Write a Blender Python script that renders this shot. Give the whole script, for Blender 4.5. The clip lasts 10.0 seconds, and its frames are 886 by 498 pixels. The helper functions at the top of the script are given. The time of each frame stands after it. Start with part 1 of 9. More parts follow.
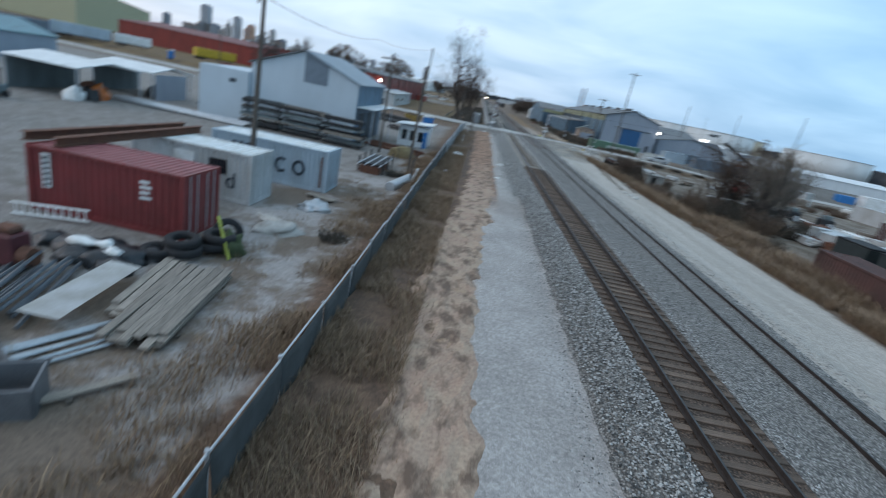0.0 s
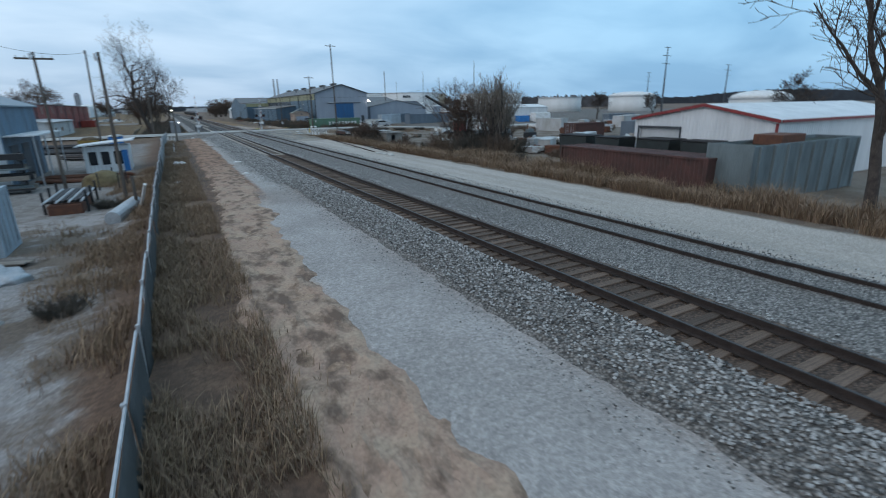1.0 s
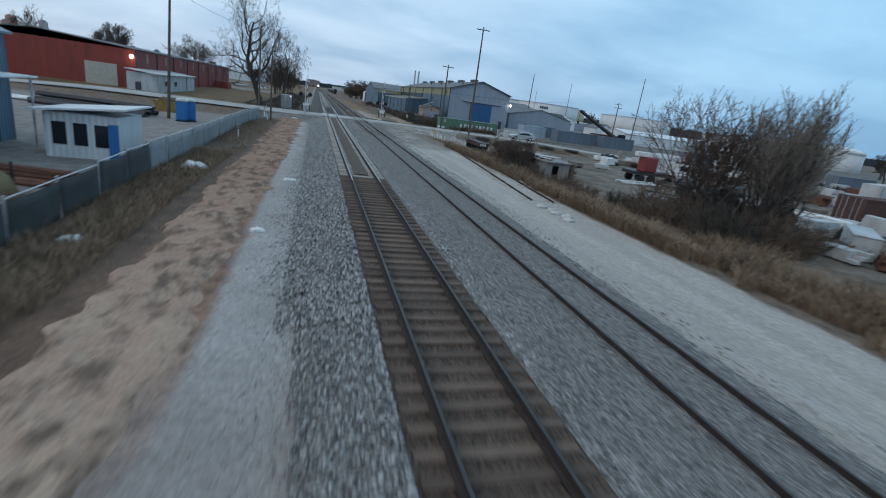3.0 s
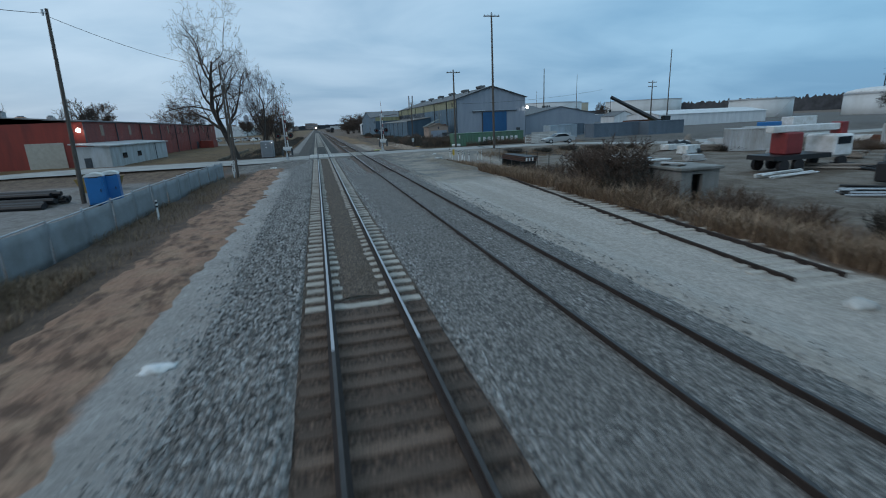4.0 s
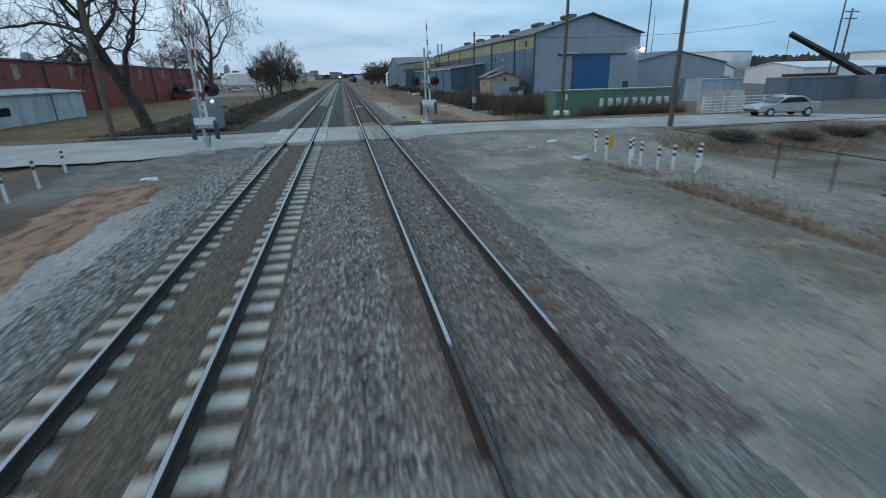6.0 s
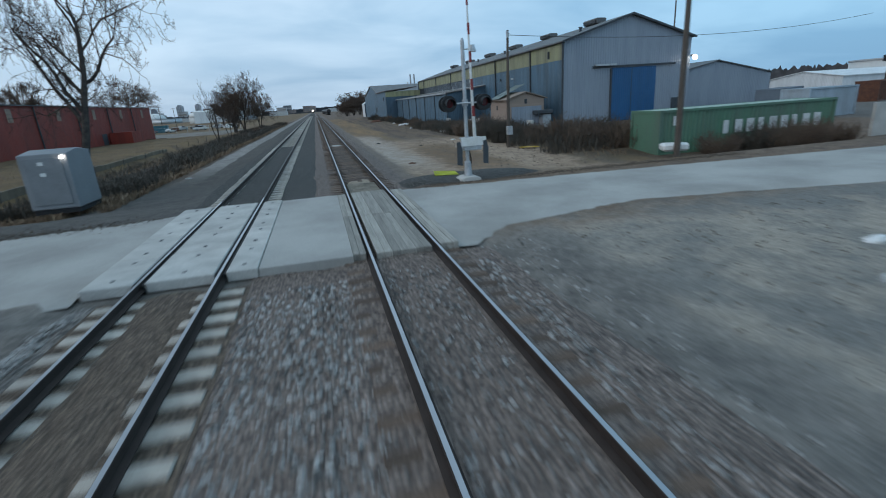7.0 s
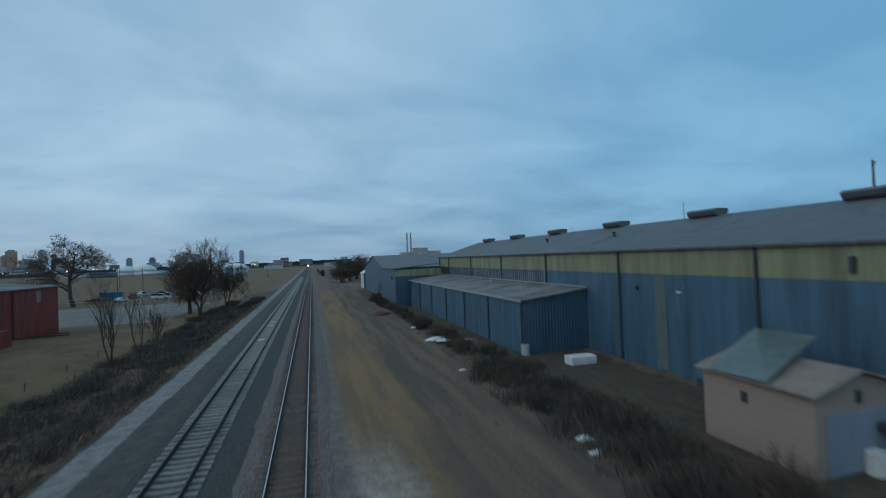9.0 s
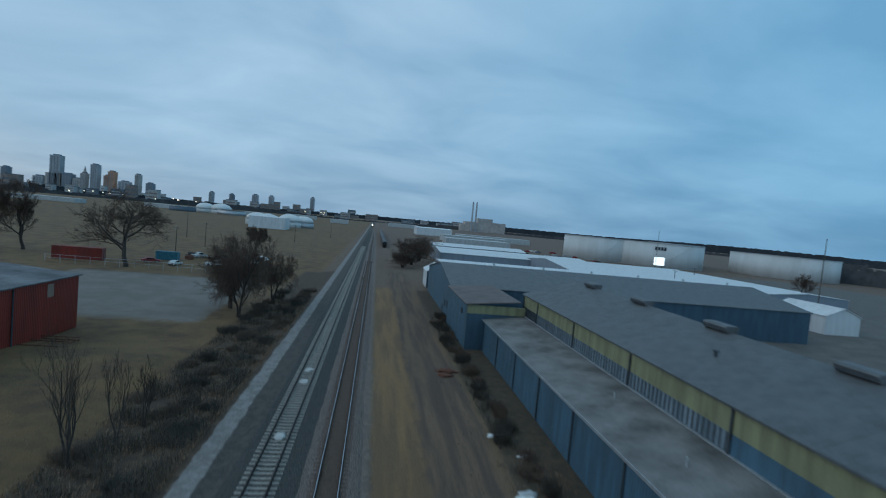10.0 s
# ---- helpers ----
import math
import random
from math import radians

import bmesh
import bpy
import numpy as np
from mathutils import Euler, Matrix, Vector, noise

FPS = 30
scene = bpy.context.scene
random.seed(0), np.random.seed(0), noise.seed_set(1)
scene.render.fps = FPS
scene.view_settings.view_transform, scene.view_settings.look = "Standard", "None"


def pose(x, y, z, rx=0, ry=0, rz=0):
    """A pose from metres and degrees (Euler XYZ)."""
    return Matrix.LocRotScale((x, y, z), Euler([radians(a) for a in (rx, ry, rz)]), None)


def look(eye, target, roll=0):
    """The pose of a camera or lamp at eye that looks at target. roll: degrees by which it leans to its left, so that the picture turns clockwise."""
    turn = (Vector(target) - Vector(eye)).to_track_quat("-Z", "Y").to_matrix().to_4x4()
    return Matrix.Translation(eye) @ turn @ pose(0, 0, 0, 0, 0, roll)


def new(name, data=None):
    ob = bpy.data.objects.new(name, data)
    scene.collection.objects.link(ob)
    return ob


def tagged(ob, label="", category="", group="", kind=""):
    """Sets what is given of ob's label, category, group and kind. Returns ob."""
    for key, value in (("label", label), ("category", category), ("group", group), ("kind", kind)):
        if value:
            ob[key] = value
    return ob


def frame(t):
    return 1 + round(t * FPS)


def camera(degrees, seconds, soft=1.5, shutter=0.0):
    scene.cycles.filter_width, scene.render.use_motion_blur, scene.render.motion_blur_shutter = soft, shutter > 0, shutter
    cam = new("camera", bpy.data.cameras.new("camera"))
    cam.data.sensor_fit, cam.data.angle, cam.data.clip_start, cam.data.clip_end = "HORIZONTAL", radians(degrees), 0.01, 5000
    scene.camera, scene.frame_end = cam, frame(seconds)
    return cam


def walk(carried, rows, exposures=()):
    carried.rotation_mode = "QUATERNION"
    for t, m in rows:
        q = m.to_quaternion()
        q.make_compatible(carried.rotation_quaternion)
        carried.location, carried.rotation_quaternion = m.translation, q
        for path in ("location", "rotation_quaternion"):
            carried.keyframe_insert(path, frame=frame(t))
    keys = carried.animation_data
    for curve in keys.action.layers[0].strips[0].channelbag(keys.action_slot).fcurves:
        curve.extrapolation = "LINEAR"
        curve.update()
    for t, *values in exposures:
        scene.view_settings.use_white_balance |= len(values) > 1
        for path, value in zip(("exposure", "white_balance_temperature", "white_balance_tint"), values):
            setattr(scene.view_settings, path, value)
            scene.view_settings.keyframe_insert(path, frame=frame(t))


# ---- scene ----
# ---- camera ----
cam = camera(86.0, 10.0, soft=1.0, shutter=0.28)
PATH = [
    (0, (-7.676, -24.482, 6.704), (-7.703, -22.585, 6.071), 11.91),
    (0.5, (-9.213, -22.850, 5.678), (-8.600, -20.989, 5.280), 2.35),
    (1, (-9.586, -20.277, 4.642), (-8.655, -18.604, 4.063), -1.00),
    (1.5, (-8.217, -15.635, 4.574), (-7.135, -14.069, 3.960), -8.03),
    (2, (-5.876, -10.368, 4.893), (-4.953, -8.714, 4.250), 4.59),
    (2.5, (-4.135, -4.134, 5.002), (-3.533, -2.331, 4.379), 12.43),
    (4, (-0.642, 22.340, 3.852), (-0.177, 24.216, 3.338), -2.57),
    (4.5, (0.627, 29.381, 3.892), (1.027, 31.199, 3.160), -3.67),
    (5, (1.714, 38.834, 3.819), (2.081, 40.658, 3.084), -0.62),
    (6.5, (2.891, 67.913, 3.396), (3.253, 69.773, 2.758), -2.05),
    (7, (3.053, 77.024, 3.194), (3.497, 78.883, 2.606), -3.80),
    (7.5, (3.153, 86.772, 2.933), (3.617, 88.643, 2.399), -3.06),
    (8, (3.333, 95.742, 3.170), (3.865, 97.626, 2.759), -3.67),
    (8.5, (4.165, 105.401, 4.561), (4.760, 107.308, 4.451), -5.92),
    (9, (5.812, 114.751, 8.679), (6.346, 116.678, 8.714), -2.22),
    (9.5, (6.567, 124.800, 13.506), (6.993, 126.747, 13.350), 3.42),
    (10, (6.307, 133.951, 18.622), (6.592, 135.928, 18.510), 5.43),
]
walk(cam, [(t, look(eye, target, roll)) for t, eye, target, roll in PATH],
     exposures=((0.0, 0.32, 6950, 19), (0.5, 0.05, 6700, 17), (1.0, 0.1, 6850, 18), (1.5, 0.14, 6900, 19), (2.5, 0.14, 6900, 19), (3.4, -0.15, 6700, 16), (4.0, -0.3, 6600, 14), (4.5, 0.1, 6850, 17), (5.0, 0.2, 6900, 18),
                (6.5, -0.02, 6750, 15), (7.0, -0.02, 6750, 15), (8.1, 0.0, 6750, 12), (8.6, -0.06, 6550, 10), (9.05, -0.64, 6100, 8), (9.5, -0.72, 5950, 8), (10.0, -0.56, 6000, 7)))

# ---- world: dusk under thin broken cloud ----
world = bpy.data.worlds.new("dusk_sky")
scene.world = world
world.use_nodes = True
wn, wl = world.node_tree.nodes, world.node_tree.links
wn.clear()
w_out = wn.new("ShaderNodeOutputWorld")
w_bg = wn.new("ShaderNodeBackground")
w_bg.inputs["Strength"].default_value = 0.1
w_sky = wn.new("ShaderNodeTexSky")
w_sky.sky_type = "NISHITA"
w_sky.sun_disc = False
w_sky.sun_elevation = radians(14)
w_sky.sun_rotation = radians(-60)
w_co = wn.new("ShaderNodeTexCoord")
w_sep = wn.new("ShaderNodeSeparateXYZ")
wl.new(w_co.outputs["Generated"], w_sep.inputs[0])
w_el = wn.new("ShaderNodeValToRGB")
el = w_el.color_ramp.elements
el[0].position, el[0].color = 0.0, (3.7, 6.0, 8.3, 1)
el[1].position, el[1].color = 0.75, (5.2, 7.8, 9.9, 1)
for p_, c_ in ((0.05, (4.1, 6.5, 8.9, 1)), (0.16, (4.8, 7.5, 9.9, 1)), (0.4, (5.3, 8.0, 10.4, 1))):
    e_ = el.new(p_)
    e_.color = c_
wl.new(w_sep.outputs["Z"], w_el.inputs[0])
# streaks of cloud, flattened towards the horizon
w_div = wn.new("ShaderNodeMath"); w_div.operation = "ADD"; w_div.inputs[1].default_value = 0.22
wl.new(w_sep.outputs["Z"], w_div.inputs[0])
w_cx = wn.new("ShaderNodeMath"); w_cx.operation = "DIVIDE"
w_cy = wn.new("ShaderNodeMath"); w_cy.operation = "DIVIDE"
wl.new(w_sep.outputs["X"], w_cx.inputs[0]); wl.new(w_div.outputs[0], w_cx.inputs[1])
wl.new(w_sep.outputs["Y"], w_cy.inputs[0]); wl.new(w_div.outputs[0], w_cy.inputs[1])
w_cmb = wn.new("ShaderNodeCombineXYZ")
wl.new(w_cx.outputs[0], w_cmb.inputs[0]); wl.new(w_cy.outputs[0], w_cmb.inputs[1])
w_n = wn.new("ShaderNodeTexNoise")
w_n.inputs["Scale"].default_value = 1.25; w_n.inputs["Detail"].default_value = 5; w_n.inputs["Roughness"].default_value = 0.5; w_n.inputs["Distortion"].default_value = 0.35
w_map = wn.new("ShaderNodeMapping"); w_map.inputs["Scale"].default_value = (0.8, 1.05, 1)
w_map.inputs["Rotation"].default_value = (0, 0, radians(12))
wl.new(w_cmb.outputs[0], w_map.inputs[0]); wl.new(w_map.outputs[0], w_n.inputs["Vector"])
w_cr = wn.new("ShaderNodeValToRGB")
w_cr.color_ramp.elements[0].position, w_cr.color_ramp.elements[0].color = 0.36, (0.80, 0.86, 0.90, 1)
w_cr.color_ramp.elements[1].position, w_cr.color_ramp.elements[1].color = 0.66, (1.3, 1.19, 1.13, 1)
wl.new(w_n.outputs["Fac"], w_cr.inputs[0])
w_mul = wn.new("ShaderNodeMix"); w_mul.data_type = "RGBA"; w_mul.blend_type = "MULTIPLY"; w_mul.inputs[0].default_value = 1
wl.new(w_el.outputs[0], w_mul.inputs[6]); wl.new(w_cr.outputs[0], w_mul.inputs[7])
# the half of the sky away from the sunset is deeper blue
w_az = wn.new("ShaderNodeMapRange"); w_az.interpolation_type = "SMOOTHSTEP"
w_az.inputs[1].default_value, w_az.inputs[2].default_value = -0.1, 0.9
wl.new(w_sep.outputs["X"], w_az.inputs[0])
w_dk = wn.new("ShaderNodeMix"); w_dk.data_type = "RGBA"; w_dk.blend_type = "MULTIPLY"
w_dk.inputs[7].default_value = (0.6, 0.85, 0.96, 1)
wl.new(w_az.outputs[0], w_dk.inputs[0]); wl.new(w_mul.outputs[2], w_dk.inputs[6])
w_mix = wn.new("ShaderNodeMix"); w_mix.data_type = "RGBA"; w_mix.inputs[0].default_value = 0.88
wl.new(w_sky.outputs[0], w_mix.inputs[6]); wl.new(w_dk.outputs[2], w_mix.inputs[7])
wl.new(w_mix.outputs[2], w_bg.inputs["Color"]); wl.new(w_bg.outputs[0], w_out.inputs[0])

sun_data = bpy.data.lights.new("sun", "SUN")
sun_data.energy, sun_data.angle, sun_data.color = 0.5, radians(25), (1.0, 0.93, 0.85)
sun = new("sun", sun_data)
sun.matrix_world = look((-60, -20, 40), (0, 0, 0))


# ---- materials ----
def mat(name, base, rough=0.8, metal=0.0, var=0.25, scale=2.0, fine=30.0, bump=0.2, tint=None, streak=None, rand=0.0):
    """A weathered surface: a base colour, large stains towards tint, fine grain, and relief."""
    m = bpy.data.materials.new(name)
    m.use_nodes = True
    n, l = m.node_tree.nodes, m.node_tree.links
    b = n["Principled BSDF"]
    b.inputs["Roughness"].default_value = rough
    b.inputs["Metallic"].default_value = metal
    co = n.new("ShaderNodeTexCoord")
    mp = n.new("ShaderNodeMapping")
    l.new(co.outputs["Object"], mp.inputs[0])
    if streak:
        mp.inputs["Scale"].default_value = streak
    n1 = n.new("ShaderNodeTexNoise"); n1.inputs["Scale"].default_value = scale; n1.inputs["Detail"].default_value = 6; n1.inputs["Roughness"].default_value = 0.6
    n2 = n.new("ShaderNodeTexNoise"); n2.inputs["Scale"].default_value = fine; n2.inputs["Detail"].default_value = 3
    l.new(mp.outputs[0], n1.inputs["Vector"]); l.new(co.outputs["Object"], n2.inputs["Vector"])
    r1 = n.new("ShaderNodeMapRange"); r1.inputs[1].default_value, r1.inputs[2].default_value = 0.38, 0.68
    l.new(n1.outputs["Fac"], r1.inputs[0])
    mx = n.new("ShaderNodeMix"); mx.data_type = "RGBA"
    mx.inputs[6].default_value = (*base, 1)
    mx.inputs[7].default_value = (*(tint or [c * (1 - 1.6 * var) for c in base]), 1)
    l.new(r1.outputs[0], mx.inputs[0])
    r2 = n.new("ShaderNodeMapRange"); r2.inputs[1].default_value, r2.inputs[2].default_value = 0.3, 0.7
    r2.inputs[3].default_value, r2.inputs[4].default_value = 1 - var, 1 + var
    l.new(n2.outputs["Fac"], r2.inputs[0])
    mu = n.new("ShaderNodeMix"); mu.data_type = "RGBA"; mu.blend_type = "MULTIPLY"; mu.inputs[0].default_value = 1
    l.new(mx.outputs[2], mu.inputs[6]); l.new(r2.outputs[0], mu.inputs[7])
    last = mu.outputs[2]
    if rand:
        oi = n.new("ShaderNodeObjectInfo")
        r3 = n.new("ShaderNodeMapRange"); r3.inputs[3].default_value, r3.inputs[4].default_value = 1 - rand, 1 + rand
        l.new(oi.outputs["Random"], r3.inputs[0])
        m3 = n.new("ShaderNodeMix"); m3.data_type = "RGBA"; m3.blend_type = "MULTIPLY"; m3.inputs[0].default_value = 1
        l.new(last, m3.inputs[6]); l.new(r3.outputs[0], m3.inputs[7])
        last = m3.outputs[2]
    l.new(last, b.inputs["Base Color"])
    if bump:
        bp = n.new("ShaderNodeBump"); bp.inputs["Strength"].default_value = bump; bp.inputs["Distance"].default_value = 0.02
        l.new(n2.outputs["Fac"], bp.inputs["Height"]); l.new(bp.outputs[0], b.inputs["Normal"])
    return m


def glow(name, colour, strength):
    m = bpy.data.materials.new(name)
    m.use_nodes = True
    b = m.node_tree.nodes["Principled BSDF"]
    b.inputs["Base Color"].default_value = (*colour, 1)
    b.inputs["Emission Color"].default_value = (*colour, 1)
    b.inputs["Emission Strength"].default_value = strength
    return m


WOOD_TIE = mat("weathered_wood_tie", (0.145, 0.098, 0.072), 0.9, var=0.35, scale=3, fine=40, bump=0.5, streak=(0.6, 8, 8), rand=0.35)
CONC_TIE = mat("concrete_tie", (0.44, 0.40, 0.35), 0.9, var=0.18, scale=4, fine=60, bump=0.3, rand=0.15)
CONC_TIE_DIRTY = mat("dirty_concrete_tie", (0.30, 0.278, 0.245), 0.9, var=0.2, scale=4, fine=60, bump=0.3, rand=0.2)
# rust and grease, darkened further to paint in the shadow along the rails
RUST_SHADED = mat("rusted_shaded_rail_side", (0.042, 0.029, 0.024), 0.8, metal=0.2, var=0.3, scale=5, fine=50)
DULLRAIL = mat("dull_rail_head", (0.075, 0.07, 0.068), 0.5, metal=0.6, var=0.2, scale=1, fine=10, bump=0.05)
STEEL = mat("polished_rail_head", (0.42, 0.43, 0.45), 0.3, metal=1.0, var=0.08, scale=1, fine=8, bump=0.02)
CONC = mat("pale_concrete", (0.50, 0.49, 0.46), 0.85, var=0.14, scale=1.2, fine=35, bump=0.2, tint=(0.36, 0.35, 0.33), rand=0.1)
GALV = mat("galvanised_steel", (0.50, 0.52, 0.54), 0.5, metal=0.6, var=0.15, scale=3, fine=20, bump=0.05)
BLACK = mat("black_paint", (0.015, 0.015, 0.017), 0.5, var=0.2, scale=6, fine=40, bump=0.05)
DARK = mat("dark_rubber", (0.02, 0.02, 0.022), 0.85, var=0.3, scale=6, fine=40)
WHITE = mat("white_paint", (0.74, 0.75, 0.75), 0.6, var=0.08, scale=1.5, fine=25, bump=0.05, tint=(0.55, 0.54, 0.5))
POLE = mat("weathered_pole_wood", (0.115, 0.095, 0.08), 0.9, var=0.3, scale=3, fine=30, bump=0.5, streak=(8, 8, 0.5))
BARK = mat("grey_bark", (0.075, 0.06, 0.052), 0.95, var=0.35, scale=4, fine=30, bump=0.5)
TWIG = mat("brown_twigs", (0.07, 0.052, 0.043), 0.95, var=0.3, scale=2, fine=30, bump=0)


def ribbed(name, base, axis, pitch=0.3, rough=0.5, metal=0.1, var=0.15, tint=None, depth=0.04):
    """Painted sheet metal with upright ribs: stains run down it."""
    m = mat(name, base, rough, metal, var, 0.6, 20, 0, tint, streak=(1.4, 1.4, 0.22))
    n, l = m.node_tree.nodes, m.node_tree.links
    co = n.new("ShaderNodeTexCoord")
    w = n.new("ShaderNodeTexWave"); w.bands_direction = axis
    w.inputs["Scale"].default_value = 0.31416 / pitch
    l.new(co.outputs["Object"], w.inputs["Vector"])
    bp = n.new("ShaderNodeBump"); bp.inputs["Strength"].default_value = 0.8; bp.inputs["Distance"].default_value = depth
    l.new(w.outputs["Fac"], bp.inputs["Height"]); l.new(bp.outputs[0], n["Principled BSDF"].inputs["Normal"])
    return m


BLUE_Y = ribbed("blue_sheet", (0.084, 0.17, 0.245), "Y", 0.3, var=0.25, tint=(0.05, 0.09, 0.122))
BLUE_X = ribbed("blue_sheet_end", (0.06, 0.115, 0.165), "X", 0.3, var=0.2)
PALE_X = ribbed("pale_blue_grey_sheet", (0.27, 0.31, 0.36), "X", 0.3, var=0.1, tint=(0.22, 0.26, 0.31))
YELLOW_Y = ribbed("faded_yellow_sheet", (0.31, 0.315, 0.18), "Y", 0.3, var=0.15, tint=(0.17, 0.165, 0.10))
SLAT_Y = ribbed("weathered_translucent_sheet", (0.22, 0.28, 0.33), "Y", 0.5, var=0.4, tint=(0.10, 0.14, 0.17))
ROOF_GREY = ribbed("dull_grey_roof_sheet", (0.125, 0.13, 0.133), "Y", 0.4, 0.6, 0.1, 0.25, (0.085, 0.088, 0.09))
ROOF_X = ribbed("dull_grey_roof_sheet_b", (0.135, 0.14, 0.143), "X", 0.4, 0.6, 0.1, 0.25, (0.09, 0.093, 0.096))
ROOF_WHITE = ribbed("white_roof_sheet", (0.70, 0.71, 0.71), "X", 0.4, 0.5, 0.0, 0.1, (0.55, 0.56, 0.56))
DOOR_BLUE = ribbed("bright_blue_door_sheet", (0.008, 0.095, 0.235), "X", 0.25, 0.5, 0.0, 0.12)
RED_Y = ribbed("red_sheet", (0.27, 0.036, 0.022), "Y", 0.3, 0.55, 0.05, 0.2, (0.17, 0.026, 0.018))
WHITE_X = ribbed("white_sheet", (0.68, 0.70, 0.71), "X", 0.3, 0.5, 0, 0.08, (0.55, 0.57, 0.58))
WHITE_Y = ribbed("white_sheet_side", (0.68, 0.70, 0.71), "Y", 0.3, 0.5, 0, 0.08, (0.55, 0.57, 0.58))
TRIM_RED = mat("red_trim", (0.25, 0.03, 0.03), 0.5, var=0.15)
TRIM_DARK = mat("dark_trim", (0.05, 0.06, 0.07), 0.6, var=0.2)
TAN = mat("pinkish_tan_siding", (0.34, 0.255, 0.205), 0.75, var=0.08, scale=1, fine=20, bump=0.1, streak=(0.3, 0.3, 6))
MAROON = mat("maroon_container_paint", (0.21, 0.032, 0.032), 0.5, 0.1, 0.12, 0.7, 18, 0.1, (0.15, 0.028, 0.026))
GREYWHITE = mat("grimy_white_container_paint", (0.50, 0.52, 0.53), 0.55, 0.1, 0.12, 0.8, 18, 0.1, (0.34, 0.33, 0.31), streak=(1, 1, 0.3))
PALEBLUE = mat("pale_blue_container_paint", (0.36, 0.45, 0.52), 0.55, 0.1, 0.1, 0.8, 18, 0.1, (0.28, 0.34, 0.38), streak=(1, 1, 0.3))
GREEN = mat("faded_green_container_paint", (0.085, 0.20, 0.13), 0.6, 0.1, 0.15, 0.7, 18, 0.1, (0.10, 0.16, 0.12), streak=(1, 1, 0.3))
GREYCONT = mat("blue_grey_container_paint", (0.13, 0.17, 0.21), 0.6, 0.1, 0.15, 0.7, 18, 0.1, streak=(1, 1, 0.3))
RUSTSTEEL = mat("rusted_steel", (0.11, 0.05, 0.035), 0.85, 0.2, 0.3, 3, 30, 0.3, (0.17, 0.07, 0.04))
BROWNRED = mat("brown_red_rusty_sheet", (0.10, 0.045, 0.038), 0.8, 0.1, 0.3, 1.2, 20, 0.2, (0.06, 0.035, 0.03))
TEAL = mat("weathered_teal_steel", (0.15, 0.19, 0.20), 0.7, 0.1, 0.25, 1.0, 20, 0.2, (0.09, 0.11, 0.115), streak=(1, 1, 0.3))
LUMBER = mat("weathered_grey_lumber", (0.27, 0.235, 0.20), 0.9, var=0.25, scale=3, fine=30, bump=0.4, streak=(6, 0.5, 6), rand=0.25)
ORANGE = mat("orange_machine_paint", (0.50, 0.12, 0.02), 0.5, var=0.15)
YELLOW = mat("yellow_paint", (0.55, 0.36, 0.03), 0.5, var=0.15)
LIME = mat("lime_yellow_panel", (0.62, 0.66, 0.03), 0.6, var=0.08)
BLUEPLASTIC = mat("blue_plastic", (0.012, 0.16, 0.42), 0.45, var=0.1, scale=1, bump=0.02)
SILVER = mat("silver_car_paint", (0.42, 0.44, 0.45), 0.3, 0.5, 0.04, 1, 10, 0.0)
GLASS = mat("dark_window_glass", (0.02, 0.025, 0.03), 0.08, 0.0, 0.1, 1, 10, 0.0)
PLASTICBAG = mat("black_plastic_sheet", (0.02, 0.022, 0.026), 0.35, 0, 0.3, 4, 30, 0.5)
SCREEN = mat("grey_privacy_screen", (0.055, 0.058, 0.058), 0.9, 0, 0.2, 1.2, 60, 0.3, (0.035, 0.037, 0.036))
SCREEN_PALE = mat("pale_fence_sheet", (0.24, 0.255, 0.265), 0.7, 0, 0.12, 1.2, 40, 0.2, (0.18, 0.185, 0.185))
LAMP_WHITE = glow("lit_lamp", (1.0, 0.98, 0.92), 14)
LAMP_WARM = glow("lit_headlight", (1.0, 0.85, 0.65), 40)
BARS_WHITE = mat("white_lettering_paint", (0.62, 0.63, 0.62), 0.6, var=0.1)
BARS_DARK = mat("dark_lettering_paint", (0.03, 0.045, 0.06), 0.6, var=0.1)

# ---- mesh helpers ----
def box(bm, x0, x1, y0, y1, z0, z1):
    v = [bm.verts.new(p) for p in ((x0, y0, z0), (x1, y0, z0), (x1, y1, z0), (x0, y1, z0), (x0, y0, z1), (x1, y0, z1), (x1, y1, z1), (x0, y1, z1))]
    for f in ((0, 3, 2, 1), (4, 5, 6, 7), (0, 1, 5, 4), (1, 2, 6, 5), (2, 3, 7, 6), (3, 0, 4, 7)):
        bm.faces.new([v[i] for i in f])
    return v


def tube(bm, path, radii, sides=8, cap=True):
    """A round bar along a line of points."""
    rings = []
    for i, p in enumerate(path):
        a = Vector(path[max(i - 1, 0)]); b = Vector(path[min(i + 1, len(path) - 1)])
        d = (b - a).normalized()
        u = d.cross(Vector((0, 0, 1)) if abs(d.z) < 0.9 else Vector((1, 0, 0))).normalized()
        w = d.cross(u)
        r = radii[i] if isinstance(radii, (list, tuple)) else radii
        rings.append([bm.verts.new(Vector(p) + r * (math.cos(k * 2 * math.pi / sides) * u + math.sin(k * 2 * math.pi / sides) * w)) for k in range(sides)])
    for a, b in zip(rings, rings[1:]):
        for k in range(sides):
            bm.faces.new((a[k], a[(k + 1) % sides], b[(k + 1) % sides], b[k]))
    if cap:
        bm.faces.new(rings[0][::-1]); bm.faces.new(rings[-1])


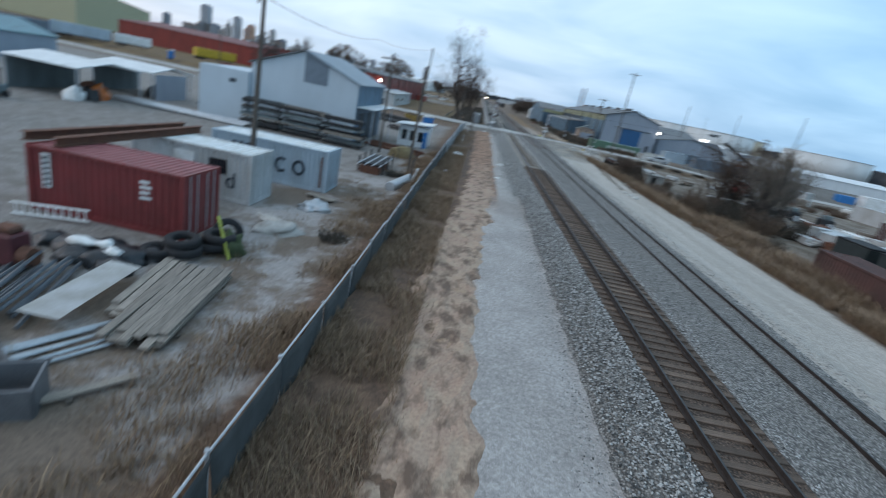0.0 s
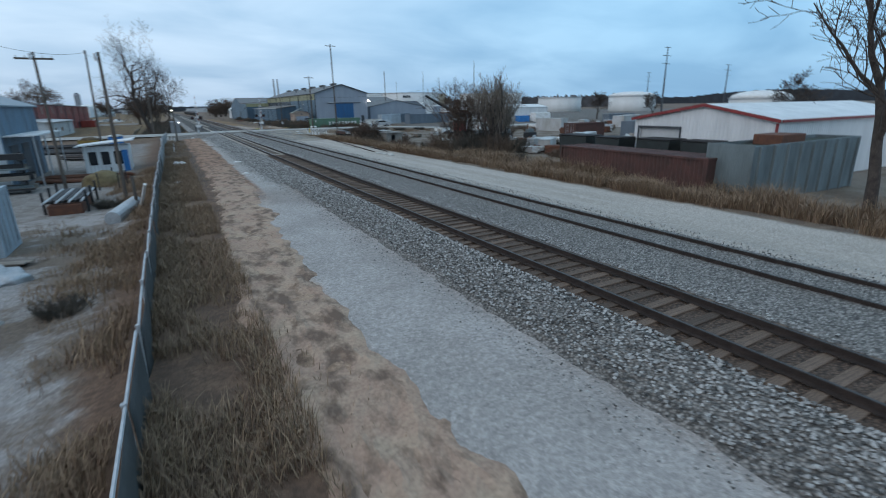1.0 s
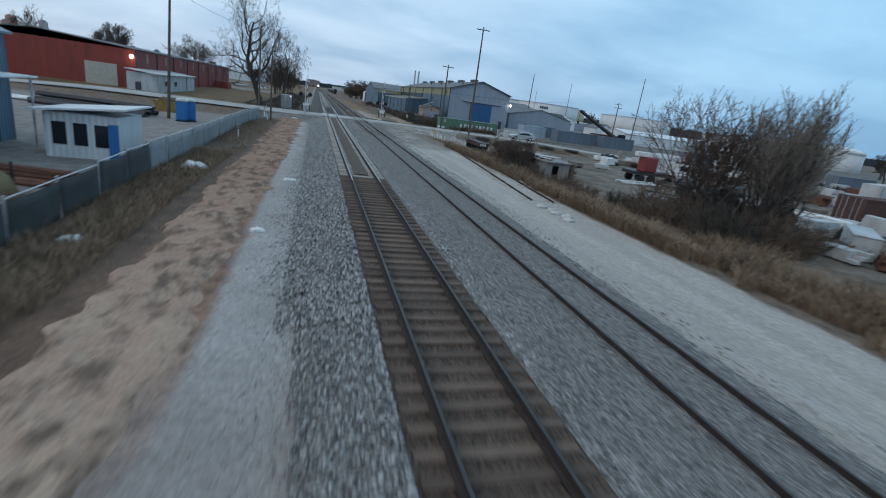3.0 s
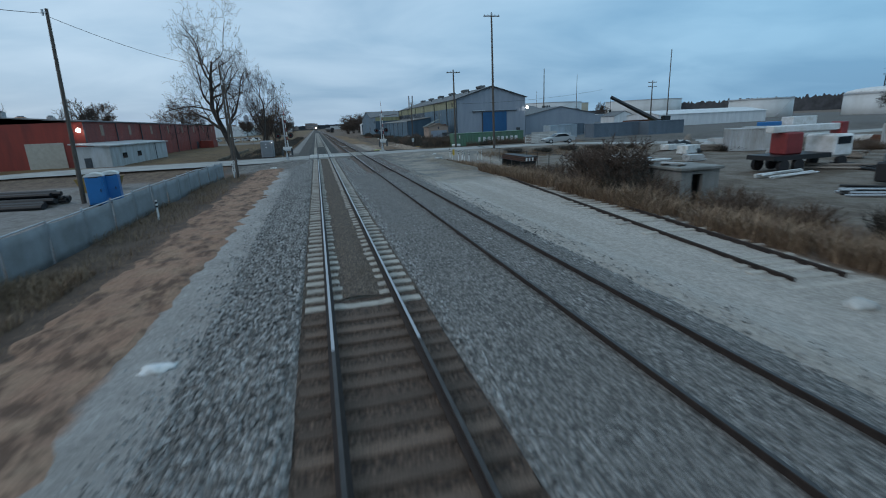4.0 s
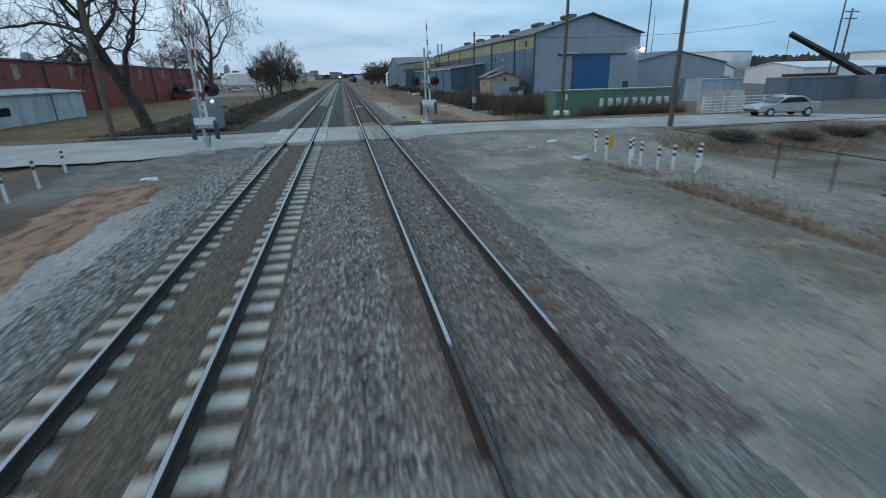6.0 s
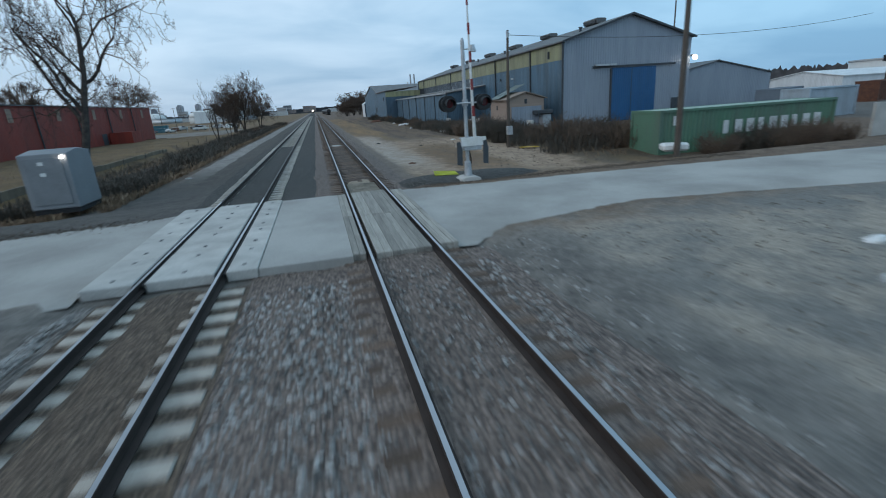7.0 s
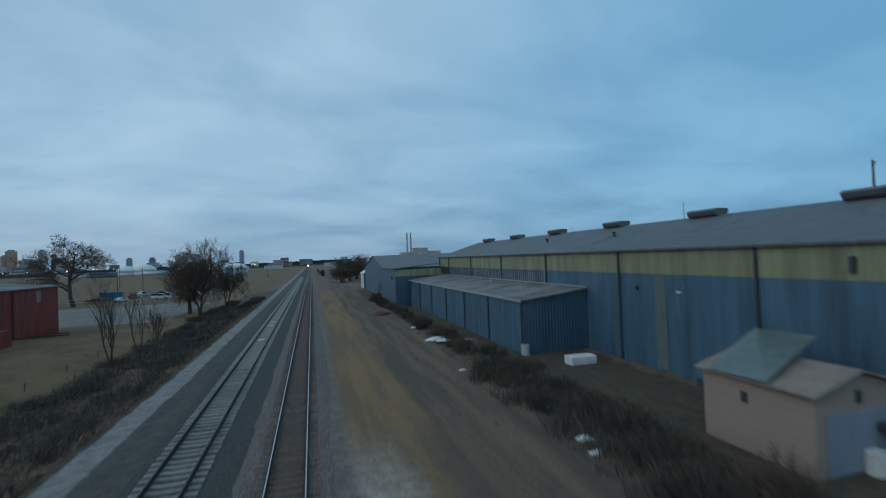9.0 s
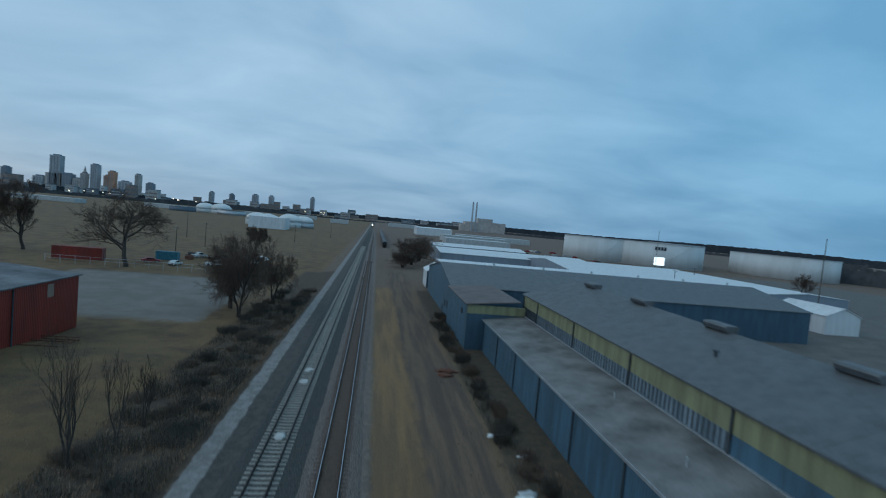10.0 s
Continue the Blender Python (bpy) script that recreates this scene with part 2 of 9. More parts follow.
def prism(bm, outline, a0, a1, axis="y"):
    """An outline of (u, v) pushed along an axis: y takes (x, z), x takes (y, z), z takes (x, y)."""
    def at(u, v, a):
        return {"y": (u, a, v), "x": (a, u, v), "z": (u, v, a)}[axis]
    lo = [bm.verts.new(at(u, v, a0)) for u, v in outline]
    hi = [bm.verts.new(at(u, v, a1)) for u, v in outline]
    bm.faces.new(lo); bm.faces.new(hi[::-1])
    for k in range(len(lo)):
        j = (k + 1) % len(lo)
        bm.faces.new((lo[k], hi[k], hi[j], lo[j]))


def finish(bm, name, material, bevel=0.0, smooth=False):
    bmesh.ops.recalc_face_normals(bm, faces=bm.faces)
    if bevel:
        bmesh.ops.bevel(bm, geom=list(bm.edges), offset=bevel, segments=1, affect="EDGES", clamp_overlap=True)
    me = bpy.data.meshes.new(name)
    bm.to_mesh(me)
    bm.free()
    for m in material if isinstance(material, (list, tuple)) else (material,):
        me.materials.append(m)
    if smooth:
        me.polygons.foreach_set("use_smooth", [True] * len(me.polygons))
    return me


def part(name, bm, material, parent=None, label="", bevel=0.0, smooth=False):
    ob = new(name, finish(bm, name, material, bevel, smooth))
    if parent is not None:
        ob.parent = parent
        if parent.get("placed"):
            ob["placed"] = 1
            if parent.parent is None:
                ob.matrix_parent_inverse = parent.matrix_basis.inverted()
    if label:
        tagged(ob, label)
    return ob


def boxes(name, material, parent, *dims, label="", bevel=0.0):
    bm = bmesh.new()
    for d in dims:
        box(bm, *d)
    return part(name, bm, material, parent, label, bevel)


def thing(name, m, label, category, group="", kind=""):
    ob = new(name)
    ob.matrix_basis = m
    return tagged(ob, label, category, group, kind)


def stand(name, x, y, z, label, category, group="", kind=""):
    """A thing whose parts are given in the coordinates of the place."""
    ob = thing(name, pose(x, y, z), label, category, group, kind)
    ob["placed"] = 1
    return ob


def shift_since(before, dx, dy):
    """Sets every thing that was built after the set before was taken further along by dx, dy."""
    for ob in list(scene.collection.objects):
        if ob.parent is None and ob not in before:
            ob.location.x += dx
            ob.location.y += dy


def ramp(v, a, b):
    t = min(max((v - a) / (b - a), 0), 1)
    return t * t * (3 - 2 * t)

# ---- ground ----
def ground_z(x, y):
    """Height of the land: the track bed on top, lanes beside it, yards and fields lower."""
    north = ramp(y, 96, 104)
    if x < 2.3:
        south_z = -0.45 * ramp(-x, 1.9, 3.1) - 0.1 * ramp(-x, 5, 9) - 0.35 * ramp(-x, 10.5, 14)
        north_z = -0.35 * ramp(-x, 1.9, 3.2) - 0.15 * ramp(-x, 6, 7) - 0.7 * ramp(-x, 6.5, 12)
        north_z += 0.85 * ramp(-x, 16.9, 17.4) * ramp(y, 100, 108) * (1 - ramp(y, 190, 205))
    else:
        south_z = -0.3 * ramp(x, 6.5, 8.2) - 0.45 * ramp(x, 12.5, 16) - 0.2 * ramp(x, 18, 30)
        north_z = -0.2 * ramp(x, 6.4, 8) + 0.05 * ramp(x, 18, 24)
    z = south_z * (1 - north) + north_z * north
    near = ramp(y, 80, 86.5) * (1 - ramp(y, 95.5, 101)) * (1 - ramp(abs(x), 30, 60))
    z += (0.06 - z) * near
    far = math.hypot(x, y - 60)
    if far > 40:
        z += 0.1 * noise.noise((x * 0.04, y * 0.04, 0)) * min((far - 40) / 40, 1)
    if abs(x - 2.3) > 5.2:
        z += 0.05 * noise.noise((x * 0.6, y * 0.6, 3)) * (1 - near)
    return z - 0.13 * (1 - ramp(abs(x - 2.3), 4.0, 5.0))


GX = [-4500, -2500, -1400, -800, -500, -300, -200, -140, -100, -80, -65] + [-54 + 2 * i for i in range(20)] + [-14 + 0.5 * i for i in range(77)] + [26 + 2 * i for i in range(18)] + [65, 75, 90, 110, 140, 200, 300, 500, 800, 1400, 2500, 4500]
GY = [-400, -200, -120, -80, -60] + [-50 + 1.0 * i for i in range(290)] + [245, 255, 270, 290, 320, 360, 420, 500, 620, 800, 1100, 1500, 2200, 3200, 4900]


def ground_material():
    m = bpy.data.materials.new("ground_surface")
    m.use_nodes = True
    n, l = m.node_tree.nodes, m.node_tree.links
    b = n["Principled BSDF"]
    b.inputs["Roughness"].default_value = 0.95
    co = n.new("ShaderNodeTexCoord")
    sep = n.new("ShaderNodeSeparateXYZ")
    l.new(co.outputs["Object"], sep.inputs[0])

    def noise_fac(scale, detail=5, stretch=(1, 1, 1), rough=0.6):
        mp = n.new("ShaderNodeMapping"); mp.inputs["Scale"].default_value = stretch
        l.new(co.outputs["Object"], mp.inputs[0])
        t = n.new("ShaderNodeTexNoise"); t.inputs["Scale"].default_value = scale; t.inputs["Detail"].default_value = detail; t.inputs["Roughness"].default_value = rough
        l.new(mp.outputs[0], t.inputs["Vector"])
        return t.outputs["Fac"]

    def mth(op, a, c):
        q = n.new("ShaderNodeMath"); q.operation = op
        for i, v in enumerate((a, c)):
            if isinstance(v, (int, float)):
                q.inputs[i].default_value = v
            else:
                l.new(v, q.inputs[i])
        return q.outputs[0]

    def step(v, a, c):
        q = n.new("ShaderNodeMapRange"); q.interpolation_type = "SMOOTHSTEP"
        q.inputs[1].default_value, q.inputs[2].default_value = a, c
        l.new(v, q.inputs[0])
        return q.outputs[0]

    wob1, wob2 = noise_fac(0.35, 6, rough=0.65), noise_fac(1.6, 5, rough=0.7)
    wob = mth("ADD", mth("SUBTRACT", wob1, 0.5), mth("MULTIPLY", mth("SUBTRACT", wob2, 0.5), 0.5))
    grain = noise_fac(9, 6, rough=0.75)
    fine = noise_fac(45, 3, rough=0.7)
    patch = noise_fac(0.22, 6, rough=0.65)
    streaky = noise_fac(0.8, 5, (1, 0.07, 1), 0.6)
    mid = noise_fac(1.4, 6, rough=0.68)

    def blend(fac, a, c, mode="MIX"):
        q = n.new("ShaderNodeMix"); q.data_type = "RGBA"; q.blend_type = mode
        for i, v in ((0, fac), (6, a), (7, c)):
            if isinstance(v, (int, float)):
                q.inputs[i].default_value = v
            elif isinstance(v, tuple):
                q.inputs[i].default_value = (*v, 1)
            else:
                l.new(v, q.inputs[i])
        return q.outputs[2]

    def zone(prev, ca, cb, by, lo, hi, xa, xb, ya, yb, soft=0.4, wobble=2.0, ysoft=2.0, lean=0.0):
        x_ = mth("ADD", sep.outputs["X"], mth("MULTIPLY", wob, wobble))
        if lean:
            x_ = mth("SUBTRACT", x_, mth("MULTIPLY", sep.outputs["Y"], lean))
        y_ = mth("ADD", sep.outputs["Y"], mth("MULTIPLY", wob, wobble * 1.5))
        k = mth("MULTIPLY", step(x_, xa - soft, xa + soft), mth("SUBTRACT", 1.0, step(x_, xb - soft, xb + soft)))
        if ya is not None:
            k = mth("MULTIPLY", k, mth("MULTIPLY", step(y_, ya - ysoft, ya + ysoft), mth("SUBTRACT", 1.0, step(y_, yb - ysoft, yb + ysoft))))
        return blend(k, prev, blend(step(by, lo, hi), ca, cb))

    c = blend(step(mid, 0.35, 0.65), (0.10, 0.072, 0.055), (0.17, 0.125, 0.092))
    c = zone(c, (0.165, 0.108, 0.048), (0.085, 0.056, 0.031), patch, 0.35, 0.7, -3000, -9.5, 97, 3000, 1.5, 3)
    c = zone(c, (0.045, 0.034, 0.026), (0.085, 0.058, 0.036), mid, 0.35, 0.65, -15, -5, 104, 290, 1.2, 5, 4)
    c = zone(c, (0.235, 0.235, 0.235), (0.165, 0.155, 0.145), mid, 0.35, 0.65, -130, -12.8, -120, 78, 0.8, 2.5)
    c = zone(c, (0.29, 0.29, 0.295), (0.15, 0.122, 0.10), wob1, 0.42, 0.56, -18.5, -11.6, -34, 12, 0.9, 4.5)
    c = zone(c, (0.10, 0.078, 0.058), (0.185, 0.168, 0.145), wob1, 0.38, 0.62, 20, 260, -40, 90, 1.0, 3)
    c = zone(c, (0.10, 0.096, 0.09), (0.135, 0.13, 0.122), patch, 0.35, 0.65, 46, 300, 90, 420, 1.0, 3)
    c = zone(c, (0.186, 0.180, 0.171), (0.149, 0.140, 0.124), patch, 0.35, 0.65, -65, -21, 214, 262, 0.8, 4)
    # eroded tan earth, grey lane and stone shoulder on the fence side
    c = zone(c, (0.155, 0.098, 0.067), (0.095, 0.062, 0.045), mid, 0.35, 0.65, -12, -4.4, -60, 84, 0.4, 2.2)
    c = zone(c, (0.075, 0.052, 0.04), (0.125, 0.086, 0.062), mid, 0.35, 0.65, -11.5, -6.5, 18, 84, 0.4, 2.2)
    c = zone(c, (0.374, 0.281, 0.208), (0.255, 0.174, 0.123), mid, 0.36, 0.62, -7.3, -5.4, -60, 14, 0.25, 2.6, 4, lean=0.03)
    c = zone(c, (0.27, 0.165, 0.115), (0.15, 0.092, 0.066), mid, 0.36, 0.64, -7.2, -4.7, 10, 80, 0.3, 2.6, 4)
    c = zone(c, (0.36, 0.355, 0.355), (0.29, 0.283, 0.28), wob1, 0.35, 0.65, -6.4, 3, -60, 10, 0.25, 0.9, 6, lean=0.01)
    c = zone(c, (0.35, 0.35, 0.348), (0.285, 0.28, 0.272), wob1, 0.35, 0.65, -4.9, 3, 10, 84, 0.2, 0.8, 4)
    c = zone(c, (0.10, 0.098, 0.094), (0.065, 0.063, 0.061), mid, 0.35, 0.65, -11, 1, 80, 108, 0.5, 2.0, 4)
    c = zone(c, (0.05, 0.048, 0.046), (0.08, 0.077, 0.07), mid, 0.35, 0.65, -5.2, 2.3, 104, 3000, 0.3, 0.7, 4)
    c = zone(c, (0.25, 0.25, 0.25), (0.17, 0.166, 0.16), mid, 0.35, 0.65, -5.5, -4.0, 112, 3000, 0.12, 0.7, 8)
    # service road and dirt on the other side
    c = zone(c, (0.41, 0.40, 0.38), (0.345, 0.335, 0.312), streaky, 0.35, 0.65, 2, 12.3, -60, 86, 0.25, 0.8)
    c = zone(c, (0.165, 0.17, 0.165), (0.30, 0.28, 0.245), wob1, 0.4, 0.6, 6.2, 21, 56, 88, 0.8, 4)
    c = zone(c, (0.27, 0.225, 0.155), (0.15, 0.13, 0.105), mid, 0.35, 0.55, 11.5, 14.5, 62, 80, 0.8, 5)
    c = zone(c, (0.28, 0.275, 0.265), (0.20, 0.195, 0.185), mid, 0.35, 0.6, 14.5, 19, 64, 82, 0.8, 4)
    c = zone(c, (0.165, 0.115, 0.06), (0.115, 0.09, 0.065), streaky, 0.38, 0.6, 6.6, 20.5, 96, 260, 0.6, 2.4)
    c = zone(c, (0.15, 0.105, 0.068), (0.088, 0.063, 0.048), streaky, 0.36, 0.62, 11.2, 17.8, 126, 300, 1.2, 3.4, 8)
    c = zone(c, (0.335, 0.258, 0.192), (0.235, 0.174, 0.127), wob2, 0.38, 0.6, 7.4, 17.0, 97, 124, 0.8, 3.2, 5, lean=0.0)
    c = zone(c, (0.36, 0.325, 0.29), (0.28, 0.235, 0.195), wob2, 0.38, 0.6, 6.6, 9.4, 104, 140, 0.8, 2.4, 5)
    c = zone(c, (0.215, 0.135, 0.065), (0.15, 0.10, 0.056), streaky, 0.38, 0.6, 7.3, 11.6, 136, 260, 0.5, 2.0, 6)
    c = zone(c, (0.19, 0.115, 0.06), (0.14, 0.10, 0.066), mid, 0.35, 0.6, 10.2, 13.5, 100, 118, 0.5, 2.6, 5)
    c = zone(c, (0.05, 0.042, 0.03), (0.09, 0.068, 0.042), mid, 0.36, 0.64, 18.2, 29, 100, 260, 0.6, 2.4)
    c = zone(c, (0.19, 0.185, 0.175), (0.11, 0.108, 0.104), mid, 0.36, 0.64, -10, 8.4, 78, 88, 0.6, 1.6, 2)
    c = zone(c, (0.125, 0.105, 0.092), (0.175, 0.15, 0.13), mid, 0.38, 0.6, 5.9, 7.3, 96, 600, 0.3, 1.0)
    gr = n.new("ShaderNodeMapRange"); gr.inputs[1].default_value, gr.inputs[2].default_value, gr.inputs[3].default_value, gr.inputs[4].default_value = 0.3, 0.7, 0.72, 1.28
    l.new(grain, gr.inputs[0])
    fr = n.new("ShaderNodeMapRange"); fr.inputs[1].default_value, fr.inputs[2].default_value, fr.inputs[3].default_value, fr.inputs[4].default_value = 0.3, 0.7, 0.78, 1.22
    l.new(fine, fr.inputs[0])
    c = blend(1.0, blend(1.0, c, gr.outputs[0], "MULTIPLY"), fr.outputs[0], "MULTIPLY")
    vo = n.new("ShaderNodeTexVoronoi"); vo.inputs["Scale"].default_value = 15
    l.new(co.outputs["Object"], vo.inputs["Vector"])
    vs_ = n.new("ShaderNodeSeparateXYZ"); l.new(vo.outputs["Color"], vs_.inputs[0])
    vr = n.new("ShaderNodeMapRange"); vr.inputs[3].default_value, vr.inputs[4].default_value = 0.82, 1.15
    l.new(vs_.outputs[0], vr.inputs[0])
    c = blend(1.0, blend(1.0, c, vr.outputs[0], "MULTIPLY"), (1.07, 0.99, 0.93), "MULTIPLY")
    l.new(c, b.inputs["Base Color"])
    bp = n.new("ShaderNodeBump"); bp.inputs["Strength"].default_value = 0.55; bp.inputs["Distance"].default_value = 0.06
    l.new(mth("ADD", grain, mth("MULTIPLY", fine, 0.5)), bp.inputs["Height"])
    l.new(bp.outputs[0], b.inputs["Normal"])
    return m


gv = [(x, y, ground_z(x, y)) for y in GY for x in GX]
nx_ = len(GX)
gf = [(j * nx_ + i, j * nx_ + i + 1, (j + 1) * nx_ + i + 1, (j + 1) * nx_ + i) for j in range(len(GY) - 1) for i in range(nx_ - 1)]
gme = bpy.data.meshes.new("ground")
gme.from_pydata(gv, [], gf)
gme.polygons.foreach_set("use_smooth", [True] * len(gf))
gme.materials.append(ground_material())
ground = tagged(new("ground", gme), "dry weeds, bare earth and gravel on flat land", "ground", kind="structure")

# ---- ballast ----
SP = 4.565


def stone_material(name, ca, cb, dust, size=16.0):
    m = bpy.data.materials.new(name)
    m.use_nodes = True
    n, l = m.node_tree.nodes, m.node_tree.links
    b = n["Principled BSDF"]
    b.inputs["Roughness"].default_value = 0.9
    co = n.new("ShaderNodeTexCoord")
    v = n.new("ShaderNodeTexVoronoi"); v.inputs["Scale"].default_value = size
    l.new(co.outputs["Object"], v.inputs["Vector"])
    sep = n.new("ShaderNodeSeparateXYZ"); l.new(v.outputs["Color"], sep.inputs[0])
    mx = n.new("ShaderNodeMix"); mx.data_type = "RGBA"
    mx.inputs[6].default_value, mx.inputs[7].default_value = (*ca, 1), (*cb, 1)
    l.new(sep.outputs[0], mx.inputs[0])
    t = n.new("ShaderNodeTexNoise"); t.inputs["Scale"].default_value = 0.7; t.inputs["Detail"].default_value = 6; t.inputs["Roughness"].default_value = 0.65
    l.new(co.outputs["Object"], t.inputs["Vector"])
    r = n.new("ShaderNodeMapRange"); r.inputs[1].default_value, r.inputs[2].default_value, r.inputs[4].default_value = 0.42, 0.66, 0.75
    l.new(t.outputs["Fac"], r.inputs[0])
    m2 = n.new("ShaderNodeMix"); m2.data_type = "RGBA"; m2.inputs[7].default_value = (*dust, 1)
    l.new(r.outputs[0], m2.inputs[0]); l.new(mx.outputs[2], m2.inputs[6])
    # colour darkens from each stone's middle towards the joints
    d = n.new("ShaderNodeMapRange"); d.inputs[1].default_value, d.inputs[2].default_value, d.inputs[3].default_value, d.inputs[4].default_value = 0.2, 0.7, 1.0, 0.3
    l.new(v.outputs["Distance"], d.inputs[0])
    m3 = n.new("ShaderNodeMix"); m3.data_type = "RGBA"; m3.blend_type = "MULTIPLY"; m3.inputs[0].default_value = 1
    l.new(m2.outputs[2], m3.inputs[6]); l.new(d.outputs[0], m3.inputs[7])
    warm = n.new("ShaderNodeMix"); warm.data_type = "RGBA"; warm.blend_type = "MULTIPLY"; warm.inputs[0].default_value = 1; warm.inputs[7].default_value = (1.06, 0.99, 0.94, 1)
    l.new(m3.outputs[2], warm.inputs[6]); l.new(warm.outputs[2], b.inputs["Base Color"])
    bp = n.new("ShaderNodeBump"); bp.invert = True; bp.inputs["Strength"].default_value = 0.9; bp.inputs["Distance"].default_value = 0.04
    l.new(v.outputs["Distance"], bp.inputs["Height"]); l.new(bp.outputs[0], b.inputs["Normal"])
    return m


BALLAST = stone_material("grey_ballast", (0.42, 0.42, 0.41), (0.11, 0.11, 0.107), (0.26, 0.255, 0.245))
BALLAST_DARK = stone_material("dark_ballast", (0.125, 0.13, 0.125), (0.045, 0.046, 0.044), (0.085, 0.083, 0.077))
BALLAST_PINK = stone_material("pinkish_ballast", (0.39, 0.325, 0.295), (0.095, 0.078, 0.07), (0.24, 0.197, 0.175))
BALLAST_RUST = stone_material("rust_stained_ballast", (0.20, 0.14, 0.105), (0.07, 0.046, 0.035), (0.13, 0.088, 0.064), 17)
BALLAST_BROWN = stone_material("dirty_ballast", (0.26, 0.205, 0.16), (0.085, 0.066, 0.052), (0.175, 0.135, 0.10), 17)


def bed(name, xs, zs, y0, y1, material, label, step=1.0, seed=0, rough=0.035):
    """A strip of loose stone with an uneven top; xs and zs give its cross-section."""
    ys = [y0 + (y1 - y0) * i / round((y1 - y0) / step) for i in range(round((y1 - y0) / step) + 1)]
    vs = []
    for y in ys:
        for k, (x, z) in enumerate(zip(xs, zs)):
            edge = k in (0, len(xs) - 1)
            wx = 0.35 * noise.noise((y * 0.35, seed + k, 1)) + 0.3 * noise.noise((y * 1.1, seed + k, 3)) if edge and abs(x) > 2.72 else 0
            vs.append((x + wx, y, z + rough * noise.noise((x * 1.7, y * 1.7, seed))))
    w = len(xs)
    fs = [(j * w + i, j * w + i + 1, (j + 1) * w + i + 1, (j + 1) * w + i) for j in range(len(ys) - 1) for i in range(w - 1)]
    me = bpy.data.meshes.new(name)
    me.from_pydata(vs, [], fs)
    me.polygons.foreach_set("use_smooth", [True] * len(fs))
    me.materials.append(material)
    return tagged(new(name, me), label, "ballast", kind="structure")


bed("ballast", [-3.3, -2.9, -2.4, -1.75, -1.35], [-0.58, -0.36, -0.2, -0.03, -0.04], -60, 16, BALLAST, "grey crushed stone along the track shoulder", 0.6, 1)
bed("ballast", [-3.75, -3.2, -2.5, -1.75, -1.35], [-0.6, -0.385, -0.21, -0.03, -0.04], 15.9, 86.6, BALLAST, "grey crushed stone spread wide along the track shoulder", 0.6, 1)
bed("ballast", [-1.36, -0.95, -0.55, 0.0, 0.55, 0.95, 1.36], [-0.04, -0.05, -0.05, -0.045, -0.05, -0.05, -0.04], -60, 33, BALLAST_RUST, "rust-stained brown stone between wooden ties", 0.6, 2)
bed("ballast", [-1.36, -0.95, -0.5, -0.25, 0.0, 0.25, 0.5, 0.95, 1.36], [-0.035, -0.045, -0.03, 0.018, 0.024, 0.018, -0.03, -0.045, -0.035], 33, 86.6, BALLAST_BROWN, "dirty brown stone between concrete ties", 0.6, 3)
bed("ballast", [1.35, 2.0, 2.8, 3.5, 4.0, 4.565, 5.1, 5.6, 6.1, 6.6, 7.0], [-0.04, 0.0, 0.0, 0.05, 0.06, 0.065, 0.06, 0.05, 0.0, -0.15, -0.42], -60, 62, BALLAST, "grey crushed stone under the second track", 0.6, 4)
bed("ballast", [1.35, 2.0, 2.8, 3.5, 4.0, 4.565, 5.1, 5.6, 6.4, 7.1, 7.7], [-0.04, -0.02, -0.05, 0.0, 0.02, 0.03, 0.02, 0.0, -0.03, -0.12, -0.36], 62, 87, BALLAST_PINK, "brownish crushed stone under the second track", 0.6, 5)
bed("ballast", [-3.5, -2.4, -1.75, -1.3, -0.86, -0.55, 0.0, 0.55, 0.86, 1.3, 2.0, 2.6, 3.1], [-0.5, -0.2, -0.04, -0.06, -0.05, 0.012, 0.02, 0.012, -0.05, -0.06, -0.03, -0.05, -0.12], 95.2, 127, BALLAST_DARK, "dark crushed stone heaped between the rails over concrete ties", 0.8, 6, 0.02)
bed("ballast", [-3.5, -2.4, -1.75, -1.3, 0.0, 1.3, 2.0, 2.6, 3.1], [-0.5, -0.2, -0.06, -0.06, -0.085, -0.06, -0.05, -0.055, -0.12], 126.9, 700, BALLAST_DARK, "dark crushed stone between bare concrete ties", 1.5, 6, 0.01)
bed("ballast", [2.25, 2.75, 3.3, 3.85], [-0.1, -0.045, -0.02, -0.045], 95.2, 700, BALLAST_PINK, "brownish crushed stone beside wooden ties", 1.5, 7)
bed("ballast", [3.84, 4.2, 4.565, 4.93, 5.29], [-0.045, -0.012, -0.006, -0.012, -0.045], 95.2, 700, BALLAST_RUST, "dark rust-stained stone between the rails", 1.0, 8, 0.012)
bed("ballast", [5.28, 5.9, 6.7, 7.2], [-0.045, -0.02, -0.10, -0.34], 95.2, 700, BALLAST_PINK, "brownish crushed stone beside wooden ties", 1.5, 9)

# ---- tracks ----
# foot wider than a real one: its dark colour stands for shadow beside the rail
RAIL = [(-0.095, 0.0), (0.095, 0.0), (0.095, 0.012), (0.012, 0.035), (0.009, 0.12), (0.037, 0.132), (0.037, 0.163), (0.028, 0.17), (-0.028, 0.17), (-0.037, 0.163), (-0.037, 0.132), (-0.009, 0.12), (-0.012, 0.035), (-0.095, 0.012)]


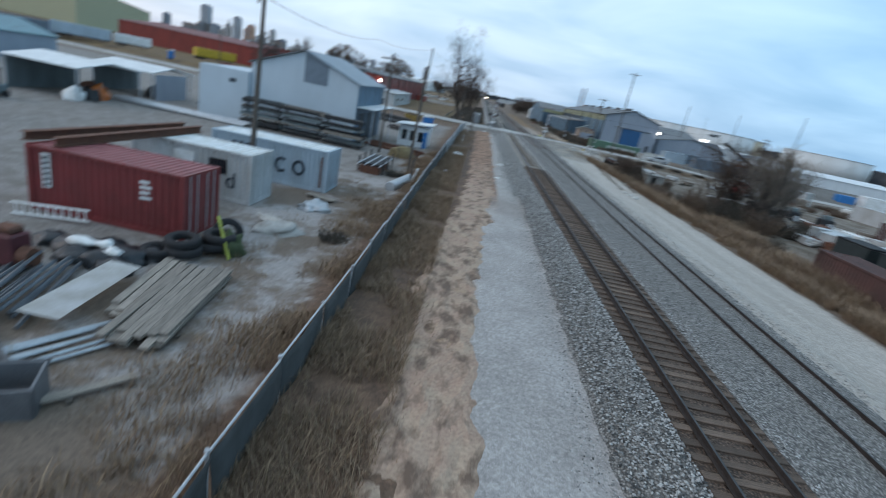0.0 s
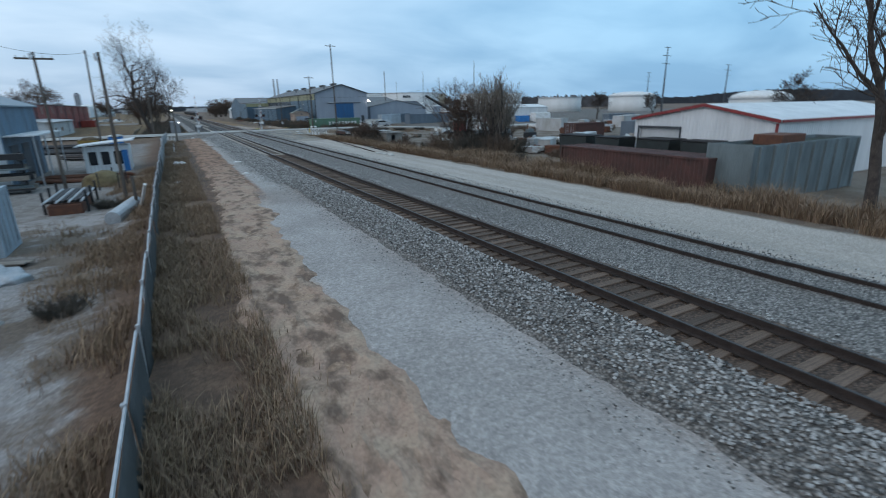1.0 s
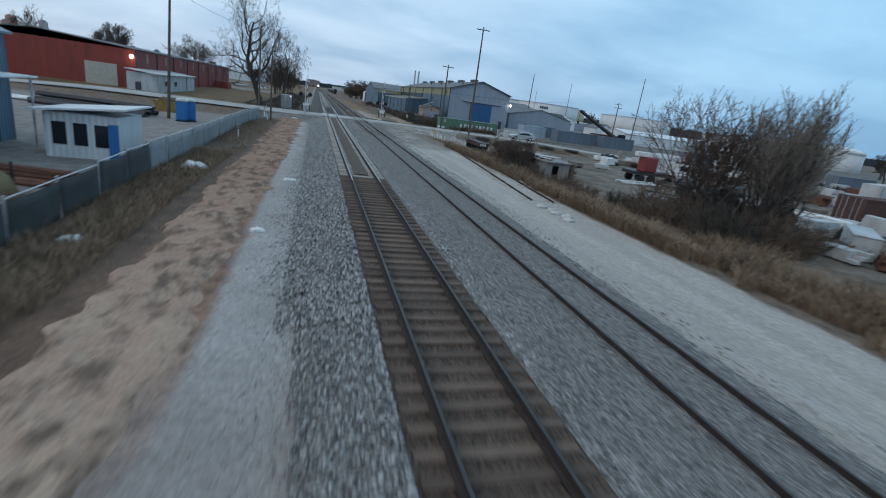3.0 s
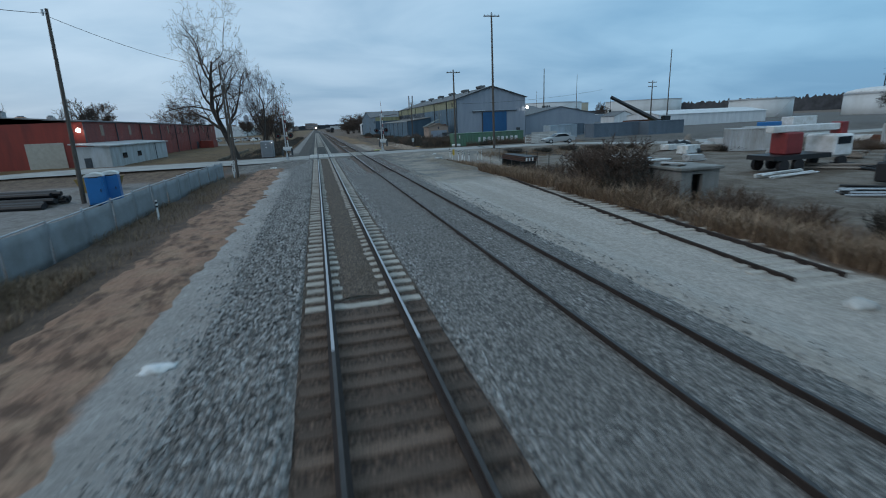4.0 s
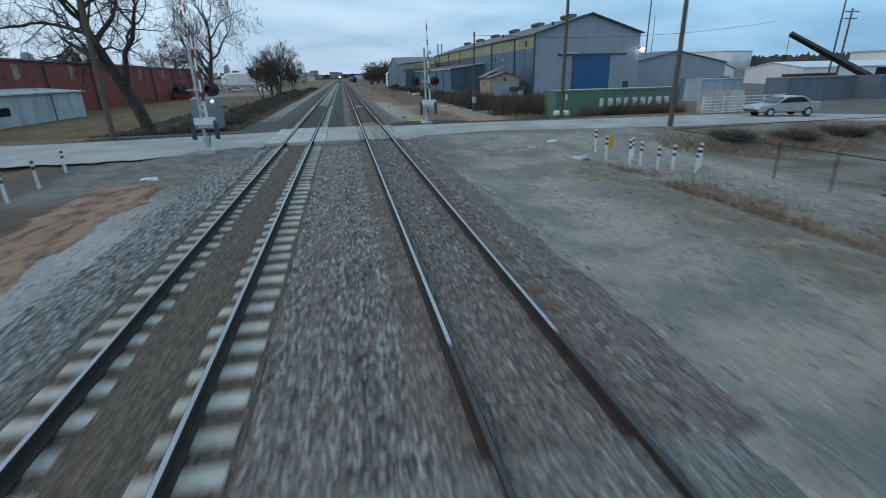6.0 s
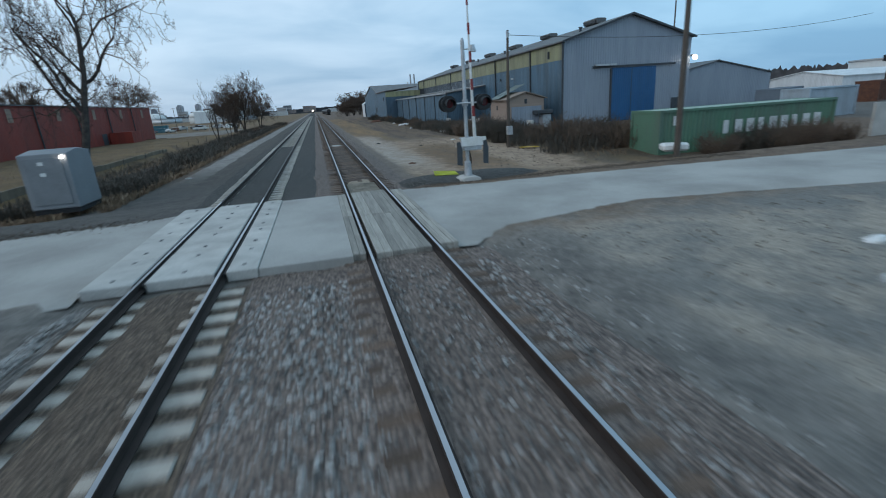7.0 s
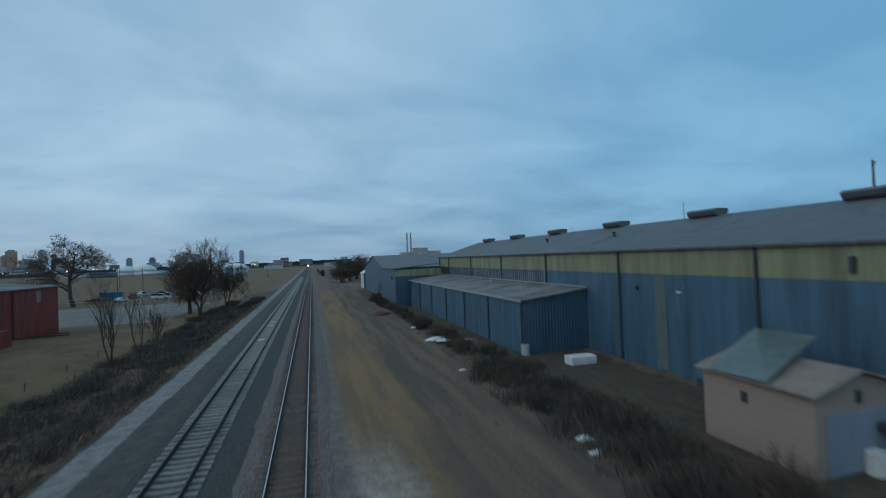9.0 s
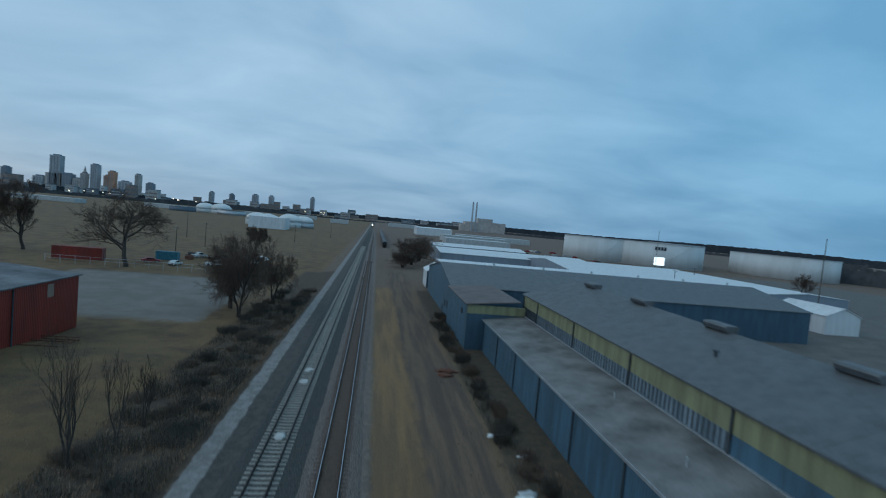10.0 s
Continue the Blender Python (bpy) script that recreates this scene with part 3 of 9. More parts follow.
def rail_mesh(name, y0, y1, head=None):
    bm = bmesh.new()
    n = max(1, round((y1 - y0) / 12))
    rings = [[bm.verts.new((u, y0 + (y1 - y0) * i / n, v)) for u, v in RAIL] for i in range(n + 1)]
    for a, b in zip(rings, rings[1:]):
        for k in range(len(RAIL)):
            j = (k + 1) % len(RAIL)
            f = bm.faces.new((a[k], a[j], b[j], b[k]))
            f.material_index = 1 if k == 7 else 0
    bm.faces.new(rings[0]); bm.faces.new(rings[-1][::-1])
    return finish(bm, name, (RUST_SHADED, head or STEEL))


def tie_mesh(name, material, length, width, high, waist=0.0):
    bm = bmesh.new()
    if waist:
        prism(bm, [(-length / 2, -high), (length / 2, -high), (length / 2, 0), (0.55, 0.0), (0.35, -waist), (-0.35, -waist), (-0.55, 0.0), (-length / 2, 0)], -width / 2, width / 2)
        return finish(bm, name, material, 0.015)
    box(bm, -length / 2, length / 2, -width / 2, width / 2, -high, 0)
    return finish(bm, name, material, 0.012)


TIE_WOOD = tie_mesh("tie", WOOD_TIE, 2.6, 0.23, 0.18)
TIE_CONC = tie_mesh("tie", CONC_TIE, 2.59, 0.27, 0.2, 0.03)
TIE_DIRTY = tie_mesh("tie", CONC_TIE_DIRTY, 2.59, 0.25, 0.2, 0.03)


def lay_track(x, label, ties, rails):
    track = thing("railway_track", pose(x, 0, 0), label, "railway track", "tracks")
    for y0, y1, head in rails:
        me = rail_mesh("rail", y0, y1, head)
        for s in (-0.7525, 0.7525):
            r = new("rail", me); r.parent = track; r.location = (s, 0, 0.012)
    rest = []
    count = 0
    for me, y0, y1, gap, sink in ties:
        k = 0
        while y0 + k * gap < y1:
            y = y0 + k * gap + random.uniform(-0.03, 0.03)
            if count < 300:
                t = new("tie", me); t.parent = track
                t.location = (random.uniform(-0.03, 0.03), y, sink + random.uniform(-0.012, 0.008))
                t.rotation_euler = (0, 0, radians(random.uniform(-1.2, 1.2)))
                count += 1
            else:
                rest.append((me, y, sink))
            k += 1
    if rest:
        vs, fs = [], []
        for me, y, sink in rest:
            o = len(vs)
            vs += [(v.co.x, v.co.y + y, v.co.z + sink) for v in me.vertices]
            fs += [tuple(o + i for i in p.vertices) for p in me.polygons]
        jm = bpy.data.meshes.new("far_tie"); jm.from_pydata(vs, [], fs); jm.materials.append(rest[0][0].materials[0])
        t = tagged(new("far_tie", jm), kind="stuff"); t.parent = track
    return track


track_a = lay_track(0, "main railway track with worn shiny rail heads on ties", [(TIE_WOOD, -26, 32, 0.54, 0.0), (TIE_CONC, 32.6, 86.6, 0.61, 0.0), (TIE_CONC, 95.5, 127, 0.61, 0.0), (TIE_DIRTY, 127.2, 420, 0.61, 0.0)], [(-60, 30, DULLRAIL), (30, 96, STEEL), (96, 700, DULLRAIL)])
track_b = lay_track(SP, "second railway track, its ties sunk in crushed stone", [(TIE_WOOD, -26, 64, 0.56, -0.03), (TIE_WOOD, 64, 87, 0.56, 0.005), (TIE_WOOD, 95.6, 330, 0.54, 0.0)], [(-60, 64, DULLRAIL), (64, 700, STEEL)])

# ---- road across the tracks ----
ROAD = mat("worn_grey_asphalt", (0.39, 0.38, 0.355), 0.85, var=0.14, scale=0.3, fine=40, bump=0.25, tint=(0.26, 0.25, 0.232))


def road_strip(name, xs, near, far, lift, label):
    bm = bmesh.new()
    rows = []
    for x, a, b in zip(xs, near, far):
        rows.append([bm.verts.new((x, a + (b - a) * k / 8 + (0.35 * noise.noise((x * 0.9, k, 5)) + 0.22 * noise.noise((x * 3.1, k, 8)) if k in (0, 8) else 0), (lift if 0 < k < 8 else -0.06) + (max(ground_z(x, 91), ground_z(x, a + (b - a) * k / 8)) + 0.02 * ramp(abs(x), 30, 40) if abs(x - 2.3) > 5 else 0.06))) for k in range(9)])
    for p, q in zip(rows, rows[1:]):
        for k in range(8):
            bm.faces.new((p[k], q[k], q[k + 1], p[k + 1]))
    return tagged(part(name, bm, ROAD, smooth=True), label, "road", kind="structure")


rx = [-120 + 3.0 * i for i in range(32)] + [-24 + 0.4 * i for i in range(55)] + [-1.85]
road_strip("road", rx, [84.2 if x < -8 else 84.2 + (x + 8) * 0.42 for x in rx], [93.5 if x < -14 else 93.5 + (x + 14) * 0.13 for x in rx], 0.05, "pale worn asphalt road up to the crossing")
rx = [5.85] + [6.3 + 0.3 * i for i in range(65)] + [26 + 3.0 * i for i in range(29)]
road_strip("road", rx, [87.3 + (0.25 * (x - 6) if x < 12 else 1.5 - 0.22 * (x - 12) if x < 24 else -1.1) for x in rx], [95.6 - 0.08 * (x - 6) if x < 30 else 93.7 for x in rx], 0.05, "pale worn asphalt road leading to the yards")
boxes("road", ROAD, None, (1.5, 3.44, 87.0, 95.0, -0.1, 0.155))

SAND = mat("pale_brown_sand", (0.33, 0.265, 0.195), 0.95, var=0.25, scale=1.6, fine=25, bump=0.5, tint=(0.22, 0.18, 0.14))


def sand_drift(label, x0, x1, y0, y1, high, colour=None, seed=1):
    """A low uneven spread of sand lying over the ties between two rails."""
    bm = bmesh.new()
    nx, ny = 12, max(int((y1 - y0) / 0.12), 8)
    grid = []
    for j in range(ny + 1):
        v = j / ny
        grid.append([])
        for i in range(nx + 1):
            u = i / nx
            edge = min(1.0, 5 * u, 5 * (1 - u)) * min(1.0, 8 * v, 3.0 * (1 - v))
            x, y = x0 + (x1 - x0) * u, y0 + (y1 - y0) * v
            lump_ = noise.noise((x * 1.7, y * 1.3, seed)) + 0.5 * noise.noise((x * 5, y * 5, seed + 3))
            grid[-1].append(bm.verts.new((x, y, -0.1 + (high + 0.1) * min(1.0, max(0.0, edge + 0.25 * lump_)) + 0.008 * lump_)))
    for p, q in zip(grid, grid[1:]):
        for i in range(nx):
            bm.faces.new((p[i], p[i + 1], q[i + 1], q[i]))
    return tagged(part("sand_drift", bm, colour or SAND, smooth=True), label, "sand", kind="structure")


sand_drift("pale brown sand washed over ties beside the crossing", SP - 0.66, SP + 0.66, 95.15, 100.5, 0.03)
PALE_SAND = mat("whitish_sand", (0.33, 0.30, 0.265), 0.95, var=0.3, scale=2.5, fine=25, bump=0.5, tint=(0.26, 0.23, 0.2))
sand_drift("pale spill of sand between the rails", SP - 0.5, SP + 0.4, 121.6, 124.4, 0.025, PALE_SAND, 4)
tagged(bpy.data.objects["road.002"], "grey asphalt between the two tracks", "road", kind="structure")


# ---- eroded earth bank beside the lane ----
def bank_material():
    m = mat("pale_eroded_earth", (0.345, 0.225, 0.165), 0.95, var=0.2, scale=1.1, fine=12, bump=0.7, tint=(0.39, 0.285, 0.205))
    n, l = m.node_tree.nodes, m.node_tree.links
    b = n["Principled BSDF"]
    was = b.inputs["Base Color"].links[0].from_socket
    co = n.new("ShaderNodeTexCoord")
    t = n.new("ShaderNodeTexNoise"); t.inputs["Scale"].default_value = 1.5; t.inputs["Detail"].default_value = 7; t.inputs["Roughness"].default_value = 0.62; t.inputs["Distortion"].default_value = 0.15
    mp = n.new("ShaderNodeMapping"); mp.inputs["Scale"].default_value = (1.2, 0.62, 1)
    l.new(co.outputs["Object"], mp.inputs[0]); l.new(mp.outputs[0], t.inputs["Vector"])
    r = n.new("ShaderNodeMapRange"); r.inputs[1].default_value, r.inputs[2].default_value = 0.47, 0.62
    l.new(t.outputs["Fac"], r.inputs[0])
    mx = n.new("ShaderNodeMix"); mx.data_type = "RGBA"; mx.inputs[7].default_value = (0.14, 0.09, 0.064, 1)
    l.new(r.outputs[0], mx.inputs[0]); l.new(was, mx.inputs[6])
    # the earth turns to a darker red-brown soil further along
    sep = n.new("ShaderNodeSeparateXYZ"); l.new(co.outputs["Object"], sep.inputs[0])
    along = n.new("ShaderNodeMapRange"); along.inputs[1].default_value, along.inputs[2].default_value, along.inputs[4].default_value = 12, 34, 0.85
    l.new(sep.outputs["Y"], along.inputs[0])
    soil = n.new("ShaderNodeMix"); soil.data_type = "RGBA"; soil.blend_type = "MULTIPLY"; soil.inputs[7].default_value = (0.78, 0.64, 0.56, 1)
    l.new(along.outputs[0], soil.inputs[0]); l.new(mx.outputs[2], soil.inputs[6]); l.new(soil.outputs[2], b.inputs["Base Color"])
    return m


def bank_mid(y):
    return -7.4 + 1.1 * ramp(y, -8, 18) + 0.3 * ramp(y, 22, 45), 1.25 + 0.25 * ramp(y, 20, 45)


vs, fs, ny, nx = [], [], 560, 24
for j in range(ny + 1):
    y = -24 + 104 * j / ny
    mid, half = bank_mid(y)
    for i in range(nx + 1):
        u = i / nx * 2 - 1
        edge = 0.55 * noise.noise((y * 0.33, 11 if u < 0 else 17, 0)) + 0.25 * noise.noise((y * 1.3, 5 if u < 0 else 8, 2))
        x = mid + half * u * (1.1 + edge * abs(u)) + 0.05 * noise.noise((y * 3, i, 5))
        big = noise.noise((x * 0.9, y * 0.6, 2)) + 0.6 * noise.noise((x * 2.3, y * 1.7, 6))
        ridge = 1 - abs(noise.noise((x * 1.6, y * 0.9, 9))) * 3.0
        lift = 0.035 * big + 0.035 * max(ridge, -0.6) + 0.02 * noise.noise((x * 7, y * 7, 1)) + 0.07
        fade = min(1.0, (1 - abs(u)) * 3.2)
        vs.append((x, y, ground_z(x, y) - 0.05 + (lift + 0.01) * fade))
w_ = nx + 1
fs = [(j * w_ + i, j * w_ + i + 1, (j + 1) * w_ + i + 1, (j + 1) * w_ + i) for j in range(ny) for i in range(nx)]
me = bpy.data.meshes.new("eroded_bank"); me.from_pydata(vs, [], fs); me.materials.append(bank_material())
tagged(new("eroded_bank", me), "rutted pale tan earth along the lane", "earth", kind="structure")

# ---- low wall holding up the dry lot ----
wall_panels = stand("retaining_wall", -16.8, 146, -1.2, "low stained concrete retaining wall below the dry lot", "wall")
y = 104.0
while y < 148:
    x = -16.4 - 0.6 * math.sin((y - 104) / 88 * math.pi)
    z1 = ground_z(-18.2, y + 1.2) - 0.03 + random.uniform(-0.06, 0.06)
    boxes("panel", mat("stained_tan_concrete", (0.19, 0.15, 0.105), 0.9, var=0.2, scale=0.8, fine=20, bump=0.3, tint=(0.10, 0.078, 0.056), streak=(1, 1, 0.3), rand=0.25) if y == 104 else bpy.data.materials["stained_tan_concrete"], wall_panels, (x - 0.25, x, y + 0.02, y + 2.4, -1.5, z1), bevel=0.02)
    y += 2.42

# ---- long blue warehouse ----
def gable_hall(name, x0, x1, y0, y1, eave, ridge, side, front, roof, label, base=-0.2, along="y", over=0.25, ridge_at=None, category="warehouse"):
    """A hall with walls, two roof slopes with thickness and a ridge cap. along: the way the ridge runs."""
    t = stand(name, (x0 + x1) / 2, (y0 + y1) / 2, base, label, category)
    if along == "y":
        c = ridge_at if ridge_at is not None else (x0 + x1) / 2
        for x, n in ((x0, 1), (x1, -1)):
            boxes("side_wall", side, t, (min(x, x + n * 0.2), max(x, x + n * 0.2), y0 + 0.2, y1 - 0.2, base, eave))
        for y, n in ((y0, 1), (y1, -1)):
            bm = bmesh.new(); prism(bm, [(x0, base), (x1, base), (x1, eave), (c, ridge), (x0, eave)], y, y + n * 0.2); part("gable_wall", bm, front, t)
        for xa, xb in ((x0 - over, c), (x1 + over, c)):
            za = eave - (ridge - eave) * over / abs(c - (x0 if xa < c else x1))
            bm = bmesh.new(); prism(bm, [(xa, za + 0.02), (xb, ridge + 0.02), (xb, ridge + 0.16), (xa, za + 0.16)], y0 - over, y1 + over); part("roof_slope", bm, roof, t)
        bm = bmesh.new(); prism(bm, [(c - 0.35, ridge + 0.08), (c, ridge + 0.2), (c + 0.35, ridge + 0.08)], y0 - over, y1 + over); part("ridge_cap", bm, TRIM_DARK if roof is not ROOF_WHITE else roof, t)
    else:
        c = ridge_at if ridge_at is not None else (y0 + y1) / 2
        for y, n in ((y0, 1), (y1, -1)):
            boxes("side_wall", front, t, (x0 + 0.2, x1 - 0.2, min(y, y + n * 0.2), max(y, y + n * 0.2), base, eave))
        for x, n in ((x0, 1), (x1, -1)):
            bm = bmesh.new(); prism(bm, [(y0, base), (y1, base), (y1, eave), (c, ridge), (y0, eave)], x, x + n * 0.2, "x"); part("gable_wall", bm, side, t)
        for ya, yb in ((y0 - over, c), (y1 + over, c)):
            za = eave - (ridge - eave) * over / abs(c - (y0 if ya < c else y1))
            bm = bmesh.new(); prism(bm, [(ya, za + 0.02), (yb, ridge + 0.02), (yb, ridge + 0.16), (ya, za + 0.16)], x0 - over, x1 + over, "x"); part("roof_slope", bm, roof, t)
    return t


WX0, WX1, WY0, WY1, EAVE, RIDGE, WC = 30.0, 46.3, 127.5, 204.5, 8.65, 11.15, 38.2
wh = stand("warehouse", 38.2, 167, -0.2, "long blue metal warehouse with a yellow upper band and grey roof", "warehouse")
bays = [WY0] + [135.9 + 12.45 * i for i in range(6)] + [WY1]
for a, b in zip(bays, bays[1:]):
    boxes("wall_panel", BLUE_Y, wh, (WX0, WX0 + 0.2, a + 0.01, b - 0.01, -0.2, 5.25 if a > 158 else 6.85))
    if a > 158:
        boxes("slat_panel", SLAT_Y, wh, (WX0 + 0.02, WX0 + 0.2, a + 0.01, b - 0.01, 5.255, 6.845), label="row of weathered translucent slats")
        bm = bmesh.new()
        for k in range(22):
            yy = a + 0.4 + k * (b - a - 0.8) / 21
            box(bm, WX0 - 0.03, WX0 + 0.018, yy - 0.05, yy + 0.05, 5.28, 6.81)
        part("slat", bm, TRIM_DARK, wh)
    boxes("band_panel", YELLOW_Y, wh, (WX0 - 0.03, WX0 + 0.2, a + 0.01, b - 0.01, 6.855, EAVE), label="faded yellow metal band")
for y in bays:
    bm = bmesh.new(); tube(bm, [(WX0 - 0.12, y, -0.15), (WX0 - 0.12, y, EAVE - 0.1)], 0.09, 8); part("downspout", bm, TRIM_DARK, wh)
boxes("wall_stain_strip", mat("tan_patch_sheet", (0.135, 0.165, 0.16), 0.6, var=0.2, streak=(1, 1, 0.3)), wh, (WX0 - 0.025, WX0 - 0.005, 143.2, 144.3, 0.0, 6.8))
boxes("gutter", TRIM_DARK, wh, (WX0 - 0.3, WX0 - 0.12, WY0 - 0.2, WY1 + 0.2, EAVE - 0.1, EAVE + 0.08))
boxes("side_wall", BLUE_Y, wh, (WX1 - 0.2, WX1, WY0 + 0.2, WY1 - 0.2, -0.2, EAVE))
DX0, DX1, DZ = 36.1, 41.6, 5.65
bm = bmesh.new(); prism(bm, [(WX0, -0.2), (DX0, -0.2), (DX0, DZ), (DX1, DZ), (DX1, -0.2), (WX1, -0.2), (WX1, EAVE), (WC, RIDGE), (WX0, EAVE)], WY0, WY0 + 0.2)
part("gable_wall", bm, PALE_X, wh, "pale blue-grey sheet gable wall")
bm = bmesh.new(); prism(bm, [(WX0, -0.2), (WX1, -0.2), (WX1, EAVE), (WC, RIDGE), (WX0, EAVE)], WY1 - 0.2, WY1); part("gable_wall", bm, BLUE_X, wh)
dr = boxes("sliding_door", DOOR_BLUE, wh, (DX0 - 0.1, DX1 + 0.1, WY0 - 0.12, WY0 - 0.01, -0.1, DZ + 0.05), label="bright blue sliding door")
boxes("door_track", TRIM_DARK, wh, (DX0 - 2.6, DX1 + 2.6, WY0 - 0.22, WY0 - 0.13, DZ + 0.1, DZ + 0.32))
boxes("door_hood", GALV, wh, (DX0 - 2.4, DX0 + 0.2, WY0 - 0.5, WY0 - 0.225, DZ + 0.3, DZ + 0.5))
boxes("door_edge", TRIM_DARK, dr, (DX0 - 0.3, DX0 - 0.1, WY0 - 0.16, WY0 - 0.01, -0.1, DZ))
boxes("door_leaf_joint", TRIM_DARK, dr, (38.5, 38.56, WY0 - 0.135, WY0 - 0.12, -0.1, DZ))
boxes("side_door", TRIM_DARK, wh, (44.1, 45.0, WY0 - 0.08, WY0 - 0.005, -0.1, 2.05), label="small dark steel door")
boxes("corner_trim", TRIM_DARK, wh, (WX0 - 0.06, WX0 + 0.0, WY0 - 0.06, WY0 + 0.14, -0.2, EAVE))
for xa, xb in ((WX0 - 0.35, WC), (WX1 + 0.35, WC)):
    za = EAVE - 0.1
    n = 14
    for k in range(n):
        bm = bmesh.new()
        ya, yb = WY0 - 0.4 + (WY1 - WY0 + 0.8) * k / n, WY0 - 0.4 + (WY1 - WY0 + 0.8) * (k + 1) / n - 0.01
        lift = 0.02 * random.random()
        prism(bm, [(xa, za + 0.02 + lift), (xb, RIDGE + 0.02 + lift), (xb, RIDGE + 0.15 + lift), (xa, za + 0.15 + lift)], ya, yb)
        part("roof_sheet", bm, ROOF_GREY, wh, "dull grey metal roof sheet")
bm = bmesh.new(); prism(bm, [(WX0 - 0.35, EAVE - 0.12), (WX0 - 0.35, EAVE + 0.08), (WC, RIDGE + 0.2), (WX1 + 0.35, EAVE + 0.08), (WX1 + 0.35, EAVE - 0.12), (WC, RIDGE - 0.02)], WY0 - 0.46, WY0 - 0.4)
part("barge_board", bm, TRIM_DARK, wh)
for y in (135, 147.5, 160, 173, 186, 199):
    bm = bmesh.new(); prism(bm, [(WC - 0.55, RIDGE + 0.1), (WC - 0.75, RIDGE + 0.55), (WC - 0.55, RIDGE + 0.7), (WC + 0.55, RIDGE + 0.7), (WC + 0.75, RIDGE + 0.55), (WC + 0.55, RIDGE + 0.1)], y - 1.5, y + 1.5)
    v = part("ridge_vent", bm, ROOF_X, wh, "dull metal ridge vent", 0.03)
    boxes("vent_slot", TRIM_DARK, v, (WC - 0.72, WC - 0.60, y - 1.4, y + 1.4, RIDGE + 0.22, RIDGE + 0.4))
for y in (131, 154.5, 168):
    bm = bmesh.new(); tube(bm, [(34, y, 9.7), (34, y, 10.4)], 0.14, 8); tube(bm, [(34, y, 10.4), (34, y, 10.5)], 0.24, 8); part("vent_pipe", bm, TRIM_DARK, wh)
for y in (146.2, 130.9):
    boxes("wall_bracket", TRIM_DARK, wh, (WX0 - 0.18, WX0 - 0.01, y - 0.12, y + 0.12, 7.2 if y < 132 else 5.6, 8.0 if y < 132 else 5.9))
lamp = boxes("wall_lamp", TRIM_DARK, wh, (WX1 - 0.1, WX1 + 0.45, WY0 - 0.35, WY0 - 0.15, 6.5, 6.7))
bm = bmesh.new(); bmesh.ops.create_uvsphere(bm, u_segments=12, v_segments=8, radius=0.28, matrix=Matrix.Translation((WX1 + 0.3, WY0 - 0.4, 6.4))); part("bulb", bm, LAMP_WHITE, lamp, "lit white lamp globe")
boxes("wall_lamp_small", WHITE, wh, (WX0 - 0.25, WX0 - 0.01, 141.6, 141.9, 5.6, 5.75), label="small pale wall light")

# lower annex along it
an = stand("annex", 26.8, 179, -0.2, "low blue metal annex with a worn grey sloping roof", "building")
for k in range(6):
    a = 153.5 + k * 8.2
    boxes("wall_panel", BLUE_Y, an, (23.6, 23.8, a + 0.01, a + 8.19, -0.2, 4.5))
    bm = bmesh.new(); tube(bm, [(23.51, a + 0.1, -0.1), (23.51, a + 0.1, 4.45)], 0.07, 6); part("downspout", bm, TRIM_DARK, an)
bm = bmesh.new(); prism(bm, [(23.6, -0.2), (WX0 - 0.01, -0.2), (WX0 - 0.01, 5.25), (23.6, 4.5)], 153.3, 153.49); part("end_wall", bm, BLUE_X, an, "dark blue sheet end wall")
FLAT = mat("stained_flat_roof", (0.21, 0.205, 0.195), 0.85, var=0.2, scale=0.35, fine=12, tint=(0.085, 0.08, 0.076))
for k in range(6):
    a = 153.1 + k * 8.36
    bm = bmesh.new(); prism(bm, [(23.35, 4.52), (WX0 - 0.01, 5.3), (WX0 - 0.01, 5.42), (23.35, 4.64)], a, a + 8.35); part("roof_sheet", bm, FLAT, an)
boxes("fascia", GALV, an, (23.29, 23.34, 153.1, 203.3, 4.45, 4.67))
boxes("flashing", GALV, an, (WX0 - 0.25, WX0 - 0.02, 153.1, 203.3, 5.43, 5.52))
bm = bmesh.new(); tube(bm, [(26.5, 160, 4.8), (26.5, 160, 5.6)], 0.08, 8); tube(bm, [(27.5, 171, 5.0), (27.5, 171, 5.6)], 0.06, 8); part("roof_pipe", bm, GALV, an)

# second block north of the annex, with a yellow fascia and a brown roof
nb = stand("side_building", 25.2, 213, -0.2, "blue metal side building with a rusty brown roof", "building")
boxes("side_wall", BLUE_Y, nb, (20.9, 21.1, 203.6, 222, -0.2, 6.9))
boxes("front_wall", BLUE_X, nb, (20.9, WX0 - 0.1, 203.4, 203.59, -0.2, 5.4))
boxes("front_band", YELLOW_Y, nb, (20.9, WX0 - 0.1, 203.35, 203.59, 5.41, 6.7))
bm = bmesh.new(); prism(bm, [(20.5, 6.75), (29.0, 7.5), (29.0, 7.64), (20.5, 6.9)], 203.0, 222); part("roof", bm, mat("brown_roof", (0.16, 0.13, 0.12), 0.8, var=0.2, scale=0.5, fine=10), nb)
boxes("vent_box", TRIM_DARK, nb, (20.75, 20.89, 207, 208.2, 4.6, 5.4))
h3 = gable_hall("long_hall", 21.5, 100, 223, 262, 6.6, 9.6, BLUE_Y, BLUE_X, ROOF_X, "wide blue metal hall with a grey roof, its lit slope painted white", along="x", ridge_at=240)
# white strip behind the ridge paints in the light on the north slope
boxes("white_roof_strip", ROOF_WHITE, h3, (21.3, 100.2, 240.2, 247.5, 9.5, 9.74), label="white strip painted for the lit north slope")
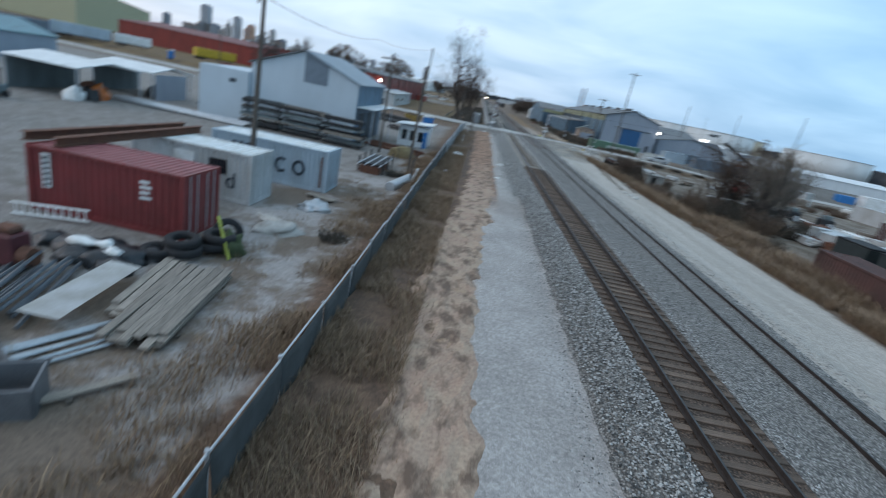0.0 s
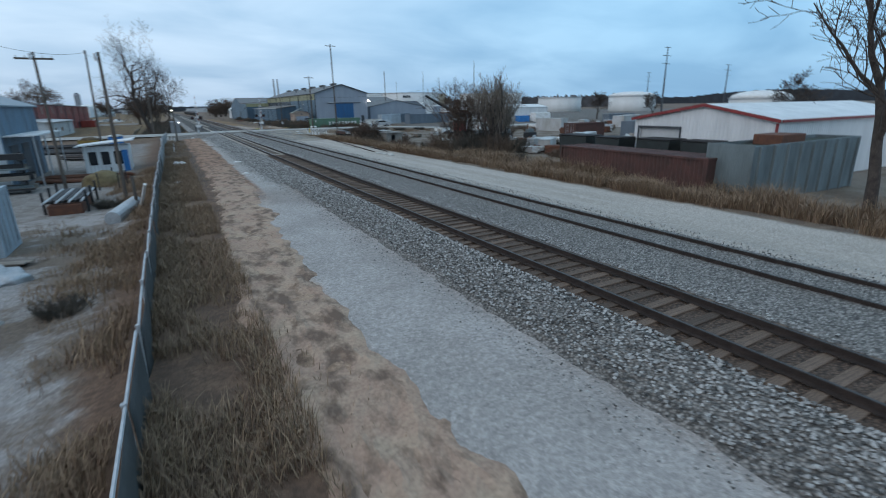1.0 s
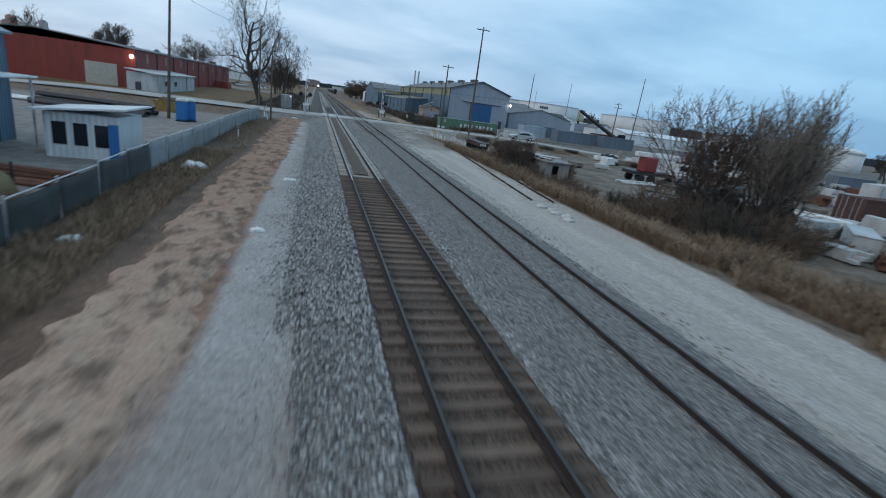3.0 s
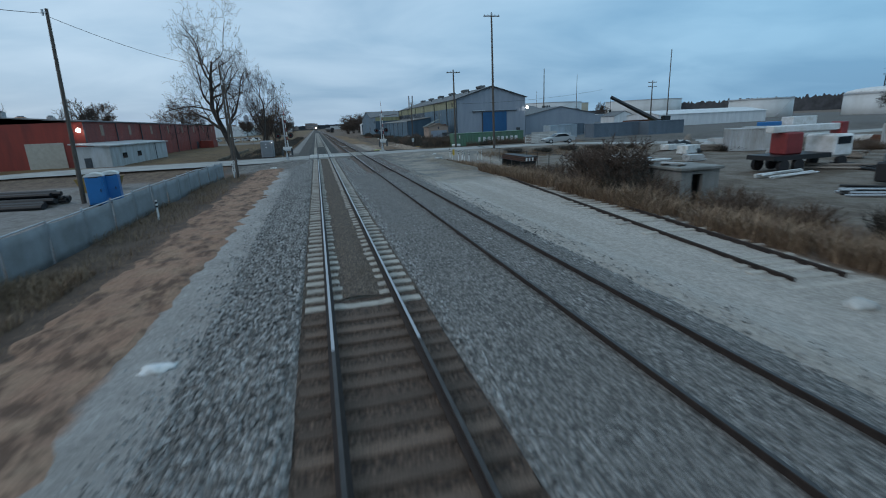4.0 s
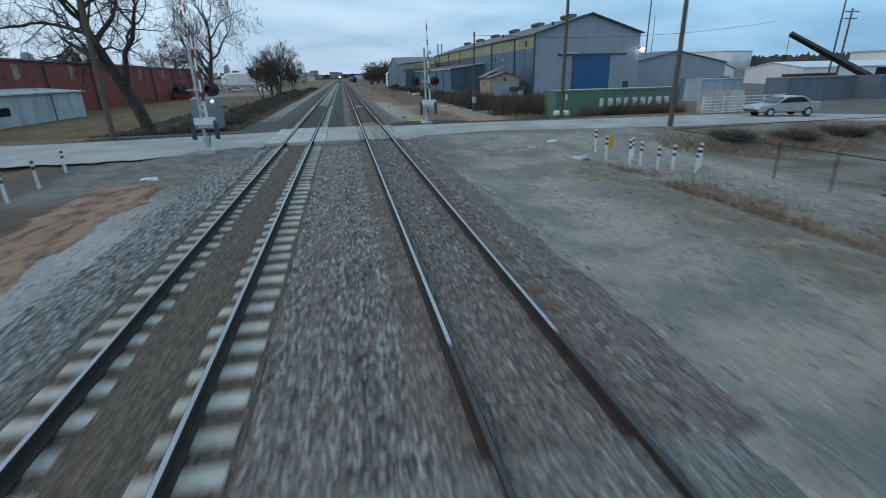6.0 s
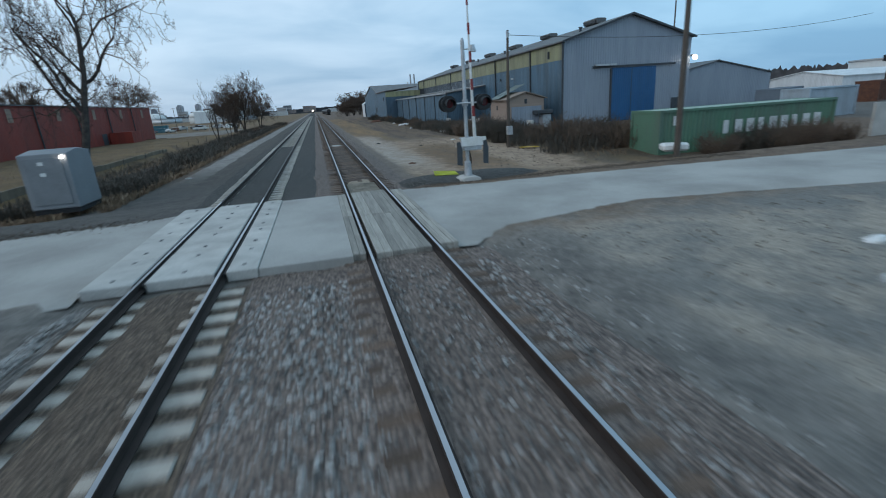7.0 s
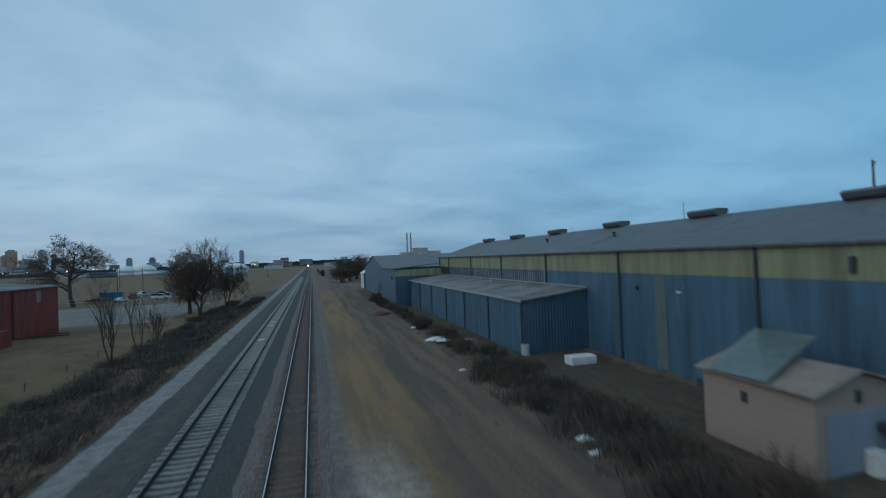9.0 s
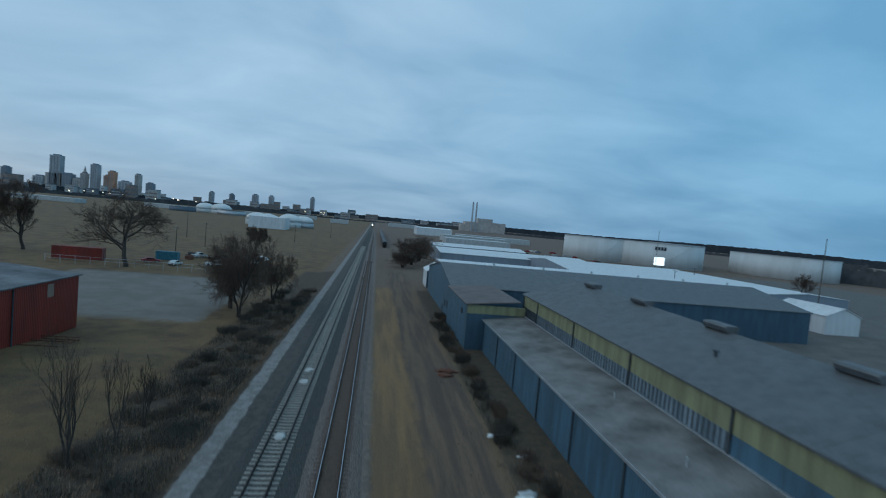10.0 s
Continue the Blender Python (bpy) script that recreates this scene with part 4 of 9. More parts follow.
for k, z in ((30, 3.2), (33, 3.0), (36, 1.4)):
    boxes("wall_opening", TRIM_DARK, h3, (21.42, 21.495, 196 + k, 197.3 + k, z - 1.5, z))
for x in (34, 46, 58, 70, 82, 94):
    bm = bmesh.new(); tube(bm, [(x, 241, 9.7), (x, 241, 10.3)], 0.25, 8); part("roof_vent", bm, GALV, h3)
gable_hall("small_hall", 21.5, 27.5, 266, 276, 4.5, 6.2, WHITE_Y, BLUE_X, ROOF_WHITE, "small pale metal shed with a white roof", along="y", category="shed")
gable_hall("grey_hall", 78, 138, 300, 352, 5.5, 7.5, PALE_X, PALE_X, ROOF_WHITE, "wide low grey hall with a white roof", along="x")
gable_hall("far_hall", 36, 110, 345, 385, 5, 6.5, PALE_X, PALE_X, ROOF_WHITE, "long low hall with a white roof", along="x")
gable_hall("far_hall", 40, 95, 405, 430, 5, 6.3, PALE_X, PALE_X, ROOF_WHITE, "long pale hall with a white roof", along="x")
gable_hall("far_white_hall", 58, 104, 745, 790, 9, 10, WHITE_Y, WHITE_X, ROOF_WHITE, "plain white metal hall among far trees", along="x")
gable_hall("low_hall", 46.5, 66, 150, 212, 3.6, 4.8, ROOF_X, ROOF_X, ROOF_GREY, "low grey hall beside the warehouse", along="y")

# ---- tan garden shed by the warehouse ----
sh = stand("garden_shed", 25.3, 132.3, -0.2, "small pinkish-tan shed with clapboard siding and patched roof", "shed")
SX0, SX1, SY0, SY1 = 23.6, 28.0, 128.2, 133.4
sw = boxes("side_wall", TAN, sh, (SX0 + 0.052, SX0 + 0.1, SY0 + 0.09, SY1 - 0.09, -0.2, 3.0))
for k in range(16):
    z = -0.15 + k * 0.2
    bm = bmesh.new(); prism(bm, [(SX0 - 0.02, z), (SX0 + 0.05, z), (SX0 + 0.05, z + 0.195), (SX0 + 0.0, z + 0.195)], SY0, SY1); part("clapboard", bm, TAN, sw)
boxes("side_wall", TAN, sh, (SX1 - 0.08, SX1, SY0, SY1, -0.2, 3.0))
for y in (SY0, SY1 - 0.08):
    bm = bmesh.new(); prism(bm, [(SX0 + 0.051, -0.2), (SX1 - 0.081, -0.2), (SX1 - 0.081, 3.0), ((SX0 + SX1) / 2, 3.65), (SX0 + 0.051, 3.0)], y, y + 0.08); part("gable_wall", bm, TAN, sh)
SC = (SX0 + SX1) / 2
for xa in (SX0 - 0.3, SX1 + 0.3):
    bm = bmesh.new(); prism(bm, [(xa, 2.94), (SC, 3.7), (SC, 3.8), (xa, 3.04)], SY0 - 0.25, SY1 + 0.25); part("roof_slope", bm, mat("tan_shingle", (0.27, 0.21, 0.17), 0.9, var=0.15, scale=2, fine=15), sh)
bm = bmesh.new()
v = [bm.verts.new(p) for p in ((23.2, 129.8, 3.16), (23.2, 132.8, 3.12), (26.8, 133.4, 4.6), (26.8, 130.4, 4.65))]
bm.faces.new(v); bmesh.ops.solidify(bm, geom=list(bm.faces), thickness=0.06)
part("tin_sheet", bm, mat("pale_green_tin", (0.33, 0.40, 0.38), 0.5, 0.2, 0.15), sh, "pale green tin sheet propped on the roof")
boxes("end_door", PALE_X, sh, (SX0 + 0.5, SX1 - 0.3, SY0 - 0.06, SY0 - 0.005, -0.1, 2.2), label="blue-grey sheet covering the end")
for y in (131.2, 133.6):
    boxes("vent", TRIM_DARK, sh, (SX0 - 0.06, SX0 - 0.021, y - 0.15, y + 0.15, 1.95, 2.4))
boxes("gable_vent", TRIM_DARK, sh, (SC - 0.15, SC + 0.15, SY0 - 0.05, SY0 - 0.002, 2.5, 3.0))
tagged(boxes("red_locker", mat("dark_red_paint", (0.17, 0.02, 0.02), 0.5), None, (28.2, 28.9, 133.2, 134.4, -0.2, 3.5)), "tall dark red steel locker against the wall", "locker")


# ---- containers ----
def container(name, m, length, high, paint, label, doors=True, roof=None):
    """A shipping container on its corner posts, from its middle on the ground; the door end looks along +x."""
    t = thing(name, m, label, "container")
    a, w = length / 2, 1.22
    bm = bmesh.new()
    for sx in (-1, 1):
        for sy in (-1, 1):
            box(bm, sx * a - 0.08, sx * a + 0.08, sy * w - 0.08, sy * w + 0.08, 0, high)
    for sy in (-1, 1):
        box(bm, -a + 0.08, a - 0.08, sy * w - 0.07, sy * w + 0.07, 0.02, 0.2)
        box(bm, -a + 0.08, a - 0.08, sy * w - 0.07, sy * w + 0.07, high - 0.14, high - 0.01)
    for sx in (-1, 1):
        box(bm, sx * a - 0.07, sx * a + 0.07, -w + 0.08, w - 0.08, 0.02, 0.2)
        box(bm, sx * a - 0.07, sx * a + 0.07, -w + 0.08, w - 0.08, high - 0.16, high - 0.01)
    part("frame", bm, paint, t)
    n = round((length - 0.2) / 0.28)
    pts = []
    for k in range(n):
        u0 = -a + 0.1 + (length - 0.2) * k / n
        s = (length - 0.2) / n
        pts += [(u0, 0.0), (u0 + s * 0.3, 0.0), (u0 + s * 0.5, 0.05), (u0 + s * 0.8, 0.05)]
    pts.append((a - 0.1, 0.0))
    for sy in (-1, 1):
        bm = bmesh.new()
        prism(bm, [(u, sy * (w + 0.01 - d)) for u, d in pts] + [(a - 0.1, sy * (w - 0.08)), (-a + 0.1, sy * (w - 0.08))], 0.19, high - 0.13, "z")
        part("side_panel", bm, paint, t)
    bm = bmesh.new()
    rib = []
    for k in range(n):
        u0 = -a + 0.1 + (length - 0.2) * k / n
        s = (length - 0.2) / n
        rib += [(u0, high - 0.06), (u0 + s * 0.12, high - 0.02), (u0 + s * 0.6, high - 0.02), (u0 + s * 0.72, high - 0.06)]
    prism(bm, [(-a + 0.1, high - 0.1)] + rib + [(a - 0.1, high - 0.06), (a - 0.1, high - 0.1)], -w + 0.071, w - 0.071, "y")
    part("roof", bm, roof or paint, t)
    boxes("floor", RUSTSTEEL, t, (-a + 0.1, a - 0.1, -w + 0.1, w - 0.1, 0.06, 0.15))
    boxes("end_panel", paint, t, (-a - 0.03, -a + 0.05, -w + 0.08, w - 0.08, 0.2, high - 0.16))
    for sy in (-1, 1):
        d = boxes("door", paint, t, (a - 0.03, a + 0.04, min(sy * 0.01, sy * (w - 0.09)), max(sy * 0.01, sy * (w - 0.09)), 0.2, high - 0.16))
        for o in (0.35, 0.85):
            bm = bmesh.new(); tube(bm, [(a + 0.08, sy * o, 0.1), (a + 0.08, sy * o, high - 0.08)], 0.025, 6)
            rod = part("lock_rod", bm, GALV, d)
    return t


def plate(name, material, parent, *d):
    return boxes(name, material, parent, d)


red_c = container("shipping_container", pose(-21.1, -6.2, -0.93, 0, 0, 0), 6.06, 2.6, MAROON, "maroon shipping container with white markings beside scrap", roof=mat("faded_maroon_roof", (0.30, 0.085, 0.085), 0.6, var=0.15))
plate("marking_panel", BARS_WHITE, red_c, -2.55, -2.2, -1.25, -1.235, 1.0, 2.35)
for k in range(6):
    plate("marking_bar", BARS_DARK, red_c, -2.48, -2.27, -1.262, -1.251, 1.06 + 0.21 * k, 1.2 + 0.21 * k)
for k in range(4):
    plate("marking_bar", BARS_WHITE, red_c, 1.35, 1.8 - 0.08 * (k % 2), -1.25, -1.235, 1.35 + 0.21 * k, 1.47 + 0.21 * k)
d_c = container("shipping_container", pose(-21.3, -0.2, -0.93), 6.06, 2.6, GREYWHITE, "grimy white container with a barred window and door", roof=WHITE)
win = plate("window", GLASS, d_c, 0.9, 1.8, -1.262, -1.235, 1.4, 2.1)
for k in range(6):
    plate("window_bar", BLACK, win, 0.92 + 0.16 * k, 0.96 + 0.16 * k, -1.29, -1.263, 1.36, 2.14)
plate("window_rail", BLACK, win, 0.88, 1.82, -1.292, -1.264, 1.72, 1.76)
plate("side_door", WHITE, d_c, -0.9, 0.1, -1.262, -1.235, 0.25, 2.2)
cu = bpy.data.curves.new("letter", "FONT"); cu.body = "d"; cu.size = 1.15; cu.extrude = 0.008
tmp = new("letter", cu); bpy.context.view_layer.update()
lm = bpy.data.meshes.new_from_object(tmp.evaluated_get(bpy.context.evaluated_depsgraph_get())); bpy.data.objects.remove(tmp)
lm.materials.append(BARS_DARK)
let = new("letter", lm); let.parent = d_c; let.matrix_basis = pose(1.75, -1.265, 0.75, 90, 0, 0)
co_c = container("shipping_container", pose(-19.7, 5.4, -0.93), 7.2, 2.6, PALEBLUE, "pale blue container with large dark round markings", roof=WHITE)
for x, gap in ((0.75, 50), (1.85, 0)):
    bm = bmesh.new(); n = 28; rings = []
    for k in range(n + 1):
        a = radians(gap + (360 - 2 * gap) * k / n)
        rings.append([bm.verts.new((x + r * 0.85 * math.cos(a), -1.262 + o, 1.25 + r * math.sin(a))) for r, o in ((0.3, 0), (0.48, 0), (0.48, 0.02), (0.3, 0.02))])
    for p, q in zip(rings, rings[1:]):
        for i in range(4):
            bm.faces.new((p[i], p[(i + 1) % 4], q[(i + 1) % 4], q[i]))
    part("marking_ring", bm, BARS_DARK, co_c)
for k in range(3):
    plate("marking_bar", BARS_DARK, co_c, -2.4 + 0.42 * k, -2.1 + 0.42 * k, -1.25, -1.235, 1.9, 2.15)
plate("rust_strip", RUSTSTEEL, co_c, 3.2, 3.32, -1.262, -1.235, 0.3, 2.2)
gr_c = container("shipping_container", pose(27.6, 101.6, -0.55), 12.3, 2.55, GREEN, "faded green long container with white lettering bars", roof=mat("pale_green_roof", (0.30, 0.42, 0.36), 0.6, var=0.15))
for k in range(9):
    plate("marking_bar", BARS_WHITE, gr_c, -1.9 + 0.82 * k, -1.9 + 0.82 * k + (0.5 if k % 3 else 0.36), -1.25, -1.235, 1.0, 1.75)
plate("marking_bar", BARS_WHITE, gr_c, -5.3, -5.1, -1.25, -1.235, 1.7, 2.2)

# ---- level crossing ----
cross = stand("rail_crossing", 0, 91, 0.1, "pale concrete crossing panels set round the rails", "crossing")
rowsy = [87.0 + 2.03 * k for k in range(5)]
for a, b in zip(rowsy, rowsy[1:]):
    for x0, x1 in ((-1.8, -0.86), (-0.64, 0.64), (0.86, 1.48)):
        p = boxes("panel", CONC, cross, (x0, x1, a + 0.015, b - 0.015, -0.05, 0.175 + random.uniform(-0.006, 0.004)), bevel=0.02)
        for yy in (a + 0.4, b - 0.4):
            bm = bmesh.new(); tube(bm, [((x0 + x1) / 2, yy, 0.15), ((x0 + x1) / 2, yy, 0.185)], 0.05, 8); part("lifting_socket", bm, TRIM_DARK, p)
for x0, x1 in ((-0.86, -0.8), (0.64, 0.7), (-0.7, -0.64), (0.8, 0.86)):
    boxes("rubber_seal", DARK, cross, (x0 + 0.005, x1 - 0.005, 87.0, 95.1, 0.0, 0.15))
plank_mat = mat("worn_grey_plank", (0.33, 0.31, 0.275), 0.9, var=0.2, scale=2, fine=25, bump=0.4, streak=(6, 0.4, 6), rand=0.25)
cross2 = stand("timber_crossing", SP, 91, 0.1, "worn timber planks filling the second track", "crossing")
for k in range(7):
    for a, b in ((87.0, 91.0), (91.02, 95.2)):
        x = SP - 0.62 + 0.178 * k
        boxes("plank", plank_mat, cross2, (x + 0.002, x + 0.177, a, b - 0.01, -0.05, 0.155 + random.uniform(-0.008, 0.005)), bevel=0.006)
for x in (SP - 1.12, SP - 0.975, SP + 0.84, SP + 0.985, SP + 1.13):
    for a, b in ((87.1, 91.0), (91.02, 95.0)):
        boxes("plank", plank_mat, cross2, (x, x + 0.14, a, b - 0.01, -0.05, 0.155 + random.uniform(-0.008, 0.005)), bevel=0.006)
boxes("dirt_fill", mat("yellowish_dirt", (0.20, 0.17, 0.13), 0.95, var=0.35, scale=1.2, fine=12, bump=0.6), cross2, (SP - 0.62, SP + 0.62, 95.4, 98.2, -0.1, 0.035), bevel=0.03)


def signal(name, x, y, face, label):
    """A crossing signal: mast on a concrete foot, two pairs of lights, gate motor and raised gate arm."""
    t = stand(name, x, y, 0.05, label, "crossing signal", "crossing signals")
    z0 = 0.05
    bm = bmesh.new()
    prism(bm, [(x - 0.45, z0 - 0.2), (x + 0.45, z0 - 0.2), (x + 0.42, z0 + 0.12), (x + 0.2, z0 + 0.2), (x - 0.2, z0 + 0.2), (x - 0.42, z0 + 0.12)], y - 0.42, y + 0.42)
    part("foundation", bm, CONC, t, "rounded concrete foot", 0.03)
    bm = bmesh.new(); tube(bm, [(x, y, z0 + 0.15), (x, y, z0 + 0.2), (x, y, z0 + 0.75), (x, y, z0 + 0.8), (x, y, 5.4), (x, y, 5.5)], [0.2, 0.17, 0.13, 0.08, 0.075, 0.03], 12, True); part("mast", bm, GALV, t, "galvanised steel mast")
    bm = bmesh.new(); box(bm, x - 0.2, x + 0.55, y - 0.25, y + 0.25, 1.28, 1.72); box(bm, x - 0.24, x + 0.6, y - 0.29, y + 0.29, 1.72, 1.78)
    mo = part("gate_motor", bm, GALV, t, "grey gate motor housing", 0.02)
    boxes("motor_plate", WHITE, mo, (x - 0.32, x + 0.72, y - 0.31, y - 0.295, 1.46, 1.8))
    for sx in (-0.42, 0.68):
        bm = bmesh.new()
        prism(bm, [(x + sx - 0.11, 0.75), (x + sx + 0.11, 0.7), (x + sx + 0.13, 1.35), (x + sx + 0.05, 1.65), (x + sx - 0.09, 1.65)], y - 0.34, y - 0.27)
        part("counterweight", bm, TRIM_DARK, t, "dark iron counterweight", 0.015)
    bm = bmesh.new(); tube(bm, [(x + 0.3, y - 0.15, 1.6), (x + 0.24, y - 0.15, 4.0), (x + 0.2, y - 0.15, 7.3)], [0.075, 0.05, 0.025], 6)
    arm = part("gate_arm", bm, WHITE, t, "raised white gate arm with red bands")
    for z in (2.6, 3.6, 4.6, 5.6, 6.6):
        bm = bmesh.new(); f = (z - 1.6) / 5.7; tube(bm, [(x + 0.3 - 0.1 * f, y - 0.15, z), (x + 0.3 - 0.1 * f - 0.007, y - 0.15, z + 0.4)], 0.08 - 0.045 * f, 6); part("red_band", bm, TRIM_RED, arm)
    bm = bmesh.new()
    for sy in (-0.16, 0.16):
        tube(bm, [(x - 0.72, y + sy, 3.12), (x + 0.72, y + sy, 3.12)], 0.035, 6)
    tube(bm, [(x, y, 3.0), (x, y, 3.25)], 0.12, 10)
    part("light_arm", bm, GALV, t)
    for sx in (-0.72, 0.72):
        for sy in (-1, 1):
            yy = y + sy * 0.2
            bm = bmesh.new(); tube(bm, [(x + sx, yy, 3.12), (x + sx, yy + sy * 0.05, 3.12)], 0.31, 20)
            lt = part("signal_light", bm, BLACK, t, "round black crossing light")
            bm = bmesh.new(); tube(bm, [(x + sx, yy + sy * 0.05, 3.12), (x + sx, yy + sy * 0.09, 3.12)], 0.15, 16); part("lens", bm, mat("unlit_red_lens", (0.10, 0.008, 0.01), 0.15, bump=0), lt, "unlit red lens")
            bm = bmesh.new()
            n = 10
            arcs = []
            for k in range(n + 1):
                a = radians(-20 + 220 * k / n)
                arcs.append([bm.verts.new((x + sx + r * math.cos(a), yy + sy * d, 3.12 + r * math.sin(a))) for r, d in ((0.18, 0.05), (0.2, 0.05), (0.2, 0.4), (0.18, 0.4))])
            for p, q in zip(arcs, arcs[1:]):
                for i in range(4):
                    bm.faces.new((p[i], p[(i + 1) % 4], q[(i + 1) % 4], q[i]))
            part("hood", bm, BLACK, lt)
            bm = bmesh.new(); tube(bm, [(x + sx, y, 3.12), (x + sx, yy, 3.12)], [0.12, 0.16], 10); part("light_housing", bm, BLACK, lt)
    bm = bmesh.new(); tube(bm, [(x, y, 5.1), (x + 0.4, y, 5.1)], 0.025, 6); tube(bm, [(x + 0.4, y, 5.0), (x + 0.4, y, 5.25)], [0.15, 0.08], 10); part("bell", bm, GALV, t)
    bm = bmesh.new(); tube(bm, [(x + 0.1, y + 0.1, 0.2), (x + 0.2, y + 0.15, 0.9), (x + 0.1, y + 0.1, 1.3)], 0.03, 6); part("cable", bm, DARK, t)
    return t


signal("crossing_signal", 8.85, 95.9, -1, "crossing signal with raised gate on a dark gravel patch")
signal("crossing_signal", -4.45, 85.6, 1, "crossing signal with raised gate beside the road end")
bm = bmesh.new()
n = 28
ring = [(9.2 + (3.4 + 0.5 * noise.noise((k * 0.7, 0, 2))) * math.cos(2 * math.pi * k / n), 97.0 + (1.6 + 0.25 * noise.noise((k * 0.7, 3, 2))) * math.sin(2 * math.pi * k / n)) for k in range(n)]
c0 = bm.verts.new((9.2, 97.0, 0.16))
vs = [bm.verts.new((px_, py_, max(ground_z(px_, py_), -0.2) - 0.03)) for px_, py_ in ring]
vi = [bm.verts.new((9.2 + (px_ - 9.2) * 0.8, 97.0 + (py_ - 97.0) * 0.8, 0.12)) for px_, py_ in ring]
for k in range(n):
    bm.faces.new((vs[k], vs[(k + 1) % n], vi[(k + 1) % n], vi[k])); bm.faces.new((vi[k], vi[(k + 1) % n], c0))
tagged(part("gravel_mound", bm, BALLAST_DARK, smooth=True), "low mound of dark gravel round the signal", "gravel", kind="structure")
pl = stand("lime_panel", 8.3, 97.7, 0.15, "lime-yellow sheet lying on dark gravel", "panel")
bm = bmesh.new()
v = [bm.verts.new(p) for p in ((7.75, 97.3, 0.17), (8.75, 96.95, 0.17), (8.85, 97.95, 0.2), (7.95, 98.4, 0.22))]
bm.faces.new(v); bmesh.ops.solidify(bm, geom=list(bm.faces), thickness=0.03); part("sheet", bm, LIME, pl)

cab = stand("signal_cabinet", -7.9, 101.6, -0.1, "grey steel signal cabinet with a sloping roof", "cabinet")
bm = bmesh.new(); prism(bm, [(100.4, -0.1), (102.6, -0.1), (102.6, 2.2), (101.5, 2.36), (100.4, 2.2)], -9.0, -7.2, "x"); part("body", bm, mat("grey_cabinet_paint", (0.25, 0.265, 0.28), 0.5, 0.2, 0.08, 1, 15, 0.05), cab, "", 0.03)
boxes("door", mat("grey_cabinet_door", (0.225, 0.24, 0.255), 0.5, 0.2, 0.08), cab, (-8.8, -7.4, 100.35, 100.395, 0.1, 2.05), bevel=0.01)
boxes("base_frame", DARK, cab, (-8.95, -7.25, 100.45, 102.55, -0.3, -0.11))
for z in (1.3, 1.75):
    boxes("notice", WHITE, cab, (-8.3, -8.1, 100.33, 100.348, z, z + 0.14))
bm = bmesh.new(); bmesh.ops.create_uvsphere(bm, u_segments=10, v_segments=6, radius=0.07, matrix=Matrix.Translation((-7.35, 100.3, 2.05))); part("lamp", bm, LAMP_WHITE, cab, "small lit white lamp")


def marker_post(x, y, z, yellow=False):
    t = stand("marker_post", x, y, z, "white marker post with black bands" if not yellow else "white post with a yellow sign plate", "post", "marker posts")
    h = 1.15 + random.uniform(-0.12, 0.12)
    lean = random.uniform(-0.05, 0.05)
    bm = bmesh.new(); tube(bm, [(x, y, z - 0.15), (x + lean, y, z + h)], 0.055, 8); part("shaft", bm, WHITE, t)
    for a in (0.62, 0.82):
        bm = bmesh.new(); tube(bm, [(x + lean * a, y, z + h * a), (x + lean * a, y, z + h * (a + 0.1))], 0.06, 8); part("band", bm, BLACK, t)
    if yellow:
        boxes("sign_plate", YELLOW, t, (x + 0.06, x + 0.3, y - 0.07, y - 0.05, z + 0.55, z + 1.25))


for x, y in ((-8.9, 73.2), (-9.3, 75.6), (-9.8, 78.6), (-10.0, 81.0), (-10.0, 83.2), (-10.9, 77.0)):
    marker_post(x, y, ground_z(x, y))
for k, (x, y) in enumerate(((15.7, 82.2), (15.6, 80.9), (16.0, 79.4), (16.3, 79.0), (16.9, 80.6), (16.2, 77.5), (16.6, 77.0), (17.6, 76.8), (18.4, 77.6))):
    marker_post(x, y, ground_z(x, y), k == 1)
marker_post(-9.3, 50.5, ground_z(-9.3, 50.5))


# ---- utility poles and wires ----
def utility_pole(x, y, z, top, arms=0, label="weathered wooden utility pole", r=0.16, box_at=None, lean=0.0):
    t = stand("utility_pole", x, y, z, label, "utility pole", "utility poles")
    bm = bmesh.new(); tube(bm, [(x, y, z - 0.2), (x + lean * 0.5, y, (z + top) / 2), (x + lean, y, top)], [r, r * 0.8, r * 0.6], 10); part("shaft", bm, POLE, t)
    for k in range(arms):
        za = top - 0.5 - 0.9 * k
        a = boxes("cross_arm", POLE, t, (x + lean - 1.1, x + lean + 1.1, y - 0.06, y + 0.06, za, za + 0.12))
        for o in (-1.0, -0.5, 0.5, 1.0):
            bm = bmesh.new(); tube(bm, [(x + lean + o, y, za + 0.12), (x + lean + o, y, za + 0.28)], [0.05, 0.03], 6); part("insulator", bm, GALV, a)
    if box_at:
        boxes("meter_box", GALV, t, (x - 0.2, x + 0.2, y - r - 0.25, y - r + 0.02, box_at, box_at + 0.6), bevel=0.02)
    bm = bmesh.new(); tube(bm, [(x + lean, y - 0.02, top - 0.25), (x + lean, y - 0.3, top - 0.25)], 0.03, 5); tube(bm, [(x + lean - 0.15, y - 0.3, top - 0.5), (x + lean - 0.15, y - 0.3, top - 0.1)], 0.07, 6); part("bracket", bm, GALV, t)
    return t


